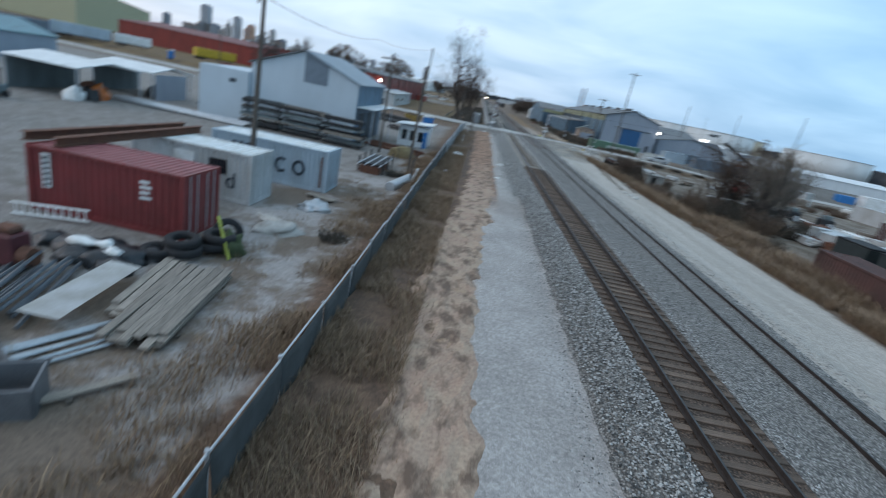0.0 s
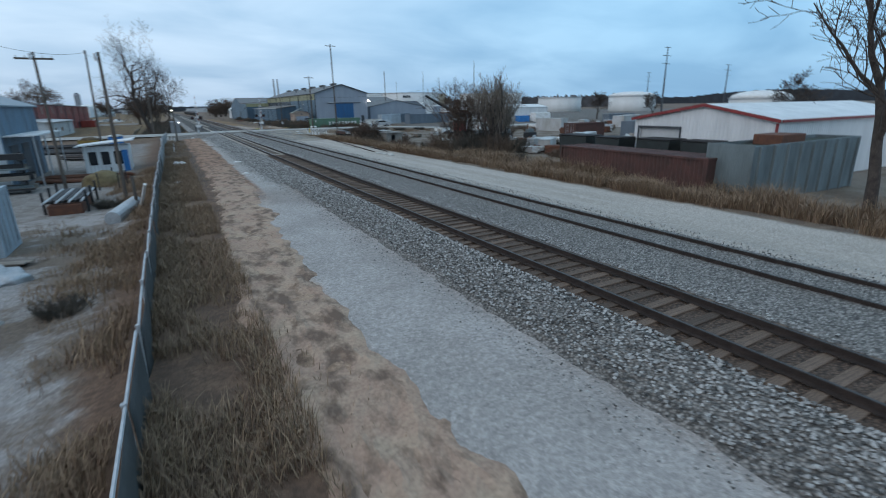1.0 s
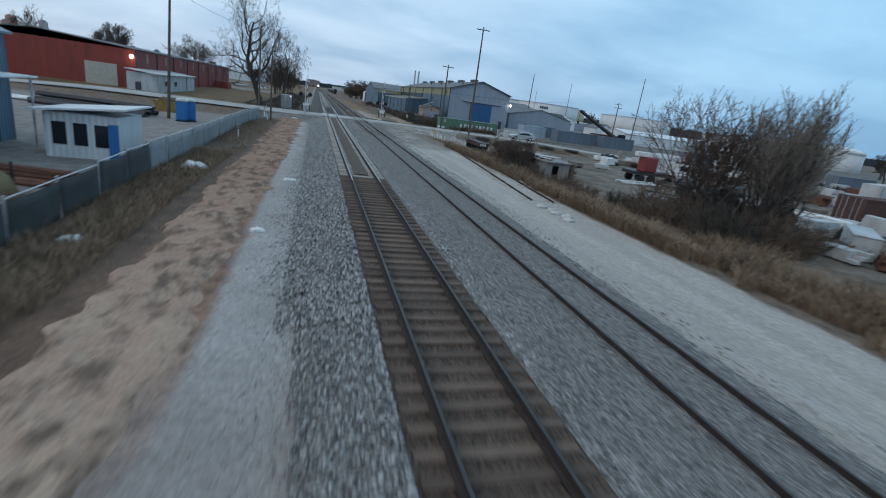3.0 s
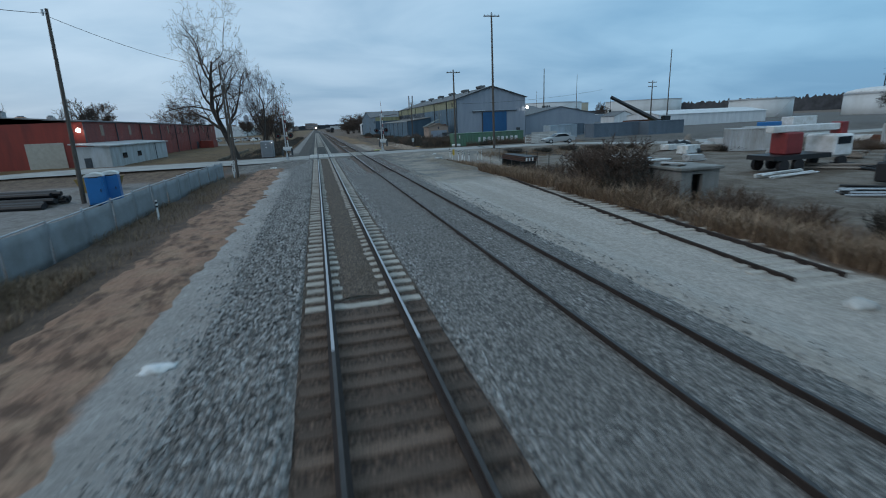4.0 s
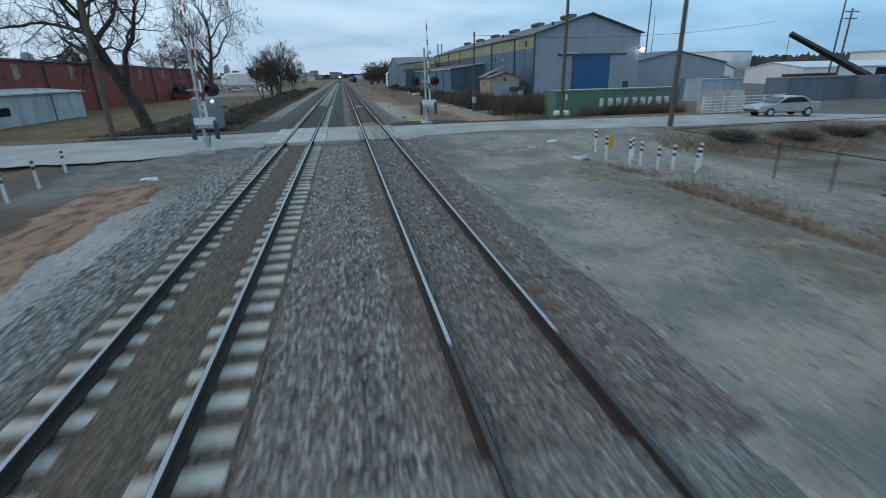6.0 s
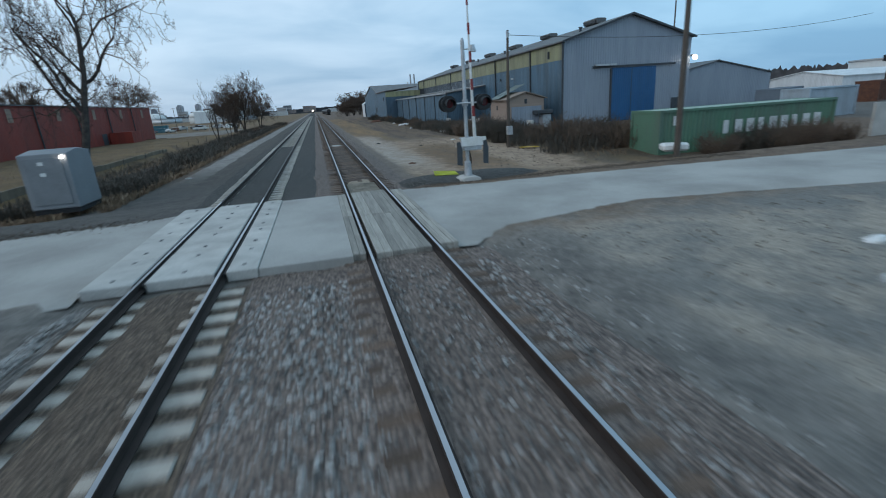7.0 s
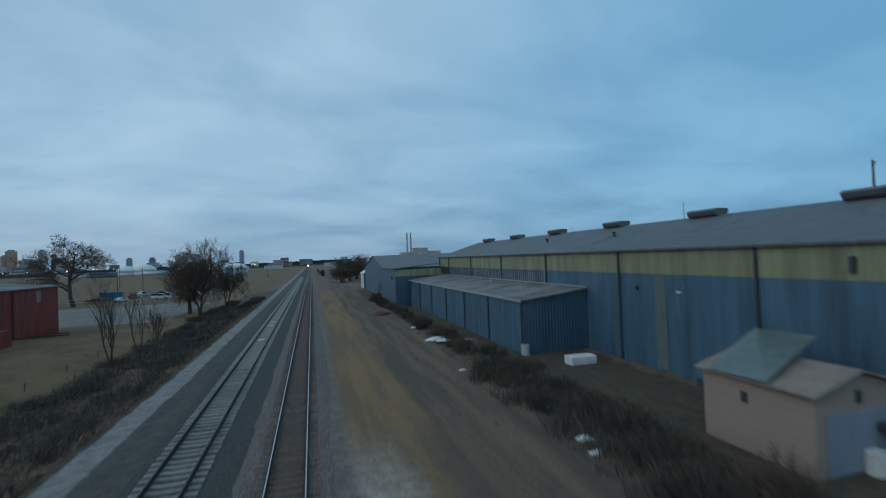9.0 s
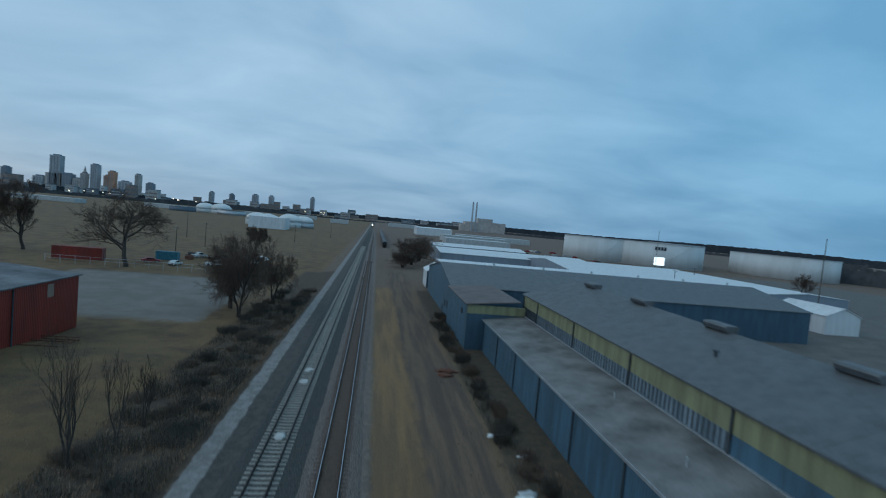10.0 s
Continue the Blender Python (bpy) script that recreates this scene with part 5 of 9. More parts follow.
for x, y, top, arms, lean in ((-20.1, 2.6, 9.4, 0, 0.1), (-17.0, 25.0, 8.7, 1, 0.0), (-12.6, 16.2, 8.0, 0, 0.1), (-18.2, 63.8, 12.6, 0, 0.5), (-8.45, 72.6, 8.6, 0, 0.0), (-12.1, 93.6, 12.5, 0, 0.1), (23.5, 87.0, 17.6, 1, -0.1), (16.3, 109.9, 7.6, 0, 0.1), (21.2, 98.6, 11.8, 1, 0.0), (74, 120, 11, 2, 0), (62, 150, 17, 0, 0), (93, 138, 20, 0, 0)):
    utility_pole(x, y, ground_z(x, y), top, arms, r=0.13 if top < 9 else 0.17, box_at=0.7 if (x, y) == (16.3, 109.9) else None, lean=lean)
for x, y, top in ((128, 248, 24), (187, 419, 27), (120, 300, 9), (150, 330, 9), (-58, 300, 9), (-95, 330, 10), (-130, 420, 11), (-88, 390, 11), (-64, 345, 9), (-40, 420, 9), (-27, 500, 9), (-72, 95, 9), (-55, 120, 8.5)):
    utility_pole(x, y, ground_z(x, y), top, 1 if top < 12 else 0, label="slim distant pole against the sky", r=0.16)


def wire(a, b, sag, label="thin black overhead wire"):
    bm = bmesh.new()
    n = 14
    tube(bm, [(a[0] + (b[0] - a[0]) * k / n, a[1] + (b[1] - a[1]) * k / n, a[2] + (b[2] - a[2]) * k / n - sag * 4 * (k / n) * (1 - k / n)) for k in range(n + 1)], 0.018, 4)
    tagged(part("overhead_wire", bm, BLACK), label, "wire")


wire((16.4, 109.9, 7.3), (60, 118, 9.2), 0.9)
wire((-20.05, 2.6, 9.3), (-22.8, 43.8, 11.0), 0.7)
wire((-22.8, 43.8, 10.9), (-17.7, 63.8, 12.3), 0.5)
wire((-17.7, 63.8, 12.1), (-12, 93.6, 12.0), 0.6)
wire((-20.05, 2.6, 9.1), (-55, -20, 9.5), 0.8)


def pylon(x, y, h):
    t = stand("pylon", x, y, -1, "slim steel pylon with short cross-arms", "pylon", "pylons")
    bm = bmesh.new(); tube(bm, [(x, y, -1.2), (x, y, h)], [0.45, 0.16], 8); part("shaft", bm, TRIM_DARK, t)
    for k, w in ((1.0, 2.0), (0.88, 2.6), (0.76, 2.4)):
        boxes("cross_arm", TRIM_DARK, t, (x - w, x + w, y - 0.12, y + 0.12, h * k - 0.3, h * k - 0.1))


pylon(183, 124, 27)
pylon(255, 140, 23)
pylon(300, 225, 25)

# ---- trees and scrub ----
def grow(out, p, d, length, r, depth, rng, spread, up, kids, low=0.25, gnarl=0.13):
    """One limb as a bent run of points, with side limbs all along it that grow shorter towards its end."""
    n = 7 if depth > 2 else (4 if depth else 3)
    pts, rad, ways = [p.copy()], [r], [d.copy()]
    q, dd = p.copy(), d.copy()
    for k in range(n):
        dd = (dd + Vector((rng.gauss(0, gnarl), rng.gauss(0, gnarl), rng.gauss(0, gnarl * 0.7) + up * 0.25))).normalized()
        q = q + dd * (length / n)
        pts.append(q.copy()); ways.append(dd.copy()); rad.append(r * (1 - 0.75 * (k + 1) / n))
    out.append((pts, rad, depth))
    if depth <= 0:
        return
    turn = rng.uniform(0, 6.28)
    many = kids[min(depth, len(kids) - 1)]
    for k in range(many):
        f = low + (1 - low) * (k + rng.random()) / many
        i = min(int(f * n), n - 1)
        u_ = f * n - i
        at = pts[i].lerp(pts[i + 1], u_)
        w = ways[i + 1]
        turn += 2.4 + rng.gauss(0, 0.5)
        u = w.cross(Vector((0, 0, 1)) if abs(w.z) < 0.95 else Vector((1, 0, 0))).normalized()
        side = math.cos(turn) * u + math.sin(turn) * w.cross(u)
        nd = (w * (1.15 - spread * 0.5) + side * spread * rng.uniform(0.7, 1.3) + Vector((0, 0, up))).normalized()
        rr = (rad[i] * (1 - u_) + rad[i + 1] * u_) * rng.uniform(0.5, 0.72)
        grow(out, at, nd, length * rng.uniform(0.42, 0.78) * (1.15 - 0.5 * f), rr, depth - 1, rng, spread, up, kids, 0.18, gnarl * 1.15)


def limbs_mesh(name, runs, material, keep, sides):
    vs, fs = [], []
    for pts, rad, depth in runs:
        if not keep(depth):
            continue
        s = sides(depth)
        base = len(vs)
        for i, p in enumerate(pts):
            d = (pts[min(i + 1, len(pts) - 1)] - pts[max(i - 1, 0)]).normalized()
            u = d.cross(Vector((0, 0, 1)) if abs(d.z) < 0.9 else Vector((1, 0, 0))).normalized()
            w = d.cross(u)
            for k in range(s):
                a = 2 * math.pi * k / s
                vs.append(tuple(p + rad[i] * (math.cos(a) * u + math.sin(a) * w)))
        for i in range(len(pts) - 1):
            for k in range(s):
                fs.append((base + i * s + k, base + i * s + (k + 1) % s, base + (i + 1) * s + (k + 1) % s, base + (i + 1) * s + k))
    me = bpy.data.meshes.new(name)
    me.from_pydata(vs, [], fs)
    me.polygons.foreach_set("use_smooth", [True] * len(fs))
    me.materials.append(material)
    return me


def bare_tree(x, y, height, width, r, depth, seed, label, spread=0.8, up=0.1, low=0.25, twig=0.012, stems=1, name="bare_tree", group="bare trees", category="tree", crown=None, kids=(0, 4, 5, 6, 8, 9)):
    rng = random.Random(seed)
    t = thing(name, pose(x, y, ground_z(x, y)), label, category, group)
    runs = []
    for k in range(stems):
        a = 2.4 * k + rng.random()
        o = Vector((math.cos(a), math.sin(a), 0)) * (0.3 * math.sqrt(k))
        lean = 0.0 if stems == 1 else 0.3
        d = Vector((math.cos(a) * lean + rng.gauss(0, 0.04), math.sin(a) * lean + rng.gauss(0, 0.04), 1)).normalized()
        runs.append(([o + Vector((0, 0, -0.3)), o + Vector((0, 0, 0.1)), o + Vector((0, 0, 0.75))], [r * 1.5, r * 1.2, r], depth))
        grow(runs, o + Vector((0, 0, 0.7)), d, height * 0.72 * (1 if stems == 1 else rng.uniform(0.6, 1.0)), r, depth, rng, spread, up, kids, low, 0.19 if depth == 5 else 0.13)
    zs = sorted(p.z for pts, _, _ in runs for p in pts)
    kz = height / zs[int(len(zs) * 0.998)]
    reach = sorted(math.hypot(p.x, p.y) for pts, _, _ in runs for p in pts)
    kw = 0.5 * width / reach[int(len(reach) * 0.97)]
    runs = [([Vector((p.x * kw, p.y * kw, p.z * kz)) for p in pts], [max(q, twig * (1 if dp == 0 else 1.3)) for q in rad], dp) for pts, rad, dp in runs]
    cut = depth - 1
    a = new("trunk", limbs_mesh("trunk", runs, BARK, lambda dp: dp >= cut, lambda dp: 8 if dp == depth else 6)); a.parent = t
    b = tagged(new("crown", limbs_mesh("crown", runs, crown or TWIG, lambda dp: dp < cut, lambda dp: 3)), "crown of fine bare twigs"); b.parent = t
    return t


PALE_TWIG = mat("pale_grey_twigs", (0.24, 0.195, 0.16), 0.95, var=0.2, scale=2, fine=30, bump=0)
BROWN_TWIG = mat("warm_brown_twigs", (0.12, 0.08, 0.06), 0.95, var=0.25, scale=2, fine=30, bump=0)
for x, y, h, wd, r, depth, seed, spread, up, low, twig, stems, label in (
        (-12.5, 101.2, 23, 17, 0.52, 5, 11, 1.0, 0.06, 0.24, 0.009, 1, "tall bare tree with thick grey limbs by the road"),
        (-9.5, 106.8, 15.5, 9.5, 0.25, 5, 23, 0.95, 0.08, 0.28, 0.008, 1, "bare tree with a narrow dark crown"),
        (17.5, -11.3, 15.0, 11, 0.27, 4, 45, 0.75, 0.2, 0.3, 0.012, 1, "bare roadside tree with upswept limbs"),
        (-59, 271, 20.5, 25, 0.6, 4, 52, 0.85, 0.08, 0.2, 0.03, 1, "broad bare tree beside the gravel lot"),
        (-97, 291, 21, 16, 0.45, 4, 57, 0.7, 0.2, 0.16, 0.03, 1, "tall bare tree in the dry field"),
        (-107, 288, 19, 15, 0.45, 4, 58, 0.7, 0.2, 0.16, 0.03, 1, "bare tree in the dry field"),
        (-16.0, 220, 15, 13, 0.2, 4, 61, 0.85, 0.06, 0.1, 0.013, 3, "dense brown tree at the lineside"),
        (-19.5, 227, 13.5, 11, 0.2, 4, 62, 0.85, 0.06, 0.1, 0.013, 3, "dense brown tree at the lineside"),
        (-13.2, 234, 10, 9, 0.14, 4, 63, 0.85, 0.08, 0.1, 0.013, 2, "thin brown lineside tree"),
        (-14.0, 170, 10.5, 4.4, 0.09, 3, 65, 0.5, 0.35, 0.15, 0.007, 3, "slim bare lineside tree with upright stems"),
        (-12.4, 173.5, 7.5, 3.2, 0.06, 3, 70, 0.5, 0.3, 0.15, 0.007, 2, "slim bare lineside tree with upright stems"),
        (-11.8, 176.5, 6.0, 2.6, 0.05, 3, 66, 0.55, 0.25, 0.2, 0.01, 3, "small bare lineside sapling"),
        (-40, 330, 11, 10, 0.2, 4, 68, 0.8, 0.1, 0.15, 0.05, 1, "bare tree far along the railway"),
        (22, 330, 11, 17, 0.2, 4, 71, 0.95, 0.08, 0.06, 0.03, 5, "dark bare tree beside far sidings"),
        (27, 350, 12, 19, 0.2, 4, 72, 0.95, 0.08, 0.06, 0.03, 5, "dark bare tree beside far sidings"),
        (18, 316, 8, 13, 0.15, 4, 73, 0.95, 0.08, 0.06, 0.03, 5, "dark bare tree beside far sidings"),
        (-78, 170, 15, 13, 0.3, 4, 75, 0.8, 0.1, 0.18, 0.03, 1, "bare tree behind the red building"),
        (-64, 98, 12, 12, 0.3, 4, 76, 0.8, 0.1, 0.18, 0.025, 1, "bare tree behind the pale hall"),
        (-52, 150, 13, 11, 0.3, 4, 81, 0.8, 0.1, 0.18, 0.03, 1, "bare tree behind the pale hall"),
        (175, 300, 12, 9, 0.3, 4, 77, 0.7, 0.15, 0.2, 0.05, 1, "bare tree before white tanks"),
        (118, 100, 9, 8, 0.25, 4, 78, 0.7, 0.15, 0.2, 0.03, 1, "bare tree among far yards"),
        (140, 95, 9, 8, 0.25, 4, 79, 0.7, 0.15, 0.2, 0.035, 1, "bare tree among far yards"),
        (95, 28, 11, 11, 0.3, 4, 82, 0.85, 0.12, 0.2, 0.03, 1, "bare tree behind the white hall")):
    bare_tree(x, y, h, wd, r, depth, seed, label, spread, up, low, twig, stems, kids=(0, 3, 3, 5, 7, 12) if depth == 5 else (0, 6, 7, 8, 10) if y > 200 and x < 0 and stems < 4 else (0, 4, 5, 6, 8, 9), crown=BROWN_TWIG if "brown" in label or y > 260 else None)
# tall many-stemmed bushes beside the service road
for x, y, h, wd, seed, up, label in ((20.0, 27.8, 8.2, 7.5, 91, 0.12, "large dark leafless bush beside the service road"), (22.4, 25.6, 8.8, 6.0, 92, 0.3, "tall pale-twigged bush beside the service road"), (24.8, 27.0, 8.0, 5.6, 94, 0.3, "tall pale-twigged bush beside the service road"), (15.2, 45.2, 3.4, 4.2, 93, 0.1, "rounded brown thicket by the concrete hut"), (15.4, 48.4, 3.0, 3.6, 95, 0.1, "rounded brown thicket by the concrete hut")):
    bare_tree(x, y, h, wd, 0.06, 3, seed, label, 0.7, up, 0.1, 0.012, 16, "bush", "scrub bushes", "bush", PALE_TWIG if up > 0.2 else BROWN_TWIG)

SCRUB = mat("grey_brown_scrub", (0.12, 0.085, 0.066), 0.95, var=0.3, scale=1.5, fine=20, bump=0, tint=(0.17, 0.12, 0.085))
SCRUB_DARK = mat("dark_scrub", (0.052, 0.046, 0.039), 0.95, var=0.3, scale=1.5, fine=20, bump=0, tint=(0.095, 0.082, 0.064))


def bush_mesh(name, seed, stems, high, wide, material, r=0.012, lean=0.7, forks=3):
    rng = random.Random(seed)
    runs = []
    for _ in range(stems):
        a, q = rng.uniform(0, 2 * math.pi), wide * math.sqrt(rng.random()) * 0.6
        h = high * rng.uniform(0.45, 1.0) * (1 - 0.3 * (q / wide))
        d = Vector((math.cos(a) * lean * rng.random(), math.sin(a) * lean * rng.random(), 1)).normalized()
        p = Vector((q * math.cos(a), q * math.sin(a), -0.15))
        pts = [p]
        for k in range(4):
            d = (d + Vector((rng.gauss(0, 0.16), rng.gauss(0, 0.16), rng.gauss(0, 0.05)))).normalized()
            pts.append(pts[-1] + d * h / 4)
        runs.append((pts, [r * 1.6, r * 1.4, r * 1.1, r, r * 0.5], 0))
        for _ in range(forks):
            i = rng.randint(1, 3)
            e = (d + Vector((rng.gauss(0, 0.7), rng.gauss(0, 0.7), rng.gauss(0.2, 0.4)))).normalized()
            b = [pts[i], pts[i] + e * h * 0.16, pts[i] + (e + Vector((rng.gauss(0, 0.3), rng.gauss(0, 0.3), 0.1))) * h * 0.3]
            runs.append((b, [r, r * 0.8, r * 0.4], 0))
    return limbs_mesh(name, runs, material, lambda dp: True, lambda dp: 3)


BUSHES = [bush_mesh("twig_tangle", 100 + k, 170, 1.0, 0.85, (SCRUB, SCRUB_DARK, SCRUB_DARK, SCRUB)[k], 0.008, 1.0, 6) for k in range(4)]


def bush(x, y, h, w, k, label="leafless grey-brown scrub bush"):
    t = thing("bush", pose(x, y, ground_z(x, y), 0, 0, (x * 57 + y * 31) % 360), label, "bush", "scrub bushes")
    b = new("twig_tangle", BUSHES[k % 4]); b.parent = t; b.scale = (w, w, h)


rng = random.Random(5)
# row of scrub before the warehouse
for k in range(64):
    y = 103.5 + k * 0.74 + rng.uniform(-0.5, 0.5)
    x = 17.2 + 3.4 * rng.random() + (2.2 if y < 112 else 0) + ramp(y, 118, 150) * 1.3
    bush(x, y, rng.uniform(1.7, 3.0) if y < 128 else rng.uniform(0.9, 1.7), rng.uniform(1.2, 1.9), k, "dark leafless scrub before the warehouse")
for k in range(30):
    y = 150 + k * 2.6
    bush(19.6 + rng.uniform(-1.2, 1.4), y, rng.uniform(0.8, 2.2), rng.uniform(0.9, 1.6), k, "low dark scrub at the foot of the wall")
# big bush and thickets beside the service road
for x, y, h, w in ((18.4, 28.6, 4.0, 2.8), (21.8, 28.6, 4.4, 3.0), (19.2, 25.2, 3.6, 2.6), (24.5, 28.0, 4.0, 2.8), (22.4, 24.4, 3.4, 2.6), (26.6, 26.0, 2.6, 2.2), (28, 31, 1.6, 2.0), (30, 24.5, 1.3, 1.8), (33, 21, 1.4, 2.0), (27, 19, 1.3, 1.8), (36, 30, 1.5, 2.2), (29.5, 15.6, 1.2, 1.8), (38.5, 21.5, 1.4, 2.0), (34.5, 34.5, 1.5, 2.0), (26.4, 36, 1.6, 2.0), (31.5, 40.5, 1.4, 2.0), (15.3, 43.0, 2.3, 2.0), (15.0, 46.6, 2.7, 2.2), (15.6, 49.6, 2.0, 1.8), (20.6, 47.0, 2.4, 2.0), (15.4, 44.6, 2.9, 2.2), (16.6, 53.2, 1.6, 1.6), (20.6, 55, 1.5, 1.6), (16.8, 61, 1.2, 1.6), (18.5, 59.5, 1.3, 1.6), (17.0, 36.5, 1.6, 1.7), (18.8, 33.5, 2.0, 1.8), (17.3, 39.8, 1.8, 1.8), (26.5, 99.0, 2.1, 1.5), (28.5, 99.1, 2.4, 1.5), (24.2, 99.0, 1.7, 1.4), (31, 99.0, 2.2, 1.5), (27.4, 98.6, 1.8, 1.3), (29.8, 98.5, 2.0, 1.3), (32.4, 98.8, 1.9, 1.3), (25, 83.2, 0.9, 1.8), (29, 83.0, 0.8, 1.8), (33, 83.2, 0.9, 1.8), (37, 83, 0.8, 1.8), (42, 83, 0.9, 1.8), (15.5, 20, 1.2, 1.4), (16.5, 14, 1.4, 1.4), (15.6, 6, 1.1, 1.3), (16.2, 0, 1.2, 1.3), (15.2, -4, 1.0, 1.3), (19, 16.5, 1.6, 1.7)):
    bush(x, y, h, w, int(x * 3 + y) % 4, "tangled leafless thicket in dry grass")
# scrub on the slope beside the main track, north
for k in range(80):
    y = 106 + k * 1.8 + rng.uniform(-1, 1)
    x = -7.4 - 7.6 * rng.random() ** 1.3 * (0.5 + 0.5 * ramp(y, 120, 150))
    bush(x, y, rng.uniform(0.6, 1.7) * (0.7 + 0.6 * ramp(y, 140, 210)), rng.uniform(1.2, 2.3), k, "low brown scrub on the railway slope")
for x, y, h, w in ((-14.2, 99.6, 1.6, 1.2), (-16.5, 101.5, 1.4, 1.2), (-12.3, 105, 1.2, 1.2), (-13.4, 14, 0.8, 1.0), (-13.0, -4, 0.7, 0.9)):
    bush(x, y, h, w, 1)


# ---- dry grass ----
def grass_material():
    m = bpy.data.materials.new("dry_grass")
    m.use_nodes = True
    n, l = m.node_tree.nodes, m.node_tree.links
    b = n["Principled BSDF"]; b.inputs["Roughness"].default_value = 0.9
    g = n.new("ShaderNodeNewGeometry")
    r = n.new("ShaderNodeValToRGB")
    e = r.color_ramp.elements
    e[0].position, e[0].color = 0.0, (0.12, 0.078, 0.052, 1)
    e[1].position, e[1].color = 1.0, (0.44, 0.31, 0.20, 1)
    for p_, c_ in ((0.35, (0.20, 0.128, 0.085, 1)), (0.7, (0.31, 0.21, 0.132, 1)), (0.9, (0.14, 0.10, 0.06, 1))):
        k = e.new(p_); k.color = c_
    l.new(g.outputs["Random Per Island"], r.inputs[0])
    l.new(r.outputs[0], b.inputs["Base Color"])
    return m


GRASS = grass_material()


def grass(name, label, spots, seed, wide=0.008, material=None, cut=-0.34):
    """Bent blades from a list of (count, where, height)."""
    rng = random.Random(seed)
    vs, fs = [], []
    for count, where, h0, h1 in spots:
        for _ in range(count):
            x, y = where(rng)
            dens = noise.noise((x * 0.35, y * 0.35, 7)) + 0.5 * noise.noise((x * 1.2, y * 1.2, 9))
            if dens < cut + 0.3 * rng.random():
                continue
            z = ground_z(x, y) - 0.02
            h = rng.uniform(h0, h1) * (0.75 + 0.6 * max(dens, 0))
            a, q = rng.uniform(0, 6.283), rng.uniform(0.1, 1.3) * h
            dx, dy = math.cos(a), math.sin(a)
            w = wide * rng.uniform(0.7, 1.5)
            px, py = -dy * w, dx * w
            o = len(vs)
            vs += [(x - px, y - py, z), (x + px, y + py, z), (x + dx * q * 0.35 + px * 0.7, y + dy * q * 0.35 + py * 0.7, z + h * 0.6), (x + dx * q * 0.35 - px * 0.7, y + dy * q * 0.35 - py * 0.7, z + h * 0.6), (x + dx * q, y + dy * q, z + h * rng.uniform(0.75, 1.0))]
            fs += [(o, o + 1, o + 2, o + 3), (o + 3, o + 2, o + 4)]
    me = bpy.data.meshes.new(name)
    me.from_pydata(vs, [], fs)
    me.materials.append(material or GRASS)
    return tagged(new(name, me), label, name, kind="stuff")


grass("grass", "tall dry weeds along the fence", [
    (62000, lambda r: (-10.7 + 2.5 * r.random() ** 1.2, r.uniform(-24, 40)), 0.15, 0.65),
    (1800, lambda r: (-8.1 + r.gauss(0, 0.6), r.uniform(-24, 40)), 0.08, 0.35),
    (9000, lambda r: (-11.0 + 3.4 * r.random() ** 1.5, r.uniform(40, 75)), 0.15, 0.55),
    (20000, lambda r: (-11.2 - abs(r.gauss(0, 0.9)), r.uniform(-24, 32)), 0.15, 0.6)], 1)
grass("grass", "scattered clumps of brown weeds on dusty yard ground", [
    (42000, lambda r: (-11.6 - abs(r.gauss(0, 1.7)), r.uniform(-26, 30)), 0.08, 0.45)], 7, 0.01, None, 0.04)
grass("grass", "tall tan grass beside the service road", [
    (80000, lambda r: (12.6 + abs(r.gauss(0, 2.0)), r.uniform(-25, 62)), 0.3, 1.2),
    (22000, lambda r: (15.0 + 3.2 * r.random(), r.uniform(-14, 24)), 0.6, 1.75),
    (6000, lambda r: (14 + abs(r.gauss(0, 1.6)), r.uniform(58, 78)), 0.1, 0.45),
    (8000, lambda r: (20 + 24 * r.random(), 82 + r.gauss(0, 1.2)), 0.15, 0.5)], 2, 0.012)
grass("grass", "dry yellow-brown grass on the railway slope and field", [
    (60000, lambda r: (-5.9 - abs(r.gauss(0, 3.4)), 100 + 130 * r.random() ** 1.3), 0.15, 0.6),
    (16000, lambda r: (-16 - 20 * r.random(), 97 + 110 * r.random() ** 1.2), 0.06, 0.25),
    (9000, lambda r: (17.4 + 5 * r.random(), 101 + 70 * r.random()), 0.15, 0.55)], 3, 0.013)
grass("grass", "matted brown weeds on the railway slope", [
    (48000, lambda r: (-6.0 - 9.6 * r.random(), 103 + 135 * r.random() ** 1.25), 0.08, 0.42)], 6, 0.03, None, -0.6)
grass("brush", "tangle of dark brown brush on the railway slope", [
    (70000, lambda r: (-6.3 - 8.8 * r.random() ** 1.2, 104 + 135 * r.random() ** 1.25), 0.25, 1.4),
    (12000, lambda r: (16.4 + 5.2 * r.random(), 103 + 45 * r.random()), 0.3, 1.5),
    (9000, lambda r: (18.2 + 2.6 * r.random(), 148 + 80 * r.random()), 0.3, 1.2)], 4, 0.014, SCRUB_DARK, -0.12)

# ---- loose stones on the shoulders ----
STONE = bpy.data.materials.new("loose_stone")
STONE.use_nodes = True
sn, sl = STONE.node_tree.nodes, STONE.node_tree.links
sn["Principled BSDF"].inputs["Roughness"].default_value = 0.9
sg = sn.new("ShaderNodeNewGeometry"); sr = sn.new("ShaderNodeValToRGB")
sr.color_ramp.elements[0].color = (0.03, 0.03, 0.03, 1); sr.color_ramp.elements[1].color = (0.46, 0.455, 0.44, 1)
k_ = sr.color_ramp.elements.new(0.5); k_.color = (0.25, 0.245, 0.235, 1)
sl.new(sg.outputs["Random Per Island"], sr.inputs[0]); sl.new(sr.outputs[0], sn["Principled BSDF"].inputs["Base Color"])


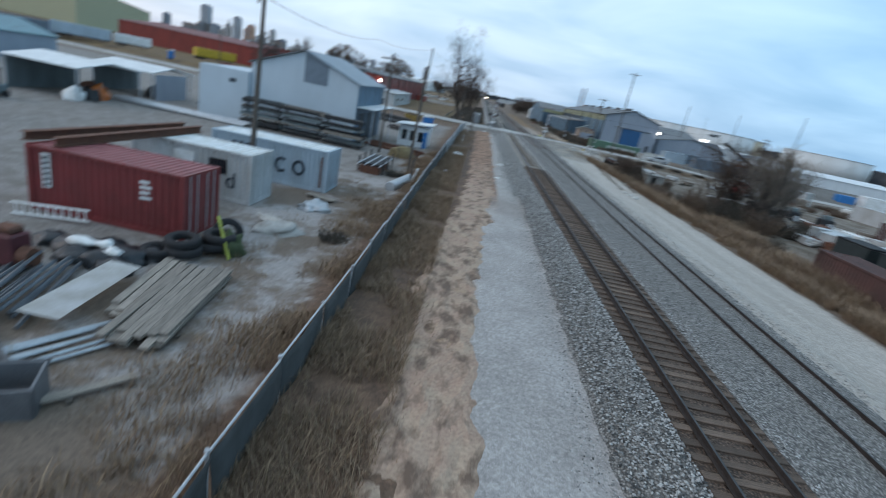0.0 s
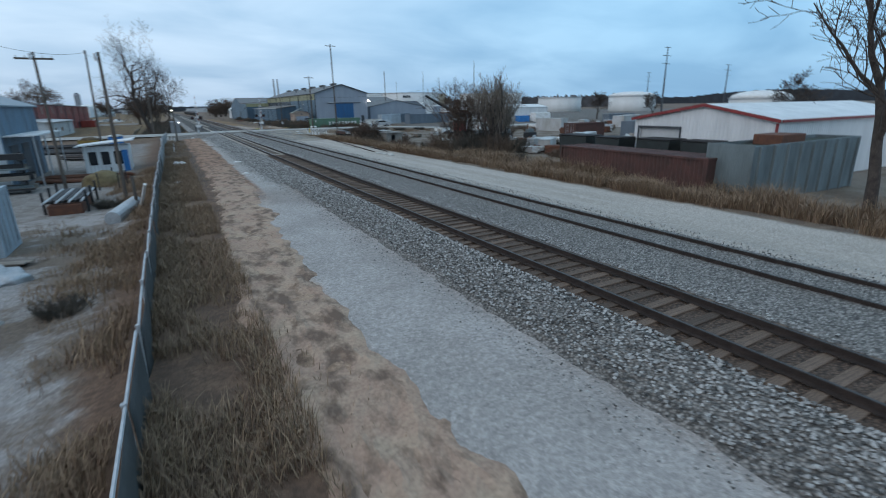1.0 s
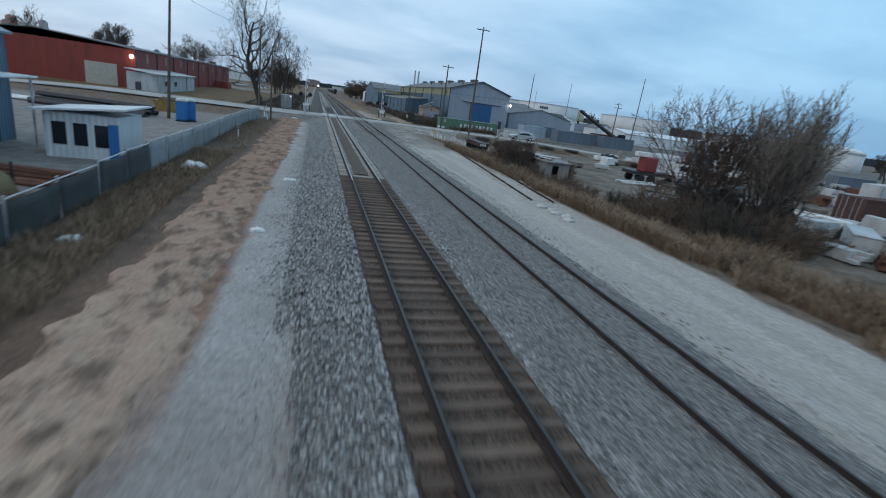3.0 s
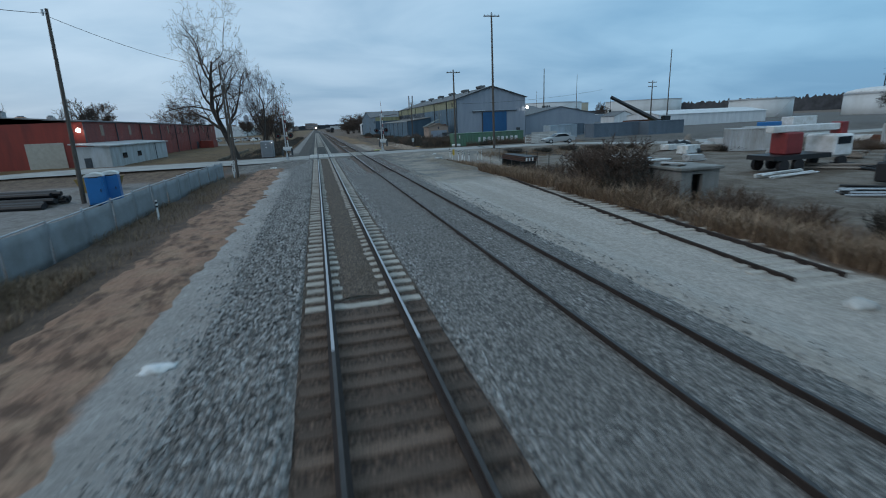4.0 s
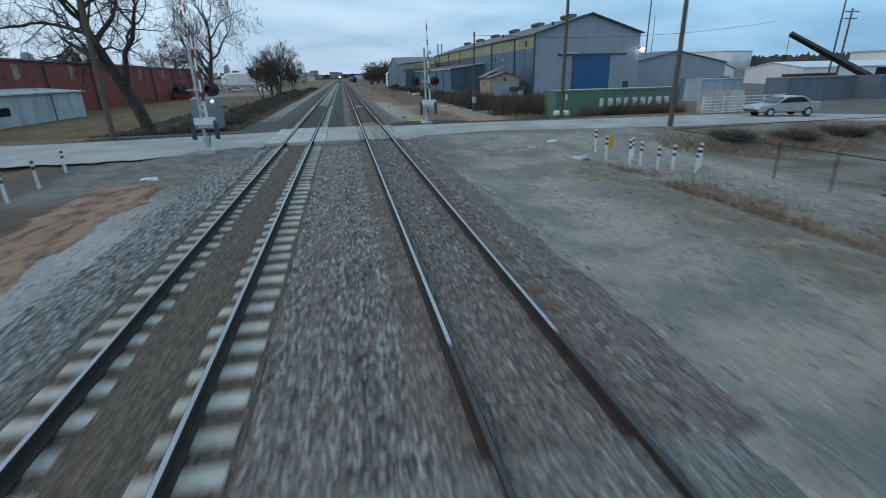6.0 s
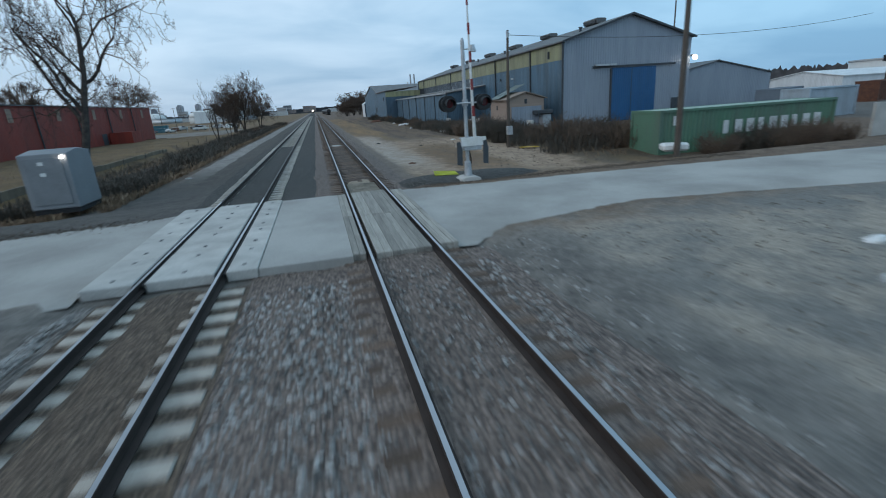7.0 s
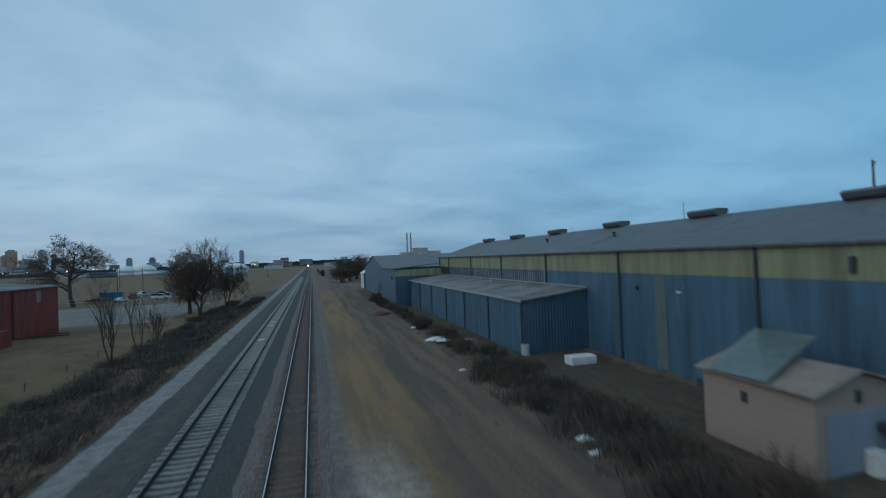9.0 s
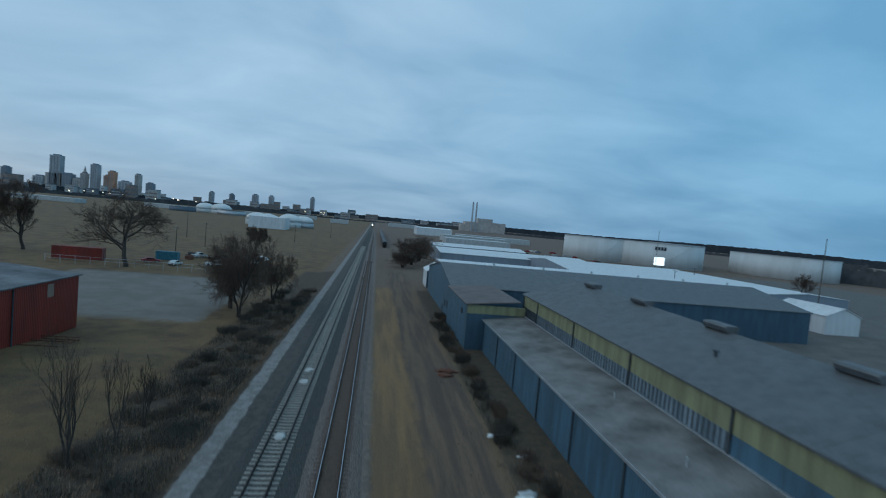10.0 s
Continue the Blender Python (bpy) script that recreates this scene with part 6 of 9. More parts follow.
def stones(label, spots, seed, name="stones", material=None):
    rng = random.Random(seed)
    vs, fs = [], []
    for count, where, z0, s0, s1 in spots:
        for _ in range(count):
            x, y = where(rng)
            s = rng.uniform(s0, s1)
            o = len(vs)
            z = z0(x, y) if callable(z0) else z0
            a = rng.uniform(0, 6.28)
            ca, sa = math.cos(a) * s, math.sin(a) * s
            e = [rng.uniform(0.6, 1.25) for _ in range(6)]
            vs += [(x + ca * e[0], y + sa * e[0], z), (x - sa * e[1], y + ca * e[1], z + 0.2 * s), (x - ca * e[2], y - sa * e[2], z), (x + sa * e[3], y - ca * e[3], z - 0.1 * s), (x + 0.2 * ca, y, z + 0.75 * s * e[4]), (x, y, z - 0.7 * s)]
            fs += [(o, o + 1, o + 4), (o + 1, o + 2, o + 4), (o + 2, o + 3, o + 4), (o + 3, o, o + 4), (o + 1, o, o + 5), (o + 2, o + 1, o + 5), (o + 3, o + 2, o + 5), (o, o + 3, o + 5)]
    me = bpy.data.meshes.new(name)
    me.from_pydata(vs, [], fs)
    me.materials.append(material or STONE)
    return tagged(new(name, me), label, name, kind="stuff")


def shoulder(x, y):
    return -0.012 + (x + 1.75) * 0.245


stones("loose grey ballast stones beside the rails", [
    (11000, lambda r: (-1.4 - 1.6 * r.random() ** 1.4, r.uniform(-22, 16)), shoulder, 0.025, 0.055),
    (22000, lambda r: (r.uniform(-3.5, -1.4), 14 + 72 * r.random()), shoulder, 0.03, 0.06),
    (30000, lambda r: (r.uniform(1.4, 3.6), r.uniform(-22, 86)), -0.03, 0.025, 0.055),
    (4000, lambda r: (r.gauss(6.8, 0.4), r.uniform(-22, 87)), lambda x, y: max(ground_z(x, y) + 0.005, -0.03 - max(x - 6.4, 0) * 0.27), 0.015, 0.045),
    (8000, lambda r: (r.uniform(5.8, 6.7), r.uniform(-22, 86)), lambda x, y: 0.0 - max(x - 6.1, 0) * 0.3, 0.025, 0.05),
    (7000, lambda r: (r.uniform(3.95, 5.15), r.uniform(-22, 86)), 0.05, 0.02, 0.045),
    (3500, lambda r: (r.gauss(-3.3, 0.35), r.uniform(-22, 18)), lambda x, y: max(ground_z(x, y) + 0.005, -0.62 + (x + 4.0) * 0.245), 0.012, 0.035),
    (2500, lambda r: (r.gauss(-3.6, 0.3), r.uniform(16, 40)), lambda x, y: max(ground_z(x, y) + 0.005, -0.58 + (x + 4.0) * 0.245), 0.018, 0.045),
    (3500, lambda r: (r.gauss(-3.5, 0.35), r.uniform(40, 86)), lambda x, y: max(ground_z(x, y) + 0.005, -0.58 + (x + 4.0) * 0.245), 0.015, 0.045),
    (2500, lambda r: (r.uniform(-0.5, 0.5), r.uniform(34, 86)), -0.03, 0.02, 0.035)], 9)
DIRTY = mat("dark_crumbled_dirt", (0.115, 0.088, 0.066), 0.95, var=0.35, scale=1.4, fine=14, bump=0.6, tint=(0.06, 0.048, 0.04))
stones("dark clods and debris on the bare strip", [(2200, lambda r: (r.uniform(11.5, 18.5), r.uniform(100, 225)), lambda x, y: ground_z(x, y), 0.02, 0.07), (120, lambda r: (r.uniform(14, 19), r.uniform(104, 225)), lambda x, y: ground_z(x, y), 0.06, 0.16), (1800, lambda r: (r.uniform(8.5, 20), r.uniform(62, 87)), lambda x, y: ground_z(x, y), 0.015, 0.05), (3000, lambda r: (r.uniform(6.2, 22), 95.5 + r.gauss(0, 0.35)), lambda x, y: max(ground_z(x, y), ground_z(x, 91)) + (0.06 if y < 95.3 else 0.01), 0.01, 0.035), (1500, lambda r: (r.uniform(-14, -2), 93.9 + r.gauss(0, 0.4)), lambda x, y: max(ground_z(x, y), ground_z(x, 91)) + 0.04, 0.012, 0.045)], 33, "dirt_clods", DIRTY)

# ---- fence between yard and railway ----
def fence_x(y):
    return -10.75 + 0.25 * ramp(y, 10, 40) + 0.5 * ramp(y, 62, 76)


fence = stand("yard_fence", -9.9, 18, -0.7, "long wire fence covered with grey sheeting on steel posts", "fence")
y = -36.0
while y < 74:
    step = 2.9
    x0, x1 = fence_x(y), fence_x(y + step)
    south = y < 30
    z0 = ground_z(x0, y) - 0.03
    top = 0.52 + 0.45 * ramp(y, 8, 34) + random.uniform(-0.04, 0.04)
    lean = random.uniform(-0.05, 0.05)
    bm = bmesh.new(); tube(bm, [(x0, y, z0 - 0.2), (x0 + lean, y, top + 0.06)], 0.035, 7); tube(bm, [(x0 + lean, y, top + 0.06), (x0 + lean, y, top + 0.1)], 0.045, 7)
    part("post", bm, GALV, fence)
    bm = bmesh.new(); tube(bm, [(x0 + lean, y + 0.05, top), (x1, y + step - 0.05, top + random.uniform(-0.03, 0.03))], 0.028, 6); part("top_rail", bm, GALV, fence)
    # sheeting that sags and bellies between the posts
    cols, rws = 7, 4
    vs = []
    for j in range(rws + 1):
        for i in range(cols + 1):
            u, v = i / cols, j / rws
            belly = 0.09 * noise.noise((y * 0.3 + u * 2.0, v * 1.5, 4)) + 0.05 * math.sin(math.pi * u) * (1 - v)
            vs.append((x0 + (x1 - x0) * u + lean * v + 0.045 + belly * (1 - v * v * 0.7), y + 0.04 + (step - 0.08) * u, z0 + (top - 0.03 - z0) * v - 0.05 * math.sin(math.pi * u) * v))
    w_ = cols + 1
    fs = [(j * w_ + i, j * w_ + i + 1, (j + 1) * w_ + i + 1, (j + 1) * w_ + i) for j in range(rws) for i in range(cols)]
    me = bpy.data.meshes.new("sheet"); me.from_pydata(vs, [], fs); me.materials.append(SCREEN if south else SCREEN_PALE)
    me.polygons.foreach_set("use_smooth", [True] * len(fs))
    ob = new("sheet", me); ob.parent = fence; ob.matrix_parent_inverse = fence.matrix_basis.inverted()
    sd = ob.modifiers.new("thick", "SOLIDIFY"); sd.thickness = 0.012
    y += step


# ---- scrap yard: small things ----
def planks(name, x, y, rows, cols, length, w, h, material, label, yaw=0, category="lumber", spread=0.3, z=None):
    t = thing(name, pose(x, y, (ground_z(x, y) if z is None else z), 0, 0, yaw), label, category)
    rng = random.Random(int(x * 7 + y * 13))
    for j in range(rows):
        for i in range(cols):
            bm = bmesh.new()
            o = rng.uniform(-spread, spread)
            box(bm, (i - cols / 2) * (w + 0.02) + rng.uniform(-0.02, 0.02), (i - cols / 2) * (w + 0.02) + w, -length / 2 + o, length / 2 + o * 0.4, 0.1 + j * (h + 0.005), 0.1 + j * (h + 0.005) + h)
            b = part("board", bm, material, t, "", 0.008)
            b.rotation_euler = (0, 0, radians(rng.uniform(-1.5, 1.5)))
    for o in (-0.35, 0.35):
        boxes("bearer", POLE, t, (-cols * w / 2 - 0.1, cols * w / 2 + 0.1, length * o - 0.06, length * o + 0.06, -0.05, 0.098))
    return t


def bars(name, x, y, n, length, r, material, label, yaw=0, wide=1.2, high=0.5, category="pipes", hollow=False):
    t = thing(name, pose(x, y, ground_z(x, y), 0, 0, yaw), label, category)
    rng = random.Random(int(x * 17 + y * 5 + n))
    for k in range(n):
        u = rng.uniform(-wide / 2, wide / 2)
        z = r + max(0, high * (1 - abs(u) / (wide / 2)) * rng.random())
        a, o = rng.uniform(-0.06, 0.06), rng.uniform(-0.4, 0.4)
        bm = bmesh.new()
        tube(bm, [(u - a * length / 2, -length / 2 + o, z), (u + a * length / 2, length / 2 + o, z + rng.uniform(0, 0.06))], r * rng.uniform(0.8, 1.1), 8 if r > 0.06 else 5)
        part("bar" if r < 0.06 else "pipe", bm, material, t)
    return t


def tyre(x, y, z, tilt=0, yaw=0, r=0.5):
    t = thing("tyre", pose(x, y, z, tilt, 0, yaw), "old black rubber tyre in the scrap heap", "tyre", "scrap tyres")
    bm = bmesh.new()
    n, m = 24, 8
    prof = [(0.55, 0.14), (0.62, 0.17), (0.9, 0.17), (1.0, 0.12), (1.0, -0.12), (0.9, -0.17), (0.62, -0.17), (0.55, -0.14)]
    rings = [[bm.verts.new((r * a * math.cos(2 * math.pi * k / n), r * a * math.sin(2 * math.pi * k / n), b * r * 1.4)) for a, b in prof] for k in range(n)]
    for k in range(n):
        for i in range(m):
            bm.faces.new((rings[k][i], rings[k][(i + 1) % m], rings[(k + 1) % n][(i + 1) % m], rings[(k + 1) % n][i]))
    c = part("casing", bm, DARK, t, smooth=True)


def lump(name, x, y, sx, sy, sz, material, label, category, seed=0, rough=0.35, z=None):
    """A slumped heap or bag with folds."""
    bm = bmesh.new()
    bmesh.ops.create_icosphere(bm, subdivisions=3, radius=1)
    for v in bm.verts:
        d = 1 + rough * noise.noise(v.co * 1.7 + Vector((seed, 0, 0))) + rough * 0.5 * noise.noise(v.co * 4.5 + Vector((0, seed, 0)))
        v.co = Vector((v.co.x * sx * d, v.co.y * sy * d, max(v.co.z * d, -0.25) * sz))
    ob = part(name, bm, material, smooth=True)
    ob.matrix_basis = pose(x, y, (ground_z(x, y) if z is None else z) + 0.1 * sz)
    return tagged(ob, label, category)


def open_bin(name, x, y, l, w, h, material, label, yaw=0):
    t = thing(name, pose(x, y, ground_z(x, y), 0, 0, yaw), label, "bin")
    boxes("floor", material, t, (-l / 2 + 0.04, l / 2 - 0.04, -w / 2 + 0.04, w / 2 - 0.04, 0.04, 0.1))
    for s in (-1, 1):
        boxes("side", material, t, (-l / 2, l / 2, s * w / 2 - 0.03, s * w / 2 + 0.03, 0, h), bevel=0.01)
        boxes("end", material, t, (s * l / 2 - 0.03, s * l / 2 + 0.03, -w / 2 + 0.031, w / 2 - 0.031, 0, h), bevel=0.01)
    boxes("rim", material, t, (-l / 2 - 0.06, l / 2 + 0.06, -w / 2 - 0.06, -w / 2 - 0.031, h - 0.08, h + 0.02), (-l / 2 - 0.06, l / 2 + 0.06, w / 2 + 0.031, w / 2 + 0.06, h - 0.08, h + 0.02))
    return t


# beams across the container roofs
before = set(scene.collection.objects)
beams = stand("steel_beams", -22.7, -1.8, 1.7, "two rusty red steel beams lying over container roofs", "beams")
for x, yaw in ((-21.9, -3), (-23.0, -5)):
    prof = [(-0.16, 0), (0.16, 0), (0.16, 0.03), (0.02, 0.05), (0.02, 0.3), (0.16, 0.32), (0.16, 0.35), (-0.16, 0.35), (-0.16, 0.32), (-0.02, 0.3), (-0.02, 0.05), (-0.16, 0.03)]
    bm = bmesh.new(); prism(bm, prof, -6.6, 2.4)
    bmesh.ops.rotate(bm, verts=bm.verts, cent=(0, -2, 0), matrix=Matrix.Rotation(radians(yaw), 3, "Z")); bmesh.ops.translate(bm, verts=bm.verts, vec=(x, 0, 1.68))
    part("beam", bm, RUSTSTEEL, beams)

lad = stand("ladder", -21.6, -7.3, -0.9, "pale aluminium ladder leaning on a maroon container", "ladder")
for o in (0, 0.42):
    bm = bmesh.new(); tube(bm, [(-23.0, -7.75, -0.85 + o), (-20.3, -7.35, -0.75 + o)], 0.045, 6); part("stile", bm, WHITE, lad)
for k in range(10):
    f = (k + 0.5) / 10
    bm = bmesh.new(); tube(bm, [(-23.0 + 2.7 * f, -7.75 + 0.4 * f, -0.85 + 0.1 * f), (-23.0 + 2.7 * f, -7.75 + 0.4 * f, -0.43 + 0.1 * f)], 0.03, 5); part("rung", bm, WHITE, lad)
shift_since(before, -1.1, -0.6)

before = set(scene.collection.objects)
for k, (x, y_, s) in enumerate(((-20.6, -8.6, 0.75), (-19.7, -8.4, 0.7), (-18.9, -8.7, 0.75), (-19.3, -9.3, 0.7), (-20.1, -9.4, 0.6), (-18.4, -8.1, 0.6), (-21.6, -8.6, 0.6), (-18.6, -9.6, 0.6))):
    lump("rubbish_bag", x, y_, s, s * 0.8, s * 0.62, PLASTICBAG, "full black plastic rubbish bag in a heap", "bag", k)
for k, (x, y_, s) in enumerate(((-20.3, -8.9, 0.3), (-19.5, -8.8, 0.22), (-18.9, -9.2, 0.2))):
    lump("plastic_sheet", x, y_, s * 1.4, s * 0.8, 0.16, WHITE, "crumpled white plastic sheet on black bags", "plastic sheet", 30 + k, 0.6, z=ground_z(x, y_) + 0.42)
tyre(-17.5, -7.6, -0.62, 0, 20, 0.62); tyre(-17.6, -7.5, -0.3, 6, 0, 0.6); tyre(-17.0, -6.6, -0.62, 0, 0, 0.6); tyre(-16.8, -6.4, -0.3, 4, 70, 0.58); tyre(-18.2, -8.0, -0.65, 5, 0, 0.55); tyre(-16.9, -5.6, -0.4, 70, 40, 0.58)
bm = bmesh.new(); tube(bm, [(-16.1, -7.0, -0.9), (-16.9, -6.4, 0.5)], 0.06, 6)
tagged(part("green_post", bm, mat("yellow_green_paint", (0.33, 0.38, 0.06), 0.6)), "yellow-green post leaning in the scrap heap", "post")
lump("weed_clump", -16.4, -6.3, 0.5, 0.5, 0.7, mat("dull_green_weeds", (0.05, 0.07, 0.03), 0.9), "dull green weeds by the tyres", "weeds", 44, 0.7)

mach = stand("old_machine", -21.0, -10.5, -0.95, "rusty maroon engine block standing in the yard", "machine")
boxes("block", mat("dark_maroon_paint", (0.10, 0.02, 0.025), 0.6, var=0.3), mach, (-21.5, -20.7, -10.9, -10.2, -0.85, 0.15), bevel=0.06)
boxes("head", RUSTSTEEL, mach, (-21.4, -20.8, -10.8, -10.3, 0.151, 0.35), bevel=0.05)
bm = bmesh.new(); tube(bm, [(-20.65, -10.6, -0.5), (-20.3, -10.6, -0.5)], 0.3, 14); part("flywheel", bm, RUSTSTEEL, mach)
boxes("skid", BLACK, mach, (-21.7, -20.5, -10.95, -10.85, -1.0, -0.851), (-21.7, -20.5, -10.25, -10.15, -1.0, -0.851))

slab = stand("insulation_slab", -17.8, -11.6, -0.85, "white insulated panel lying on steel scrap", "panel")
bm = bmesh.new(); v = [bm.verts.new(p) for p in ((-18.3, -13.3, -0.52), (-17.2, -13.3, -0.52), (-17.5, -9.85, -0.45), (-18.5, -9.85, -0.45))]
bm.faces.new(v); bmesh.ops.solidify(bm, geom=list(bm.faces), thickness=0.1); part("sheet", bm, WHITE, slab)
planks("lumber_stack", -15.7, -10.9, 3, 6, 4.6, 0.24, 0.09, LUMBER, "stack of weathered grey timber boards", 8, spread=0.35)
planks("lumber_stack", -16.9, -10.2, 2, 3, 3.6, 0.24, 0.09, LUMBER, "low stack of grey boards", 10)
bars("steel_scrap", -19.6, -12.0, 16, 3.4, 0.06, mat("dull_blue_grey_steel", (0.13, 0.15, 0.17), 0.5, 0.5, 0.2), "heap of dull steel channel lengths", 20, 2.0, 0.5, "scrap")
bars("steel_scrap", -18.7, -14.6, 14, 3.0, 0.07, mat("dull_grey_steel", (0.15, 0.16, 0.17), 0.5, 0.5, 0.2), "heap of grey steel bars", 60, 1.8, 0.5, "scrap")
bars("steel_scrap", -16.6, -14.0, 8, 2.4, 0.05, GALV, "loose galvanised bars on the ground", -30, 1.6, 0.2, "scrap")
bars("green_bars", -21.4, -12.2, 8, 2.2, 0.06, mat("green_paint", (0.03, 0.16, 0.10), 0.6), "bundle of green painted bars", 75, 0.9, 0.25, "bars")
open_bin("steel_bin", -16.2, -15.9, 1.4, 1.0, 0.7, mat("grey_bin_steel", (0.16, 0.165, 0.175), 0.6, 0.3, 0.2), "open grey steel bin of offcuts", 28)
planks("board", -14.9, -14.9, 1, 1, 1.6, 0.22, 0.08, LUMBER, "single pale board beside the steel bin", -38)
lump("yellow_sack", -15.6, -18.2, 0.35, 0.3, 0.3, YELLOW, "yellow sack on the dusty ground", "sack", 9)
bars("concrete_rubble", -16.7, -2.0, 5, 1.4, 0.09, CONC, "short pale concrete pipes by the container", 60, 1.0, 0.15, "rubble")
lump("pale_rubble", -16.0, -2.7, 1.1, 0.9, 0.32, mat("pale_rubble", (0.42, 0.40, 0.37), 0.9, var=0.2, scale=3), "heap of pale concrete rubble", "rubble", 12, 0.5)
lump("wire_coil", -15.9, 1.6, 0.8, 0.6, 0.45, GALV, "tangled coil of grey wire", "wire", 15, 0.8)
planks("bench", -16.2, 4.0, 1, 3, 1.8, 0.2, 0.06, LUMBER, "low plank bench beside containers", 70)

shift_since(before, 0.4, -1.3)

# ---- yard middle: racks, pipes, pole brace ----
before = set(scene.collection.objects)
rack = stand("steel_rack", -16.0, 16.5, -0.95, "dark steel rack loaded with long bars", "rack")
for y_ in (14.5, 16.5, 18.8):
    for x in (-17.2, -15.2):
        boxes("upright", BLACK, rack, (x - 0.06, x + 0.06, y_ - 0.06, y_ + 0.06, -1.0, 0.35))
    boxes("cross_bar", BLACK, rack, (-17.13, -15.27, y_ - 0.05, y_ + 0.05, -0.3, -0.2))
for k in range(10):
    bm = bmesh.new(); x = -17.05 + 0.19 * k; tube(bm, [(x, 13.6 + 0.3 * (k % 3), -0.14), (x + 0.05, 19.4 - 0.2 * (k % 2), -0.14)], 0.06, 6); part("bar", bm, BLACK if k % 3 else GALV, rack)
boxes("trough", RUSTSTEEL, rack, (-17.0, -15.4, 14.0, 18.0, -0.95, -0.35), bevel=0.04)
pipe = stand("culvert_pipe", -13.2, 11.3, -0.9, "pale corrugated culvert pipe lying by the fence", "pipe")
bm = bmesh.new(); n = 40; tube(bm, [(-13.6 + 0.02 * k, 9.2 + 0.12 * k, -0.55) for k in range(n)], [0.36 + 0.02 * (k % 2) for k in range(n)], 14); part("tube", bm, GALV, pipe)
br = stand("pole_brace", -12.0, 11.0, -0.9, "white leaning brace of an old post", "brace")
bm = bmesh.new(); tube(bm, [(-12.6, 12.8, -0.9), (-12.0, 10.4, 0.9)], 0.08, 7); part("strut", bm, WHITE, br)
bm = bmesh.new(); tube(bm, [(-12.7, 13.0, -0.95), (-12.7, 13.0, 1.1)], 0.09, 7); part("post", bm, POLE, br)
for k, (x, y_) in enumerate(((-14.2, 22.5), (-13.8, 24.0), (-15.5, 23.2), (-14.9, 27.2))):
    bm = bmesh.new(); tube(bm, [(x, y_, -1.0), (x, y_, 0.35)], 0.05, 6)
    tagged(part("steel_post", bm, BLACK), "short dark steel post in the yard", "post")
lump("tarpaulin_mound", -15.6, 26.0, 1.5, 1.0, 1.0, mat("brown_tarp", (0.20, 0.15, 0.075), 0.85, var=0.3), "brown tarpaulin over a rounded heap", "tarpaulin", 3, 0.25)
lump("plastic_sheet", -10.0, 34.2, 0.6, 0.35, 0.3, WHITE, "white plastic caught on the earth bank", "plastic sheet", 5, 0.6)
lump("plastic_sheet", -10.4, 20.8, 0.35, 0.25, 0.12, WHITE, "scrap of white plastic in the weeds", "plastic sheet", 6, 0.6)
lump("plastic_sheet", -5.5, 22.6, 0.22, 0.18, 0.1, WHITE, "small white scrap on the earth", "plastic sheet", 7, 0.5)
bars("long_pipes", -38, 24.2, 7, 13.5, 0.16, GALV, "bundle of long silver steel pipes", 90, 1.6, 0.4)
bars("long_pipes", -36, 33.5, 9, 11, 0.14, mat("dark_pipe_steel", (0.05, 0.052, 0.055), 0.5, 0.5, 0.2), "bundle of long dark steel pipes", 82, 2.2, 0.6)
bars("black_pipes", -26, 65.2, 16, 11, 0.2, BLACK, "heap of long black plastic pipes", 83, 3.2, 0.9)
bars("black_pipes", -20.0, 51.5, 14, 4.0, 0.12, BLACK, "heap of short dark pipes", 60, 2.2, 0.7)
bars("black_pipes", -17.0, 30.2, 14, 6.0, 0.1, RUSTSTEEL, "low heap of rusty rods", 80, 2.6, 0.5)
bars("white_pipes", -31, 66.5, 8, 10, 0.12, WHITE, "bundle of white pipes beside black ones", 80, 1.4, 0.4)
for j, (x, y_) in enumerate(((-26.0, 25.6), (-21.6, 25.2), (-30.4, 25.9))):
    t = stand("pipe_rack", x, y_, -0.95, "tall rack stacked with dark timber and pipes", "rack", "pipe racks")
    for dx in (-1.7, 1.7):
        for dz in range(4):
            boxes("arm", BLACK, t, (x + dx - 0.06, x + dx + 0.06, y_ - 0.9, y_ + 0.9, -0.75 + dz * 0.72, -0.65 + dz * 0.72))
        boxes("upright", BLACK, t, (x + dx - 0.07, x + dx + 0.07, y_ - 0.07, y_ + 0.07, -1.0, 2.0))
    for dz in range(4):
        for k in range(6):
            bm = bmesh.new(); o = random.uniform(-0.3, 0.3)
            box(bm, x - 2.0 + o, x + 2.0 + o, y_ - 0.85 + 0.28 * k, y_ - 0.62 + 0.28 * k, -0.645 + dz * 0.72, -0.645 + dz * 0.72 + random.choice((0.12, 0.3, 0.4)))
            part("timber", bm, (BLACK, LUMBER, TEAL)[(k + dz) % 3], t)
hut = stand("white_hut", -15.9, 37.0, -0.95, "small white hut with a lean-to roof and open frames", "hut")
boxes("wall", WHITE_X, hut, (-17.7, -14.1, 36.0, 39.6, -0.95, 1.5))
bm = bmesh.new(); prism(bm, [(-18.2, 1.5), (-13.6, 1.95), (-13.6, 2.05), (-18.2, 1.6)], 35.4, 40); part("roof", bm, ROOF_WHITE, hut)
for x in (-17.0, -16.0, -15.0):
    boxes("window_frame", GLASS, hut, (x - 0.32, x + 0.32, 35.95, 35.995, -0.2, 1.0))
boxes("door", BLUEPLASTIC, hut, (-14.65, -14.18, 35.9, 35.99, -0.9, 1.1))
sr_ = stand("storage_rack", -13.6, 41.6, -0.95, "white steel racks leaning beside the hut", "rack")
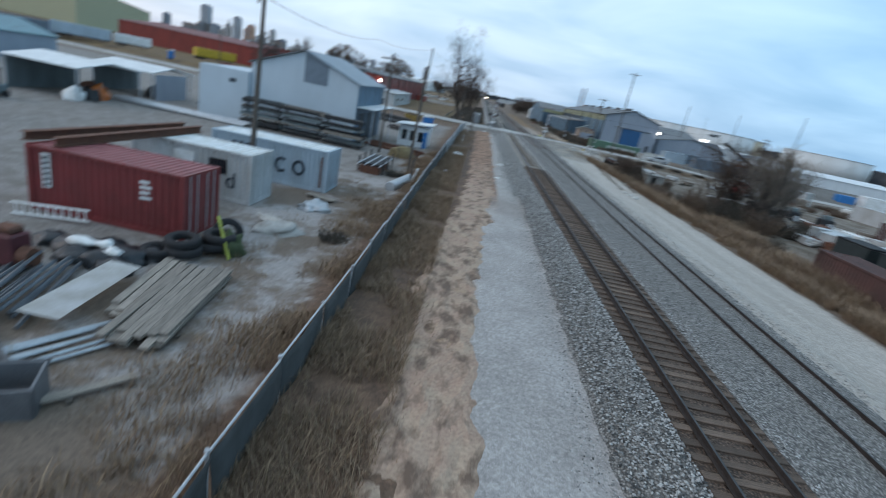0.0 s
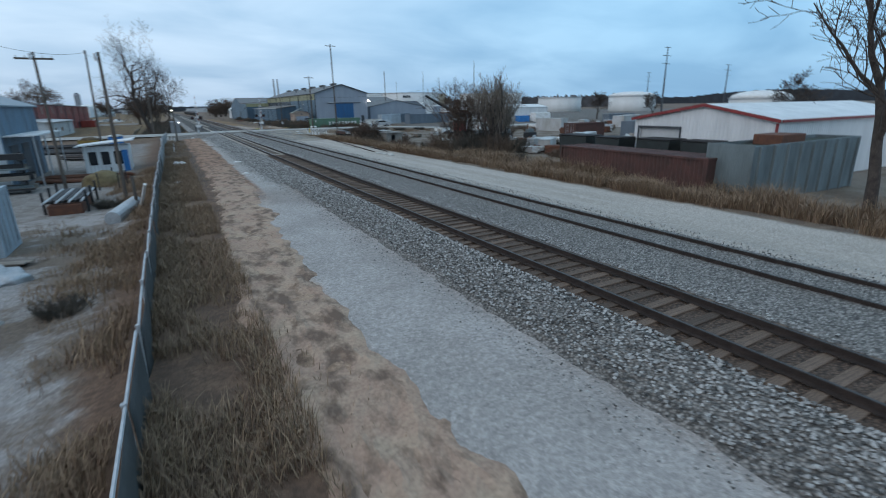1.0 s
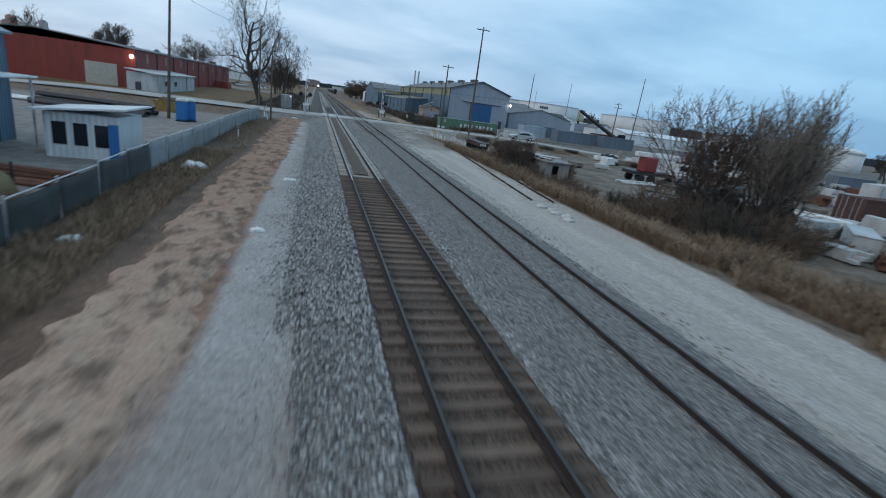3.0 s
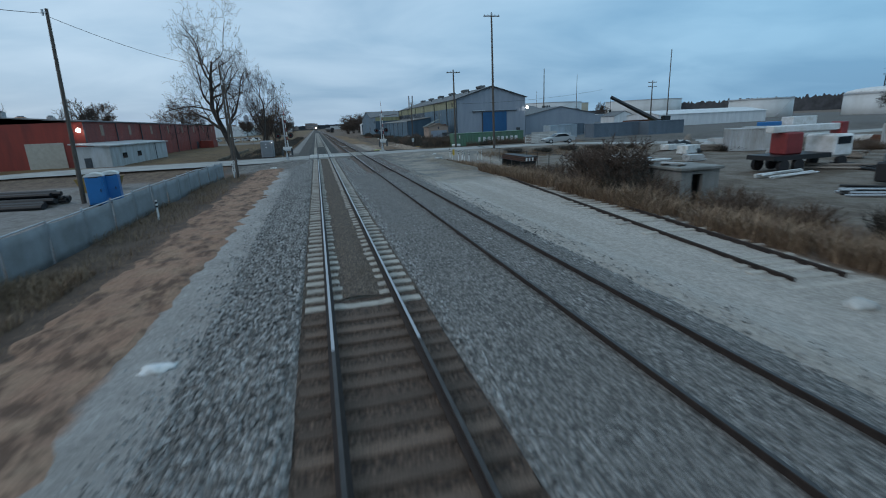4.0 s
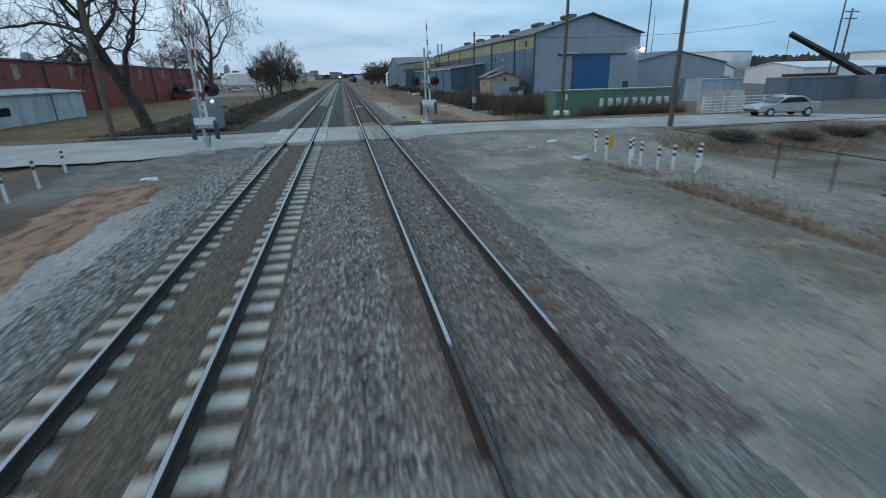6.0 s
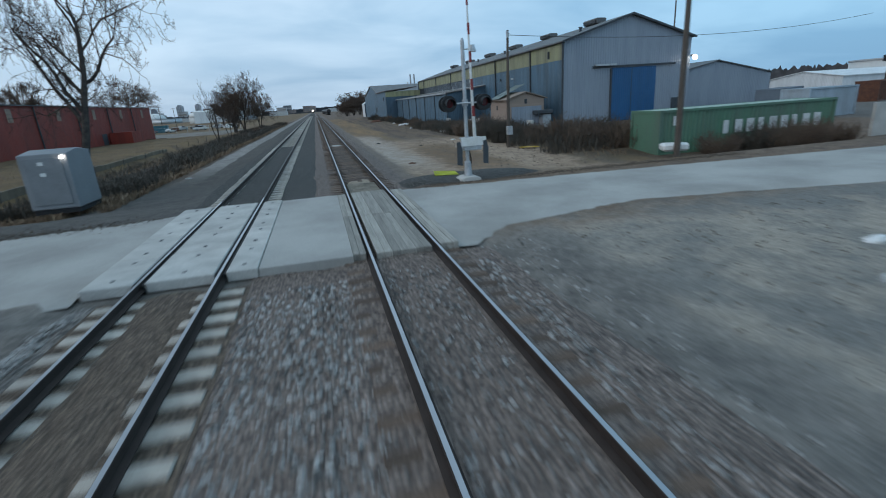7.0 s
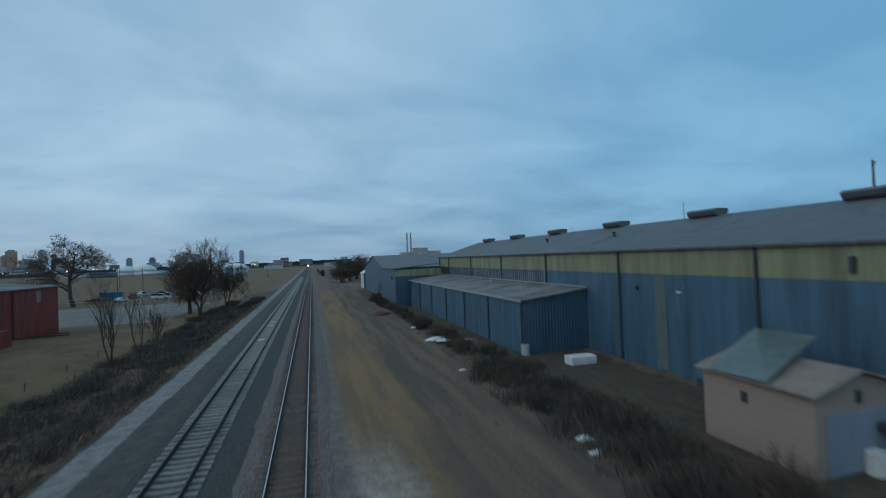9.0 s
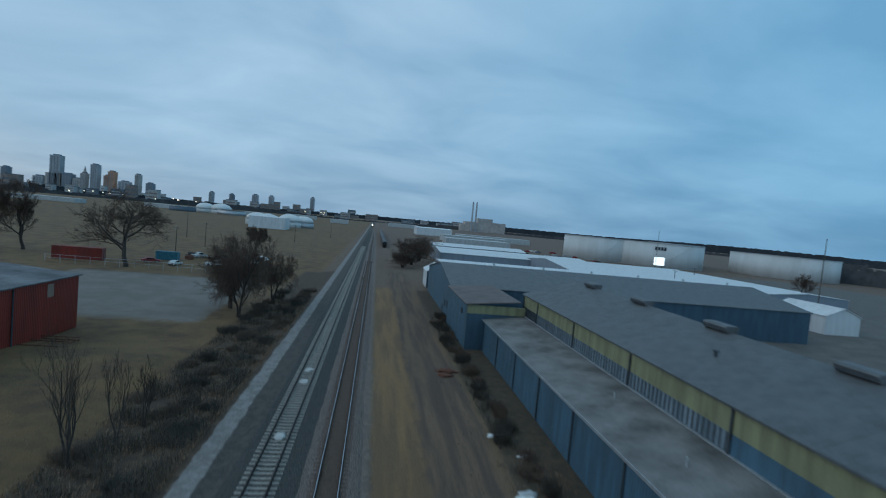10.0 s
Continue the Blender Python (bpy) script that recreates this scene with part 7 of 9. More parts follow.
for k in range(3):
    bm = bmesh.new(); x = -16.6 + 0.5 * k
    tube(bm, [(x, 41.0, -0.95), (x, 41.0, 1.1), (x, 43.0, 1.1), (x, 43.0, -0.95)], 0.04, 5); part("frame", bm, WHITE, sr_)


def toilet(x, y_, yaw):
    t = thing("portable_toilet", pose(x, y_, ground_z(x, y_) - 0.02, 0, 0, yaw), "blue plastic portable toilet with white roof", "toilet", "portable toilets")
    boxes("cabin", BLUEPLASTIC, t, (-0.55, 0.55, -0.55, 0.55, 0.1, 2.1), bevel=0.04)
    boxes("base", DARK, t, (-0.6, 0.6, -0.6, 0.6, 0, 0.099))
    bm = bmesh.new(); prism(bm, [(-0.6, 2.1), (0.6, 2.1), (0.5, 2.26), (0.2, 2.34), (-0.2, 2.34), (-0.5, 2.26)], -0.6, 0.6); part("roof", bm, WHITE, t, "domed white plastic roof")
    d = boxes("door", BLUEPLASTIC, t, (-0.42, 0.42, -0.6, -0.551, 0.2, 2.0), bevel=0.015)
    boxes("handle", BLACK, d, (0.28, 0.34, -0.64, -0.601, 1.0, 1.2))
    boxes("vent", BLACK, t, (-0.3, 0.3, -0.565, -0.5505, 2.01, 2.08))


toilet(-17.4, 63.2, 12); toilet(-16.9, 64.5, 12)
shift_since(before, 0.9, -1.0)
dump = stand("skip_container", -20.4, 73.0, -0.95, "mustard yellow skip heaped with soil", "skip")
bm = bmesh.new(); prism(bm, [(-22.0, 0.35), (-18.8, 0.35), (-19.3, -0.9), (-21.5, -0.9)], 71.8, 74.2); part("body", bm, mat("mustard_paint", (0.27, 0.17, 0.04), 0.7, var=0.3), dump)
lump("soil_heap", -20.4, 73, 1.4, 1.0, 0.5, mat("soil", (0.12, 0.085, 0.05), 0.95), "soil heaped in the skip", "soil", 8, 0.3, z=0.25)

# ---- halls and sheds of the left yard ----
before = set(scene.collection.objects)
barn = stand("pale_barn", -26, 35, -1, "large pale blue-grey metal barn with a grey roof", "barn")
BX0, BX1, BY0, BY1, BP = -31.6, -20.2, 28.2, 41.2, -26.0
BARN_WHITE = mat("pale_blue_white_sheet", (0.46, 0.53, 0.58), 0.5, 0, 0.06, 0.5, 15, 0.05, streak=(1, 1, 0.3))
for y0, y1, m_ in ((BY0, BY0 + 0.2, BARN_WHITE), (BY1 - 0.2, BY1, BLUE_X)):
    bm = bmesh.new(); prism(bm, [(BX0, -1.0), (BX1, -1.0), (BX1, 5.2), (BP, 7.4), (BX0, 5.3)], y0, y1); part("gable_wall", bm, m_, barn)
boxes("side_wall", BLUE_Y, barn, (BX1 - 0.2, BX1, BY0 + 0.2, BY1 - 0.2, -1.0, 5.2)); boxes("side_wall", BLUE_Y, barn, (BX0, BX0 + 0.2, BY0 + 0.2, BY1 - 0.2, -1.0, 5.3))
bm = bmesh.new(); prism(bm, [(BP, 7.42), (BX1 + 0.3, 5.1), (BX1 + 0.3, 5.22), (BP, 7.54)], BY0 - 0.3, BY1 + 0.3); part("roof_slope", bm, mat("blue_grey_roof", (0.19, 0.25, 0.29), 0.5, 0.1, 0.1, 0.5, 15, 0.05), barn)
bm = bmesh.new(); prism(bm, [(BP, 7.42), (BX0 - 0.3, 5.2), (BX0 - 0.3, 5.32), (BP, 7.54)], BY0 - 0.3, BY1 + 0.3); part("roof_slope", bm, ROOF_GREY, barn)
bm = bmesh.new(); prism(bm, [(-26.0, 4.4), (-23.5, 4.4), (-23.5, 6.35), (-26.0, 7.3)], BY0 - 0.06, BY0 - 0.005); part("gable_panel", bm, mat("grey_blue_panel", (0.15, 0.19, 0.23), 0.6, var=0.1), barn, "large grey-blue panel in the gable")
for k in range(3):
    boxes("side_door", TRIM_DARK, barn, (BX1 + 0.003, BX1 + 0.05, 30 + 3.6 * k, 32.4 + 3.6 * k, -0.95, 2.2))
boxes("leanto_roof", ROOF_WHITE, barn, (BX1 + 0.01, BX1 + 1.9, BY0 + 0.6, BY1 - 1, 2.9, 3.0))
for y_ in (BY0 + 1, BY0 + 5, BY1 - 1.4):
    bm = bmesh.new(); tube(bm, [(BX1 + 1.7, y_, -1), (BX1 + 1.7, y_, 2.89)], 0.06, 6); part("post", bm, GALV, barn)
annexe = boxes("annexe_wall", BARN_WHITE, barn, (-36.8, BX0 - 0.01, BY0 - 0.6, BY0 + 9, -1.0, 4.2))
boxes("notice", BARS_DARK, annexe, (-33.6, -32.9, BY0 - 0.63, BY0 - 0.605, 2.9, 3.3))
can = stand("canopy_shed", -45, 26, -0.95, "open shed with two white roofs on posts", "shed")
for x0, x1, y0, y1 in ((-49.5, -42.5, 18.5, 27), (-49.5, -42.5, 28.5, 36)):
    bm = bmesh.new(); prism(bm, [(y0, 1.9), ((y0 + y1) / 2, 2.5), (y1, 1.9), (y1, 2.0), ((y0 + y1) / 2, 2.62), (y0, 2.0)], x0, x1, "x"); part("roof", bm, ROOF_WHITE, can)
    for x in (x0 + 0.2, x1 - 0.2):
        for y_ in (y0 + 0.2, y1 - 0.2):
            bm = bmesh.new(); tube(bm, [(x, y_, -1), (x, y_, 1.92)], 0.07, 6); part("post", bm, GALV, can)
    boxes("back_wall", TEAL, can, (x0 + 0.1, x0 + 0.25, y0 + 0.3, y1 - 0.3, -1, 1.85))
boxes("screen_wall", PALE_X, can, (-42.65, -42.55, 29.2, 34.8, -1, 1.8))
for k, (x, y_) in enumerate(((-43.6, 19.5), (-43.8, 22.5), (-43.4, 21.0), (-46, 24), (-44, 31))):
    lump("machine_part", x, y_, 0.8, 0.8, 1.1, (WHITE, ORANGE, BLACK, RUSTSTEEL, BLACK)[k], "assorted machine parts under the canopy", "machine parts", k, 0.5)
fk = stand("forklift", -45.4, 13.4, -0.95, "dark forklift truck parked in the yard", "forklift")
boxes("body", TEAL, fk, (-46.0, -44.8, 12.6, 14.4, -0.7, 0.1), bevel=0.08)
boxes("cage", BLACK, fk, (-45.9, -45.8, 12.8, 12.9, 0.1, 1.2), (-45.0, -44.9, 12.8, 12.9, 0.1, 1.2), (-45.9, -45.8, 13.8, 13.9, 0.1, 1.2), (-45.0, -44.9, 13.8, 13.9, 0.1, 1.2), (-46.0, -44.8, 12.7, 14.0, 1.2, 1.28))
boxes("mast", BLACK, fk, (-45.8, -45.7, 12.35, 12.5, -0.9, 1.4), (-45.1, -45.0, 12.35, 12.5, -0.9, 1.4))
for x in (-46.0, -44.8):
    for y_ in (12.9, 14.1):
        bm = bmesh.new(); tube(bm, [(x - 0.12, y_, -0.65), (x + 0.12, y_, -0.65)], 0.3, 12); part("wheel", bm, DARK, fk)
cr = stand("orange_crane", -43, 3.5, -0.95, "orange mobile crane with its boom lowered", "crane")
boxes("chassis", ORANGE, cr, (-45, -40.4, 1.5, 4.5, -0.2, 0.5), bevel=0.1)
boxes("cab", ORANGE, cr, (-44.5, -43, 2.0, 4.0, 0.51, 1.9), bevel=0.12)
bm = bmesh.new(); prism(bm, [(-46, 1.6), (-46, 2.4), (-38.0, 4.0), (-38.0, 3.4)], 5.2, 5.9); part("boom", bm, ORANGE, cr)
bm = bmesh.new(); tube(bm, [(-38.2, 5.5, 3.4), (-38.2, 5.5, 2.4)], 0.06, 5); part("hook_block", bm, BLACK, cr)
for x in (-44.4, -41.2):
    for y_ in (1.4, 4.6):
        bm = bmesh.new(); tube(bm, [(x, y_ - 0.2, -0.4), (x, y_ + 0.2, -0.4)], 0.58, 16); w = part("wheel", bm, DARK, cr)
        bm = bmesh.new(); tube(bm, [(x, y_ - 0.22, -0.4), (x, y_ + 0.22, -0.4)], 0.3, 12); part("rim", bm, ORANGE, w)
shift_since(before, -0.2, -1.5)


def trailer(x, y_, l, h, material, label, yaw=0, name="box_trailer"):
    t = thing(name, pose(x, y_, ground_z(x, y_), 0, 0, yaw), label, "trailer")
    boxes("box", material, t, (-l / 2, l / 2, -1.25, 1.25, 0.9, h), bevel=0.04)
    boxes("chassis", BLACK, t, (-l / 2 + 0.3, l / 2 - 0.3, -0.5, 0.5, 0.55, 0.899))
    for o in (-l / 2 + 1.2, -l / 2 + 2.3):
        for s in (-1, 1):
            bm = bmesh.new(); tube(bm, [(o, s * 0.8, 0.48), (o, s * 1.2, 0.48)], 0.48, 14); part("wheel", bm, DARK, t)
    boxes("leg", BLACK, t, (l / 2 - 2, l / 2 - 1.8, -0.7, -0.5, 0, 0.56), (l / 2 - 2, l / 2 - 1.8, 0.5, 0.7, 0, 0.56))


gable_hall("teal_roof_shed", -82, -70, 30, 46, 2.4, 4.0, PALE_X, PALE_X, mat("teal_roof", (0.10, 0.24, 0.28), 0.5), "grey shed with a teal roof", base=-1.2, category="shed")
for k in range(3):
    trailer(-134 + 9 * k, 92 + 7 * k, 13, 3.6, (PALEBLUE, GREYCONT, PALEBLUE)[k], "blue-grey box trailer at the yard edge", 38)
for k in range(2):
    trailer(-118 + 9 * k, 108 + 8 * k, 9, 3.2, WHITE, "white site trailer with windows", 38)
gable_hall("yellowish_hall", -330, -230, 240, 300, 14, 17, mat("pale_yellow_wall", (0.50, 0.46, 0.30), 0.8), mat("pale_yellow_wall_b", (0.50, 0.46, 0.30), 0.8), ROOF_GREY, "large pale yellow hall beyond the yard", base=-1, along="x")
trailer(-99, 142, 14, 3.5, YELLOW, "faded yellow box trailer by the red hall", 60)
toilet(-91, 105.5, 0)
gable_hall("red_hall", -150, -95, 165, 215, 6.5, 8.5, RED_Y, RED_Y, mat("red_roof", (0.17, 0.03, 0.022), 0.6, var=0.2), "large red metal hall behind the yard", base=-1, along="x")

# ---- long red building and its white lean-to ----
before = set(scene.collection.objects)
rb = stand("red_building", -54, 163, -1.1, "long dark red metal building with pale pilaster patches", "building")
RX = -40.0
for k in range(8):
    a = 114 + k * 12.45
    boxes("wall_panel", RED_Y, rb, (RX - 0.2, RX, a + 0.01, a + 12.44, -1.1, 6.3))
    boxes("pilaster_patch", mat("rusty_cream_patch", (0.36, 0.25, 0.19), 0.7, var=0.25, scale=3) if k == 0 else bpy.data.materials["rusty_cream_patch"], rb, (RX + 0.003, RX + 0.04, a + 6, a + 7.2, 4.2, 5.9))
    bm = bmesh.new(); tube(bm, [(RX + 0.1, a + 0.05, -1.0), (RX + 0.1, a + 0.05, 6.2)], 0.09, 6); part("downspout", bm, TRIM_DARK, rb)
boxes("end_wall", RED_Y, rb, (-70, RX - 0.2, 114, 114.2, -1.1, 6.3))
boxes("end_wall", RED_Y, rb, (-70, RX - 0.2, 213.4, 213.6, -1.1, 6.3))
boxes("back_wall", RED_Y, rb, (-70.2, -70, 114, 213.6, -1.1, 6.3))
DKROOF = mat("dark_patched_roof", (0.075, 0.075, 0.08), 0.85, 0, 0.25, 0.25, 8, 0.1, (0.19, 0.195, 0.2))
for xa, xb in ((RX + 0.3, -55), (-70.4, -55)):
    bm = bmesh.new(); prism(bm, [(xa, 6.3), (xb, 7.6), (xb, 7.75), (xa, 6.45)], 113.6, 214); part("roof_slope", bm, DKROOF, rb)
boxes("garage_door", mat("cream_door", (0.42, 0.39, 0.33), 0.7, var=0.1), rb, (-48, -43, 113.9, 113.995, -1.0, 3.4), label="cream garage door")
boxes("wall_opening", TRIM_DARK, rb, (RX + 0.004, RX + 0.03, 184, 186.2, -1.0, 1.6))
lamp2 = boxes("wall_lamp", TRIM_DARK, rb, (-40.5, -40.2, 113.5, 113.9, 5.2, 5.4))
bm = bmesh.new(); bmesh.ops.create_uvsphere(bm, u_segments=12, v_segments=8, radius=0.32, matrix=Matrix.Translation((-40.4, 113.3, 5.1))); part("bulb", bm, LAMP_WHITE, lamp2)
lt = stand("white_leanto", -37.5, 122, -1.1, "low white shed with a flat rusty-edged roof", "shed")
boxes("side_wall", GREYWHITE, lt, (-35.3, -35.1, 108.5, 136, -1.1, 2.55)); boxes("end_wall", GREYWHITE, lt, (-39.8, -35.3, 108.5, 108.7, -1.1, 2.7)); boxes("end_wall", GREYWHITE, lt, (-39.8, -35.3, 135.8, 136, -1.1, 2.7))
bm = bmesh.new(); prism(bm, [(-39.95, 3.05), (-34.8, 2.6), (-34.8, 2.75), (-39.95, 3.2)], 108.0, 136.5); part("roof", bm, GREYWHITE, lt)
for y_ in (113, 119.5):
    boxes("window", GLASS, lt, (-35.09, -35.06, y_, y_ + 1.8, 0.7, 1.5))
boxes("door", TRIM_DARK, lt, (-38.5, -37.6, 108.44, 108.495, -1.0, 1.1)); boxes("joint_post", TRIM_DARK, lt, (-35.09, -35.03, 129, 129.15, -1.1, 2.5))
tagged(boxes("red_shed", RED_Y, None, (RX + 0.3, -36.0, 186.5, 193, -1.1, 1.7)), "small red lean-to shed by the dry field", "shed")
shift_since(before, 5.4, -6.4)
container("shipping_container", pose(-66, 97, -1.0, 0, 0, 15), 12, 2.6, RED_Y, "bright red container at the lot edge")
container("shipping_container", pose(-75, 279, -1.1, 0, 0, 5), 12, 3.4, RED_Y, "orange-red container in the gravel lot")
container("shipping_container", pose(-57, 292, -1.1, 0, 0, 5), 6, 2.6, mat("teal_container", (0.05, 0.20, 0.26), 0.6), "teal container in the gravel lot")
tr = stand("red_tractor", -58, 103, -1, "red tractor parked beside the building", "tractor")
boxes("body", TRIM_RED, tr, (-58.5, -57.2, 101.6, 104.4, -0.3, 0.6), bevel=0.1); boxes("cab", TRIM_RED, tr, (-58.4, -57.3, 103, 104.3, 0.61, 1.6), bevel=0.08)
for x in (-58.8, -56.9):
    for y_, r in ((101.9, 0.45), (104.0, 0.75)):
        bm = bmesh.new(); tube(bm, [(x - 0.15, y_, -1 + r), (x + 0.15, y_, -1 + r)], r, 14); part("wheel", bm, DARK, tr)
rk = stand("frame_stack", -33, 196, -1.1, "stack of rusty steel frames lying in dry grass", "frames")
for k in range(6):
    for o in (0, 0.35):
        boxes("frame_bar", RUSTSTEEL, rk, (-35.5, -30.2, 189.5 + k * 2.1, 189.65 + k * 2.1, -1.0 + o, -0.88 + o))
for k in range(5):
    boxes("frame_rail", RUSTSTEEL, rk, (-35.5 + k * 1.3, -35.38 + k * 1.3, 189.4, 200.2, -0.87, -0.76))

# ---- right-hand yards ----
before = set(scene.collection.objects)
wa = stand("white_hall", 39, 6.3, -0.95, "white metal hall with red trim and an open bay", "hall")
HX0, HX1, HY0, HY1, HE, HR = 29.5, 52.0, 1.2, 12.4, 3.3, 4.3
bm = bmesh.new(); prism(bm, [(HY0, -0.95), (8.2, -0.95), (8.2, 2.6), (11.9, 2.6), (11.9, -0.95), (HY1, -0.95), (HY1, HE), (6.3, HR), (HY0, HE)], HX0, HX0 + 0.2, "x"); part("gable_wall", bm, WHITE_Y, wa)
boxes("bay_door", mat("pale_grey_door", (0.50, 0.52, 0.53), 0.6, var=0.08), wa, (HX0 + 0.25, HX0 + 0.35, 8.2, 11.9, 0.9, 2.6)); boxes("bay_back", TRIM_DARK, wa, (HX0 + 3, HX0 + 3.1, 8.2, 11.9, -0.95, 2.6))
boxes("door_frame", TRIM_DARK, wa, (HX0 - 0.05, HX0 - 0.003, 8.05, 8.19, -0.95, 2.75), (HX0 - 0.05, HX0 - 0.003, 11.91, 12.05, -0.95, 2.75), (HX0 - 0.05, HX0 - 0.003, 8.19, 11.91, 2.61, 2.75))
boxes("side_wall", WHITE_X, wa, (HX0 + 0.2, HX1, HY0, HY0 + 0.2, -0.95, HE)); boxes("side_wall", WHITE_X, wa, (HX0 + 0.2, HX1, HY1 - 0.2, HY1, -0.95, HE)); boxes("back_wall", WHITE_Y, wa, (HX1, HX1 + 0.2, HY0, HY1, -0.95, HE))
for ya, yb in ((HY0 - 0.2, 6.3), (HY1 + 0.2, 6.3)):
    bm = bmesh.new(); prism(bm, [(ya, HE - 0.02), (yb, HR + 0.02), (yb, HR + 0.14), (ya, HE + 0.1)], HX0 - 0.2, HX1 + 0.3, "x"); part("roof_slope", bm, ROOF_WHITE, wa)
bm = bmesh.new(); prism(bm, [(HY0 - 0.22, HE - 0.12), (6.3, HR - 0.06), (HY1 + 0.22, HE - 0.12), (HY1 + 0.22, HE + 0.1), (6.3, HR + 0.16), (HY0 - 0.22, HE + 0.1)], HX0 - 0.27, HX0 - 0.205, "x"); part("red_trim", bm, TRIM_RED, wa, "red roof edge trim")
boxes("corner_trim", TRIM_RED, wa, (HX0 - 0.05, HX0 - 0.003, HY0 - 0.05, HY0 + 0.12, -0.9, HE - 0.15)); boxes("eave_trim", TRIM_RED, wa, (HX0, HX1, HY0 - 0.26, HY0 - 0.205, HE - 0.1, HE + 0.08))
bm = bmesh.new(); bmesh.ops.create_uvsphere(bm, u_segments=10, v_segments=6, radius=0.28, matrix=Matrix.Translation((52.4, HY0 - 0.3, 2.9))); part("wall_lamp", bm, LAMP_WHITE, wa, "lit white wall lamp")
gable_hall("white_annexe", 53, 75, -6, 6, 2.8, 3.8, WHITE_Y, WHITE_X, ROOF_WHITE, "long low white hall behind the red-trimmed one", base=-1, along="x")
shift_since(before, -4.5, -4.4)
container("shipping_container", pose(17.9, 1.9, -0.9, 0, 0, 88), 12.1, 2.45, BROWNRED, "rusty brown-red long container in dry grass")
before = set(scene.collection.objects)
tb = stand("steel_hopper", 24, -4.2, -0.9, "tall weathered teal-grey steel box", "hopper")
boxes("front_plate", TEAL, tb, (18.5, 30.5, -5.1, -5.0, -0.9, 2.3), bevel=0.01); boxes("side_plate", TEAL, tb, (18.4, 18.5, -5.1, -2.5, -0.9, 2.35)); boxes("back_plate", TEAL, tb, (18.5, 30.5, -2.6, -2.5, -0.9, 2.3)); boxes("end_plate", TEAL, tb, (30.5, 30.6, -5.1, -2.5, -0.9, 2.3))
for k in range(9):
    boxes("rib", TEAL, tb, (18.9 + 1.4 * k, 19.0 + 1.4 * k, -5.22, -5.101, -0.9, 2.25))
boxes("cover", mat("dark_green_cover", (0.05, 0.065, 0.05), 0.8), tb, (18.6, 30.4, -4.99, -2.61, 1.95, 2.1))
boxes("top_box", RUSTSTEEL, tb, (22.0, 24.6, -4.6, -3.0, 2.101, 2.7), bevel=0.03)
for k, (x, y_, l) in enumerate(((24.5, 9.5, 2.6), (25.2, 5.6, 3.0), (25.6, 2.2, 2.6), (24.5, 13.5, 3.4))):
    t = stand("dark_skip", x, y_, -0.95, "dark green-black rubbish skip behind a container", "skip", "dark skips")
    bm = bmesh.new(); prism(bm, [(y_ - l / 2, 1.75), (y_ + l / 2, 1.75), (y_ + l / 2 - 0.3, -0.9), (y_ - l / 2 + 0.3, -0.9)], x - 1.0, x + 1.0, "x"); part("body", bm, mat("black_green_paint", (0.02, 0.028, 0.028), 0.5) if k == 0 else bpy.data.materials["black_green_paint"], t)
    boxes("lid", DARK, t, (x - 1.05, x + 1.05, y_ - l / 2, y_ + l / 2, 1.76, 1.9), bevel=0.04)
shift_since(before, -1.2, -1.0)
# loose stock east of the service road
for k, (x, y_, l, h, yaw, m_) in enumerate(((31.5, 26.2, 5.5, 1.4, 40, GREYWHITE), (30.8, 19.0, 4.5, 1.2, 30, CONC), (36, 25, 4, 1.1, 20, GREYWHITE), (34.5, 16.8, 4.2, 1.6, 60, GREYWHITE), (42, 30, 6, 1.5, 30, GREYWHITE))):
    t = thing("pale_crate", pose(x, y_, ground_z(x, y_), 0, 0, yaw), "grimy pale metal crate on the yard floor", "crate", "pale crates")
    boxes("body", m_, t, (-l / 2, l / 2, -0.7, 0.7, 0.15, h), bevel=0.03)
    boxes("lid", m_, t, (-l / 2 - 0.05, l / 2 + 0.05, -0.75, 0.75, h + 0.001, h + 0.08), bevel=0.02)
    boxes("skid", POLE, t, (-l / 2 + 0.2, -l / 2 + 0.4, -0.7, 0.7, 0, 0.149)); boxes("skid", POLE, t, (l / 2 - 0.4, l / 2 - 0.2, -0.7, 0.7, 0, 0.149))
for k in range(14):
    x, y_ = 28 + 16 * random.random(), 32 + 34 * random.random()
    bars("stock_bars", x, y_, 8, 4 + 3 * random.random(), 0.07, (WHITE, GALV, LUMBER, BLACK, WHITE)[k % 5], "stack of long bars in the yard", random.uniform(0, 180), 1.4, 0.45, "stock")
for k in range(10):
    x, y_ = 27 + 20 * random.random(), 18 + 48 * random.random()
    planks("pallet_stack", x, y_, 4, 4, 1.6, 0.3, 0.14, LUMBER if k % 2 else GREYWHITE, "stack of old pallets in the yard", random.uniform(0, 90), "pallets")
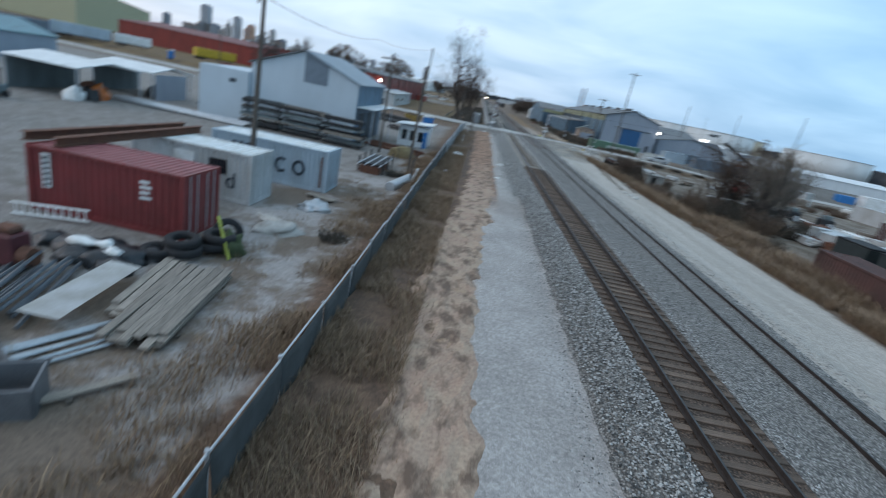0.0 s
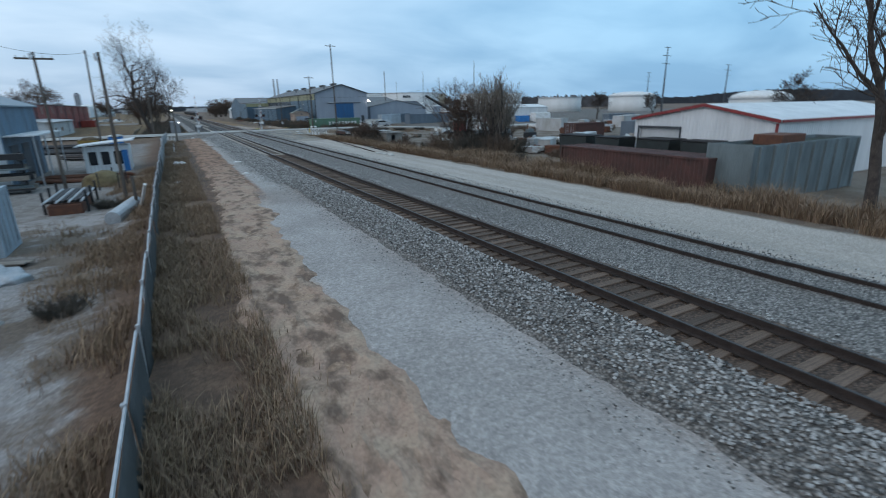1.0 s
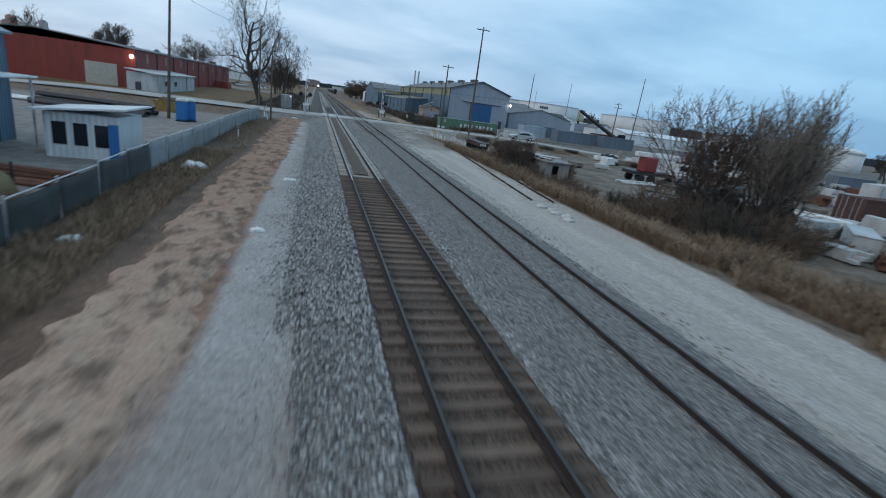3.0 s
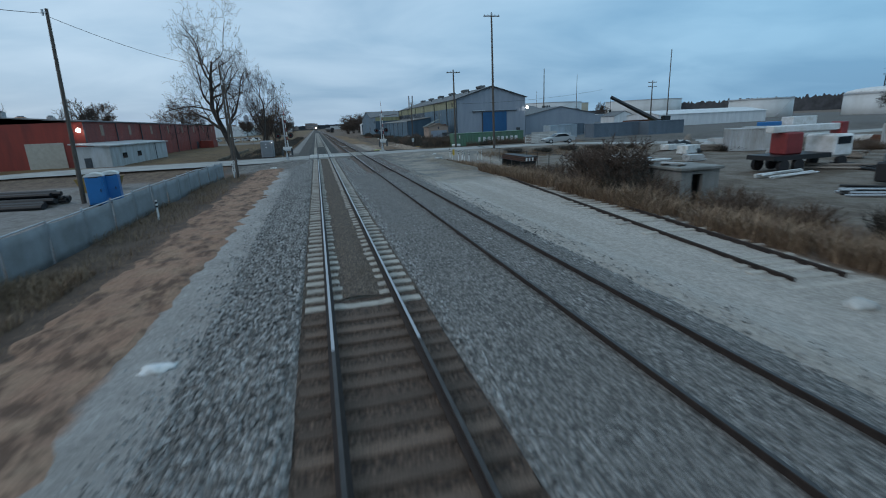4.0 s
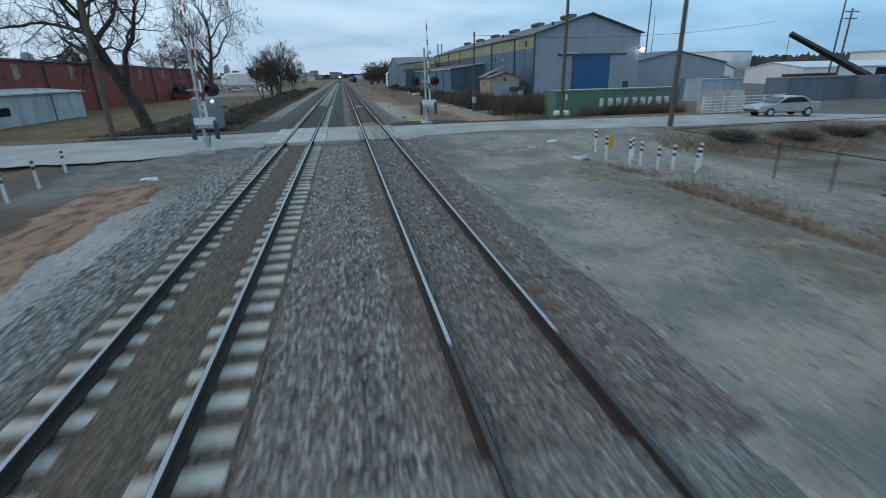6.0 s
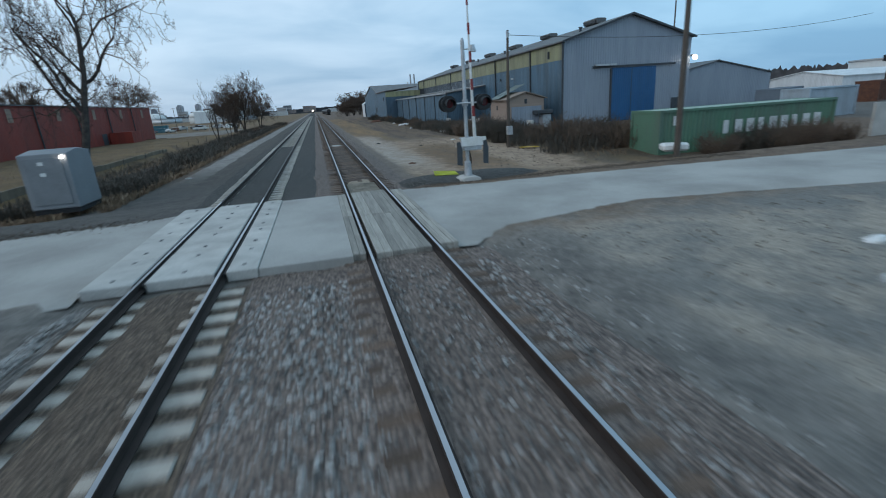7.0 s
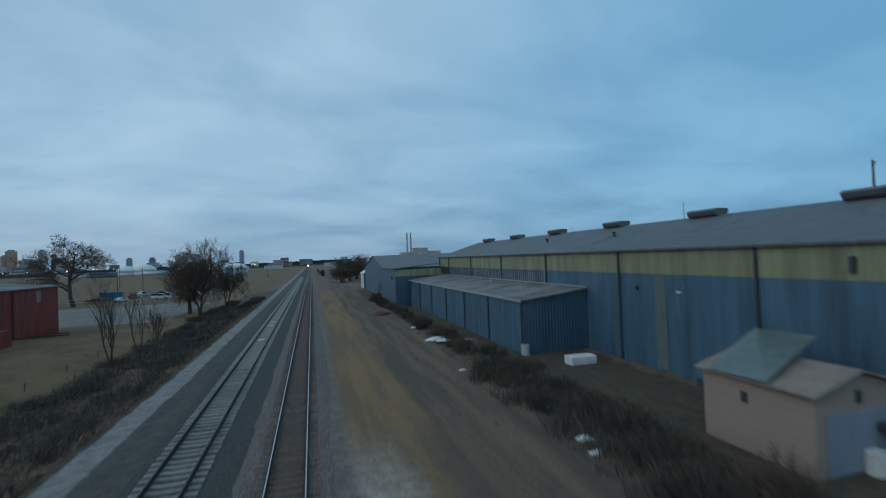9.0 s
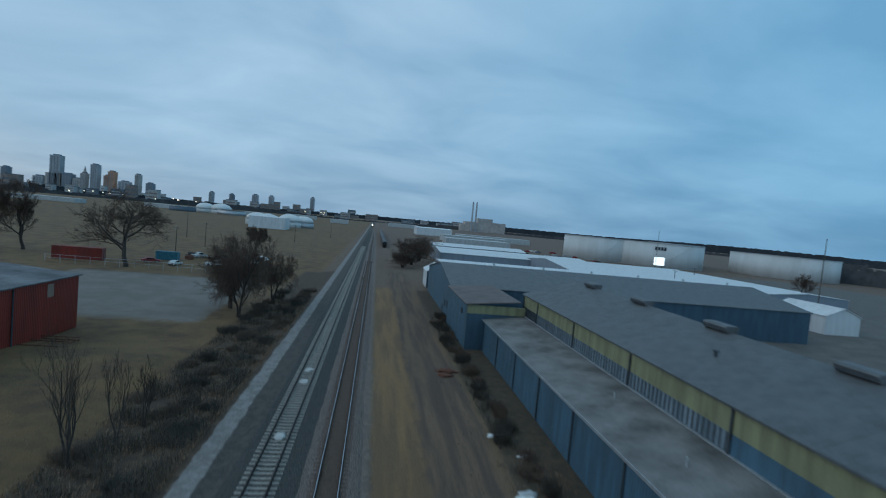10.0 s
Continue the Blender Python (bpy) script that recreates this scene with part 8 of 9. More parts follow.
for k, (x, y_, s, m_) in enumerate(((27.5, 24.5, 1.6, GREYWHITE), (29.0, 22.0, 1.4, RUSTSTEEL), (33.5, 30.5, 1.8, GREYWHITE), (30.2, 34.0, 1.6, LUMBER), (38.5, 33.0, 1.8, WHITE), (27.2, 30.2, 1.3, BLACK), (44.5, 76.5, 2.2, WHITE), (48.5, 79.5, 2.6, GREYWHITE), (51.5, 76, 2.0, GREYWHITE), (46, 72.8, 1.8, LUMBER), (41.5, 70.5, 1.6, WHITE), (53.5, 71, 2.2, RUSTSTEEL), (36.5, 36.5, 1.5, RUSTSTEEL), (43.5, 24.5, 2.0, GREYWHITE), (46.5, 21.0, 1.8, WHITE), (49.5, 29, 2.0, TEAL))):
    planks("rubble_stack", x, y_, 3 + k % 3, 3, s * 1.5, 0.42, 0.22, m_, "loose stack of old boards and slabs in the yard", (k * 47) % 180, "rubble", 0.4)
    lump("scrap_bale", x + 1.4, y_ + 0.8, s * 0.7, s * 0.5, s * 0.45, (RUSTSTEEL, GREYWHITE, BLACK, LUMBER)[k % 4], "rough bale of mixed scrap in the yard", "scrap", 200 + k, 0.7)
HUT = mat("stained_grey_concrete", (0.27, 0.27, 0.255), 0.9, var=0.2, scale=0.9, fine=25, bump=0.25, tint=(0.15, 0.148, 0.135), streak=(1, 1, 0.3))
cb = stand("concrete_hut", 17.8, 46.8, -0.8, "long low stained concrete bunker with a dark doorway", "hut")
boxes("side_wall", HUT, cb, (16.7, 16.9, 42.4, 51.4, -0.95, 1.0), bevel=0.02); boxes("side_wall", HUT, cb, (18.8, 19.0, 42.4, 51.4, -0.95, 1.0), bevel=0.02); boxes("end_wall", HUT, cb, (16.9, 18.8, 51.2, 51.4, -0.95, 1.0))
boxes("front_wall", HUT, cb, (16.9, 17.35, 42.4, 42.6, -0.95, 1.0)); boxes("front_wall", HUT, cb, (18.0, 18.8, 42.4, 42.6, -0.95, 1.0)); boxes("lintel", HUT, cb, (17.35, 18.0, 42.4, 42.6, 0.8, 1.0))
boxes("roof", HUT, cb, (16.55, 19.15, 42.25, 51.55, 1.001, 1.16), bevel=0.03); boxes("opening_back", TRIM_DARK, cb, (16.95, 18.75, 43.6, 43.65, -0.9, 0.95))
for k in range(5):
    boxes("step_iron", WHITE, cb, (16.6, 16.699, 51.0, 51.3, -0.7 + 0.36 * k, -0.58 + 0.36 * k))
for k in range(7):
    planks("roof_timber", 17.2 + 0.25 * (k % 4), 43.6 + 1.1 * k, 1, 2, 1.3 + 0.3 * (k % 3), 0.2, 0.07, (GREYWHITE, LUMBER, WHITE)[k % 3], "loose boards lying on the concrete bunker", 20 + 37 * k, "timber", 0.3, z=1.16)
sp_ = stand("steel_sheets", 18.3, 66.2, -0.6, "stack of dark steel sheets propped on trestles", "steel sheets")
for k in range(7):
    bm = bmesh.new(); box(bm, 17.6 + 0.03 * k, 18.9 + 0.02 * k, 63.4 + 0.1 * (k % 3), 69.2 - 0.1 * (k % 2), 0.0 + 0.07 * k, 0.05 + 0.07 * k); part("sheet", bm, RUSTSTEEL if k % 2 else BLACK, sp_)
for y_ in (64, 66.2, 68.6):
    boxes("trestle", BLACK, sp_, (17.5, 19.0, y_ - 0.08, y_ + 0.08, -0.9, -0.001))
for k in range(3):
    boxes("end_plate", WHITE, sp_, (17.7 + 0.3 * k, 17.85 + 0.3 * k, 63.25, 63.29, 0.1, 0.4))
fl = stand("mesh_fence", 20.3, 60, -0.8, "low wire fence with thin posts by the yard", "fence")
for k in range(13):
    y_ = 46 + 2.4 * k
    bm = bmesh.new(); tube(bm, [(20.0 - 0.1 * k * 0.3, y_, -1.0), (20.0 - 0.1 * k * 0.3, y_, 0.75)], 0.03, 5); part("post", bm, BLACK, fl)
bm = bmesh.new(); tube(bm, [(20.0, 46, 0.7), (18.6, 80, 0.75)], 0.02, 4); tube(bm, [(18.6, 80, 0.75), (26, 81, 0.7), (45, 81.5, 0.7)], 0.02, 4); part("top_wire", bm, BLACK, fl)
bt = stand("boom_truck", 35.5, 52, -0.9, "white flatbed truck with a red and white boom", "truck")
boxes("bed", BLACK, bt, (32.0, 37.5, 50.8, 53.2, 0.0, 0.35)); boxes("cab", WHITE, bt, (37.6, 39.6, 50.8, 53.2, 0.0, 1.7), bevel=0.15); boxes("cab_window", GLASS, bt, (37.9, 39.2, 50.76, 50.8, 0.95, 1.5))
boxes("boom", WHITE, bt, (32.5, 39.0, 51.6, 52.3, 2.0, 2.5), bevel=0.05); boxes("boom_tip", TRIM_RED, bt, (39.01, 39.7, 51.5, 52.4, 1.5, 2.6), bevel=0.05); boxes("turret", TRIM_RED, bt, (33.5, 35.2, 51.3, 52.7, 0.351, 1.99), bevel=0.1)
for x in (33.0, 34.4, 38.6):
    for y_ in (50.9, 53.1):
        bm = bmesh.new(); tube(bm, [(x, y_ - 0.15, -0.42), (x, y_ + 0.15, -0.42)], 0.48, 14); w = part("wheel", bm, DARK, bt)
for k, (x, y_) in enumerate(((33, 43.5), (36.5, 41.5), (40, 40), (31, 38.5))):
    t = stand("scrap_engine", x, y_, -0.95, "dark scrap engine and gearbox on the ground", "engine", "scrap engines")
    boxes("block", BLACK, t, (x - 0.9, x + 0.9, y_ - 0.6, y_ + 0.6, -0.8, 0.4), bevel=0.1); boxes("cover", TEAL, t, (x - 0.6, x + 0.5, y_ - 0.45, y_ + 0.45, 0.401, 0.9), bevel=0.08)
    bm = bmesh.new(); tube(bm, [(x + 0.3, y_ - 0.75, -0.4), (x + 0.3, y_ - 0.61, -0.4)], 0.38, 14); part("flywheel", bm, GALV, t)
    bm = bmesh.new(); tube(bm, [(x - 0.5, y_, 0.9), (x - 0.5, y_, 1.6)], 0.1, 8); part("exhaust", bm, RUSTSTEEL, t)
# stock standing further out in the yards
yr = random.Random(41)
for k in range(9):
    x, y_ = 48 + 55 * yr.random(), 24 + 52 * yr.random()
    container("shipping_container", pose(x, y_, ground_z(x, y_), 0, 0, yr.uniform(0, 180)), yr.choice((6.1, 9.0, 12.2)), 2.6, yr.choice((GREYWHITE, GREYCONT, PALEBLUE, BROWNRED, GREYWHITE)), "weathered container standing in the far yard")
for k in range(26):
    x, y_ = 42 + 62 * yr.random(), 22 + 58 * yr.random()
    planks("rubble_stack", x, y_, 3 + k % 3, 3, yr.uniform(2.0, 4.5), 0.5, 0.26, yr.choice((GREYWHITE, WHITE, LUMBER, RUSTSTEEL, GREYWHITE)), "loose stack of old boards and slabs in the yard", yr.uniform(0, 180), "rubble", 0.4)
for k in range(18):
    x, y_ = 42 + 62 * yr.random(), 22 + 58 * yr.random()
    bush(x, y_, yr.uniform(0.9, 2.0), yr.uniform(1.5, 2.8), k, "tangled leafless thicket in the yard")
# old spur ending short of the road, askew to the main line
spur = thing("rail_spur", pose(10.9, 30.0, -0.32, 0, 0, -5.5), "rusty disused rail spur on pale broken ties", "railway track", "tracks")
rm = rail_mesh("rail", 0.8, 28.2, RUST_SHADED)
for x in (-0.72, 0.72):
    r = new("rail", rm); r.parent = spur; r.location = (x, 0, -0.02)
for k in range(46):
    bm = bmesh.new(); y_ = 0.5 + k * 0.6
    box(bm, -1.2 + random.uniform(-0.12, 0.12), 1.25 + random.uniform(-0.2, 0.2), y_ - 0.12, y_ + 0.12, -0.2, 0.05 + random.uniform(-0.04, 0.03)); part("tie", bm, CONC_TIE, None, "", 0.03).parent = spur
for k in range(5):
    lump("concrete_block", 10.9 - 0.9 * random.random(), 29.3 - 0.8 * k, 0.35, 0.25, 0.16, CONC, "broken concrete block in the dirt", "rubble", 300 + k, 0.3)


# ---- beyond the crossing, right ----
def car(x, y_, yaw, paint, label, pickup=False, z=None):
    t = thing("car" if not pickup else "pickup_truck", pose(x, y_, ground_z(x, y_) + 0.06 if z is None else z, 0, 0, yaw), label, "car" if not pickup else "truck")
    if pickup:
        low = [(-2.7, 0.45), (2.7, 0.45), (2.7, 0.95), (2.55, 1.1), (1.3, 1.2), (0.7, 1.85), (-0.7, 1.85), (-0.8, 1.2), (-2.7, 1.2)]
        glass = [(1.1, 1.22), (0.65, 1.78), (-0.62, 1.78), (-0.7, 1.22)]
    else:
        low = [(-2.4, 0.35), (2.35, 0.35), (2.4, 0.6), (2.3, 0.78), (1.1, 0.95), (0.35, 1.42), (-0.95, 1.45), (-1.65, 1.05), (-2.35, 1.0), (-2.42, 0.7)]
        glass = [(0.95, 0.98), (0.3, 1.36), (-0.9, 1.39), (-1.45, 1.03)]
    bm = bmesh.new(); prism(bm, low, -0.86, 0.86); b = part("body", bm, paint, t, "", 0.06)
    for s in (-1, 1):
        bm = bmesh.new(); prism(bm, glass, s * 0.862, s * 0.875); part("side_window", bm, GLASS, b)
    u, v = low[4], low[5]
    bm = bmesh.new(); prism(bm, [(u[0] - 0.08, u[1] + 0.07), (v[0] + 0.12, v[1] - 0.03), (v[0] + 0.16, v[1] - 0.02), (u[0] - 0.03, u[1] + 0.09)], -0.72, 0.72); part("windscreen", bm, GLASS, b)
    for x_ in (-1.45, 1.45):
        for s in (-1, 1):
            bm = bmesh.new(); tube(bm, [(x_, s * 0.68, 0.32), (x_, s * 0.9, 0.32)], 0.33, 18); w = part("wheel", bm, DARK, t)
            bm = bmesh.new(); tube(bm, [(x_, s * 0.901, 0.32), (x_, s * 0.915, 0.32)], 0.19, 14); part("rim", bm, GALV, w)
    for s in (-0.6, 0.6):
        boxes("headlight", WHITE, b, (2.36, 2.44, s - 0.18, s + 0.18, 0.58, 0.72)); boxes("tail_light", TRIM_RED, b, (-2.46 if not pickup else -2.74, -2.38 if not pickup else -2.66, s - 0.15, s + 0.15, 0.7, 0.85))
    for x_ in (2.4, -2.42 if not pickup else -2.72):
        boxes("bumper", TRIM_DARK, b, (x_ - 0.05, x_ + 0.06, -0.8, 0.8, 0.38, 0.52))
    return t


# prism() in y gives the side view along x
car(35.2, 90.3, 172, SILVER, "silver saloon car standing on the road")
gt = stand("field_gate", 35, 93.6, 0, "long white tubular field gate", "gate")
for k in range(6):
    bm = bmesh.new(); tube(bm, [(31.6, 94.3, 0.1 + 0.24 * k), (39.6, 94.6, 0.1 + 0.24 * k)], 0.03, 5); part("bar", bm, WHITE, gt)
for x in (31.6, 33.6, 35.6, 37.6, 39.6):
    bm = bmesh.new(); tube(bm, [(x, 94.3 + (x - 31.6) * 0.0375, -0.1), (x, 94.3 + (x - 31.6) * 0.0375, 1.4)], 0.04, 5); part("upright", bm, WHITE, gt)
pv = stand("concrete_fence", 35.5, 97, 0, "row of pale concrete fence panels", "fence")
for k in range(3):
    boxes("panel", CONC, pv, (34.6 + 1.6 * k, 36.1 + 1.6 * k, 98.6, 98.75, -0.3, 1.6))
for x, y_, l, yaw, m_, lab in ((53.5, 121.5, 12.2, 33, GREYCONT, "blue-grey container in the far yard"), (56, 107, 12.2, 10, GREYCONT, "blue-grey container in the far yard"), (66, 106, 9, 8, GREYCONT, "dark grey container in the far yard"), (47, 112, 6, 5, PALEBLUE, "pale container in the far yard"), (78, 128, 12.2, 20, RUSTSTEEL, "rusty container in the far yard")):
    container("shipping_container", pose(x, y_, -0.2, 0, 0, yaw), l, 2.6, m_, lab)
gable_hall("grey_yard_hall", 52, 72, 140, 160, 4.5, 6.5, PALE_X, PALE_X, ROOF_GREY, "low grey hall with a weathered roof", base=-0.3)
gable_hall("white_yard_hall", 100, 140, 150, 166, 3.2, 4.4, WHITE_Y, WHITE_X, ROOF_WHITE, "long white hall behind the yards", base=-0.3, along="x")
gable_hall("white_yard_hall", 118, 128, 236, 252, 4.5, 6.5, WHITE_Y, WHITE_X, ROOF_WHITE, "small white hall with two windows", base=-0.3)
gable_hall("red_white_house", 122, 132, 206, 216, 3.2, 5.2, WHITE_Y, WHITE_X, ROOF_GREY, "small white house with a dark porch", base=-0.3, category="house")
gable_hall("canopy_hall", 150, 186, 290, 372, 3.4, 4.6, TRIM_DARK, PALE_X, ROOF_WHITE, "long open-fronted hall with a white roof", base=-0.3)
gable_hall("dark_roof_hall", 64, 88, 168, 186, 3.5, 6.5, PALE_X, PALE_X, mat("dark_blue_roof", (0.05, 0.06, 0.075), 0.7), "low hall with a dark roof", base=-0.3, along="x")
mc = stand("mobile_crane", 70, 112, -0.2, "yellow crawler crane with a dark raised boom", "crane")
boxes("body", YELLOW, mc, (67.5, 71.5, 110.5, 113.5, 0.7, 2.2), bevel=0.1); boxes("track_unit", BLACK, mc, (67, 72, 110.2, 111.0, -0.2, 0.69), (67, 72, 113.0, 113.8, -0.2, 0.69), bevel=0.1); boxes("cab", GLASS, mc, (70.2, 71.6, 110.4, 111.6, 2.21, 3.2))
bm = bmesh.new(); tube(bm, [(70.5, 112, 1.8), (61.5, 117, 7.6)], [0.5, 0.35], 4); part("boom", bm, BLACK, mc)
bm = bmesh.new(); tube(bm, [(61.5, 117, 7.6), (61.5, 117, 5.0)], 0.05, 4); tube(bm, [(61.5, 117, 5.0), (61.5, 117, 4.4)], 0.25, 6); part("hook", bm, BLACK, mc)
tagged(boxes("blue_skip", BLUEPLASTIC, None, (84.5, 88.5, 99.4, 101.4, -0.8, 1.2), bevel=0.05), "blue rubbish skip in the far yard", "skip")
tagged(boxes("lorry_box", WHITE, None, (90, 96, 98.4, 101, -0.8, 2.0), bevel=0.05), "white lorry box standing in the yard", "box")
bm = bmesh.new(); prism(bm, [(20.6, 98.9), (21.9, 98.5), (22.2, 99.2), (21.0, 99.8)], -0.05, 0.35, "z"); tagged(part("white_tub", bm, WHITE, None, "", 0.1), "broken white tub beside the green container", "tub")
for k in range(9):
    x, y_ = 21.0 + 3.5 * random.random(), 103.6 + 3.0 * random.random()
    planks("timber_scrap", x, y_, 2, 3, 2.0, 0.2, 0.05, (WHITE, LUMBER, GREYWHITE)[k % 3], "scattered pale boards by the warehouse", random.uniform(0, 180), "timber", 0.3)
planks("yellow_board", 17.0, 108.0, 1, 2, 1.1, 0.22, 0.04, YELLOW, "yellow board lying in dead weeds", 70, "board")
ib = stand("oil_tank", 27.6, 128.3, -0.2, "old grey machine and tank against the warehouse", "tank")
boxes("cabinet", GALV, ib, (27.4, 28.4, 127.2, 129.0, -0.2, 1.3), bevel=0.04); boxes("hood", TRIM_DARK, ib, (26.6, 28.5, 126.8, 129.3, 1.31, 1.7), bevel=0.05)
bm = bmesh.new(); tube(bm, [(26.2, 127.9, -0.2), (26.2, 127.9, 0.7)], 0.4, 14); part("drum", bm, WHITE, ib)
tagged(boxes("white_box", WHITE, None, (25.0, 27.2, 147.8, 149.0, -0.15, 0.5), bevel=0.04), "long white metal box in the grass", "box")
bm = bmesh.new(); tube(bm, [(23.6, 153.2, -0.15), (23.6, 153.2, 0.75)], 0.38, 14); tagged(part("pale_drum", bm, GREYWHITE), "pale drum beside the annex", "drum")
for k, (x, y_, s, m_) in enumerate(((18.3, 164.7, 0.9, WHITE), (17.9, 134.8, 0.45, WHITE), (17.8, 141.9, 0.5, LUMBER), (17.5, 133.2, 0.35, WHITE), (8.3, 105.5, 0.2, RUSTSTEEL), (8.5, 123.4, 0.2, BLACK), (18.6, 165.5, 0.8, GREYWHITE), (21.6, 163.2, 0.5, GALV), (16.6, 192.2, 1.2, RUSTSTEEL), (16.3, 190.6, 1.0, RUSTSTEEL), (18.5, 174.6, 0.7, WHITE), (20.0, 171, 0.5, WHITE), (16.9, 150.5, 0.3, WHITE), (19.9, 128.4, 0.4, WHITE), (12.6, 108.0, 0.16, RUSTSTEEL), (15.2, 121, 0.22, WHITE), (13.5, 113.5, 0.14, GREYWHITE), (11.4, 117.5, 0.16, BLACK), (14.0, 84.0, 0.3, WHITE), (12.2, 82.5, 0.22, GREYWHITE), (13.5, 79.6, 0.5, GREYWHITE), (-5.8, 81.0, 0.35, WHITE), (-6.4, 106, 0.2, WHITE), (-5.2, 110, 0.18, GREYWHITE), (-4.0, 31.6, 0.3, WHITE))):
    lump("litter", x, y_, s, s * 0.55, s * 0.3, m_, "piece of pale litter on bare ground" if m_ in (WHITE, GREYWHITE) else "dark scrap lying on bare ground", "litter", k, 0.6)
lump("pale_spill", 4.56, 123.1, 0.5, 0.5, 0.03, GREYWHITE, "pale spill of powder between the rails", "spill", 77, 0.5, z=0.0)
for k, y_ in enumerate((173, 186, 190)):
    lump("pale_spill", 0, y_, 0.45, 0.7, 0.03, CONC, "pale spill of powder between the rails", "spill", 78 + k, 0.5, z=0.02)
pal = stand("white_pallet", 18.7, 163.0, -0.15, "white slatted pallet on the dirt", "pallet")
for k in range(6):
    boxes("slat", WHITE, pal, (18.0, 19.4, 162.2 + 0.32 * k, 162.4 + 0.32 * k, 0.02, 0.06))
for x in (18.05, 18.7, 19.3):
    boxes("bearer", LUMBER, pal, (x, x + 0.08, 162.2, 164.0, -0.1, 0.019))

# ---- lot beyond the red building ----
for x, y_, yaw, m_, pk, lab in ((-40.5, 284, 4, WHITE, True, "white pickup truck in the gravel lot"), (-50.5, 281, 80, WHITE, False, "white van-like car in the gravel lot"), (-45, 300, 20, BLACK, True, "dark truck in the gravel lot"), (-38, 306, 10, SILVER, False, "grey car in the gravel lot"), (-52, 304, 60, GREYWHITE, True, "pale truck in the gravel lot"), (-58, 283, 30, TRIM_RED, False, "red car in the gravel lot")):
    car(x, y_, yaw, m_, lab, pk)
for k in range(8):
    x, y_ = -33 - 24 * random.random(), 296 + 18 * random.random()
    lump("scrap_bale", x, y_, 1.6, 1.2, 1.2, (GALV, WHITE, BLACK, RUSTSTEEL)[k % 4], "rough bale of mixed scrap in the lot", "scrap", k, 0.7)
lot_f = stand("lot_fence", -50, 268, -1, "wire fence along the gravel lot", "fence")
for k in range(16):
    bm = bmesh.new(); tube(bm, [(-78 + 3.6 * k, 270, -1.2), (-78 + 3.6 * k, 270, 0.8)], 0.06, 5); part("post", bm, GALV, lot_f)
bm = bmesh.new(); tube(bm, [(-78, 270, 0.75), (-24, 270, 0.75)], 0.035, 4); tube(bm, [(-78, 270, -0.1), (-24, 270, -0.1)], 0.03, 4); part("rail", bm, GALV, lot_f)
for k in range(10):
    bm = bmesh.new(); x, y_ = -12.5 - 0.06 * k, 112 + 7 * k
    tube(bm, [(x - 4, y_, ground_z(x - 4, y_) - 0.2), (x - 4 + 0.1, y_, ground_z(x - 4, y_) + 1.0)], 0.05, 5); tagged(part("fence_post", bm, POLE), "leaning wooden post in dry grass", "post", "lineside posts")

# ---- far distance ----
# bluish woods colours with the haze of distance painted in
HAZE_DARK = mat("hazed_woods", (0.085, 0.085, 0.09), 1.0, 0, 0.3, 0.02, 0.2, 0, (0.055, 0.058, 0.065))
HAZE_HILL = mat("hazed_wooded_hill", (0.04, 0.05, 0.062), 1.0, 0, 0.2, 0.01, 0.1, 0)


def wood_line(name, label, r, az0, az1, high, rough, material, seed, step=0.12, deep=25):
    """A strip of far woods with an uneven top, at a distance r round the middle of the line."""
    vs, fs = [], []
    n = int((az1 - az0) / step)
    for k in range(n + 1):
        a = radians(az0 + (az1 - az0) * k / n)
        h = high(az0 + (az1 - az0) * k / n) + rough * (noise.noise((k * 0.35, seed, 0)) + 0.7 * noise.noise((k * 1.1, seed, 4)))
        ca, sa = math.sin(a), math.cos(a)
        vs += [(r * ca, 60 + r * sa, -6), (r * ca, 60 + r * sa, max(h, 1.0)), ((r + deep) * ca, 60 + (r + deep) * sa, -6)]
    for k in range(n):
        o = 3 * k
        fs += [(o, o + 3, o + 4, o + 1), (o + 1, o + 4, o + 5, o + 2)]
    me = bpy.data.meshes.new(name); me.from_pydata(vs, [], fs); me.materials.append(material)
    return tagged(new(name, me), label, "woods", kind="stuff")


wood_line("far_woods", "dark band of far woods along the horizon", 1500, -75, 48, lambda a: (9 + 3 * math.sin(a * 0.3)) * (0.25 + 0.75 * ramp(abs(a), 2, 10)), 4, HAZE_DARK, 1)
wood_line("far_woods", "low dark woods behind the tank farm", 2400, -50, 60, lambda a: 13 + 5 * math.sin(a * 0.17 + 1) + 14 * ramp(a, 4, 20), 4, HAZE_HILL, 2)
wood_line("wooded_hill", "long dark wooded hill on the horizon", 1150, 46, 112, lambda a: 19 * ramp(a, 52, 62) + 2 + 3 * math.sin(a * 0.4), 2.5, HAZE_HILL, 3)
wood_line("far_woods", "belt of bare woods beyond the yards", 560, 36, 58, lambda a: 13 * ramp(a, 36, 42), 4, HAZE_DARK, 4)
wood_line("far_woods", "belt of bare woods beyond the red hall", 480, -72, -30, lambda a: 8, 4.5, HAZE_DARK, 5)

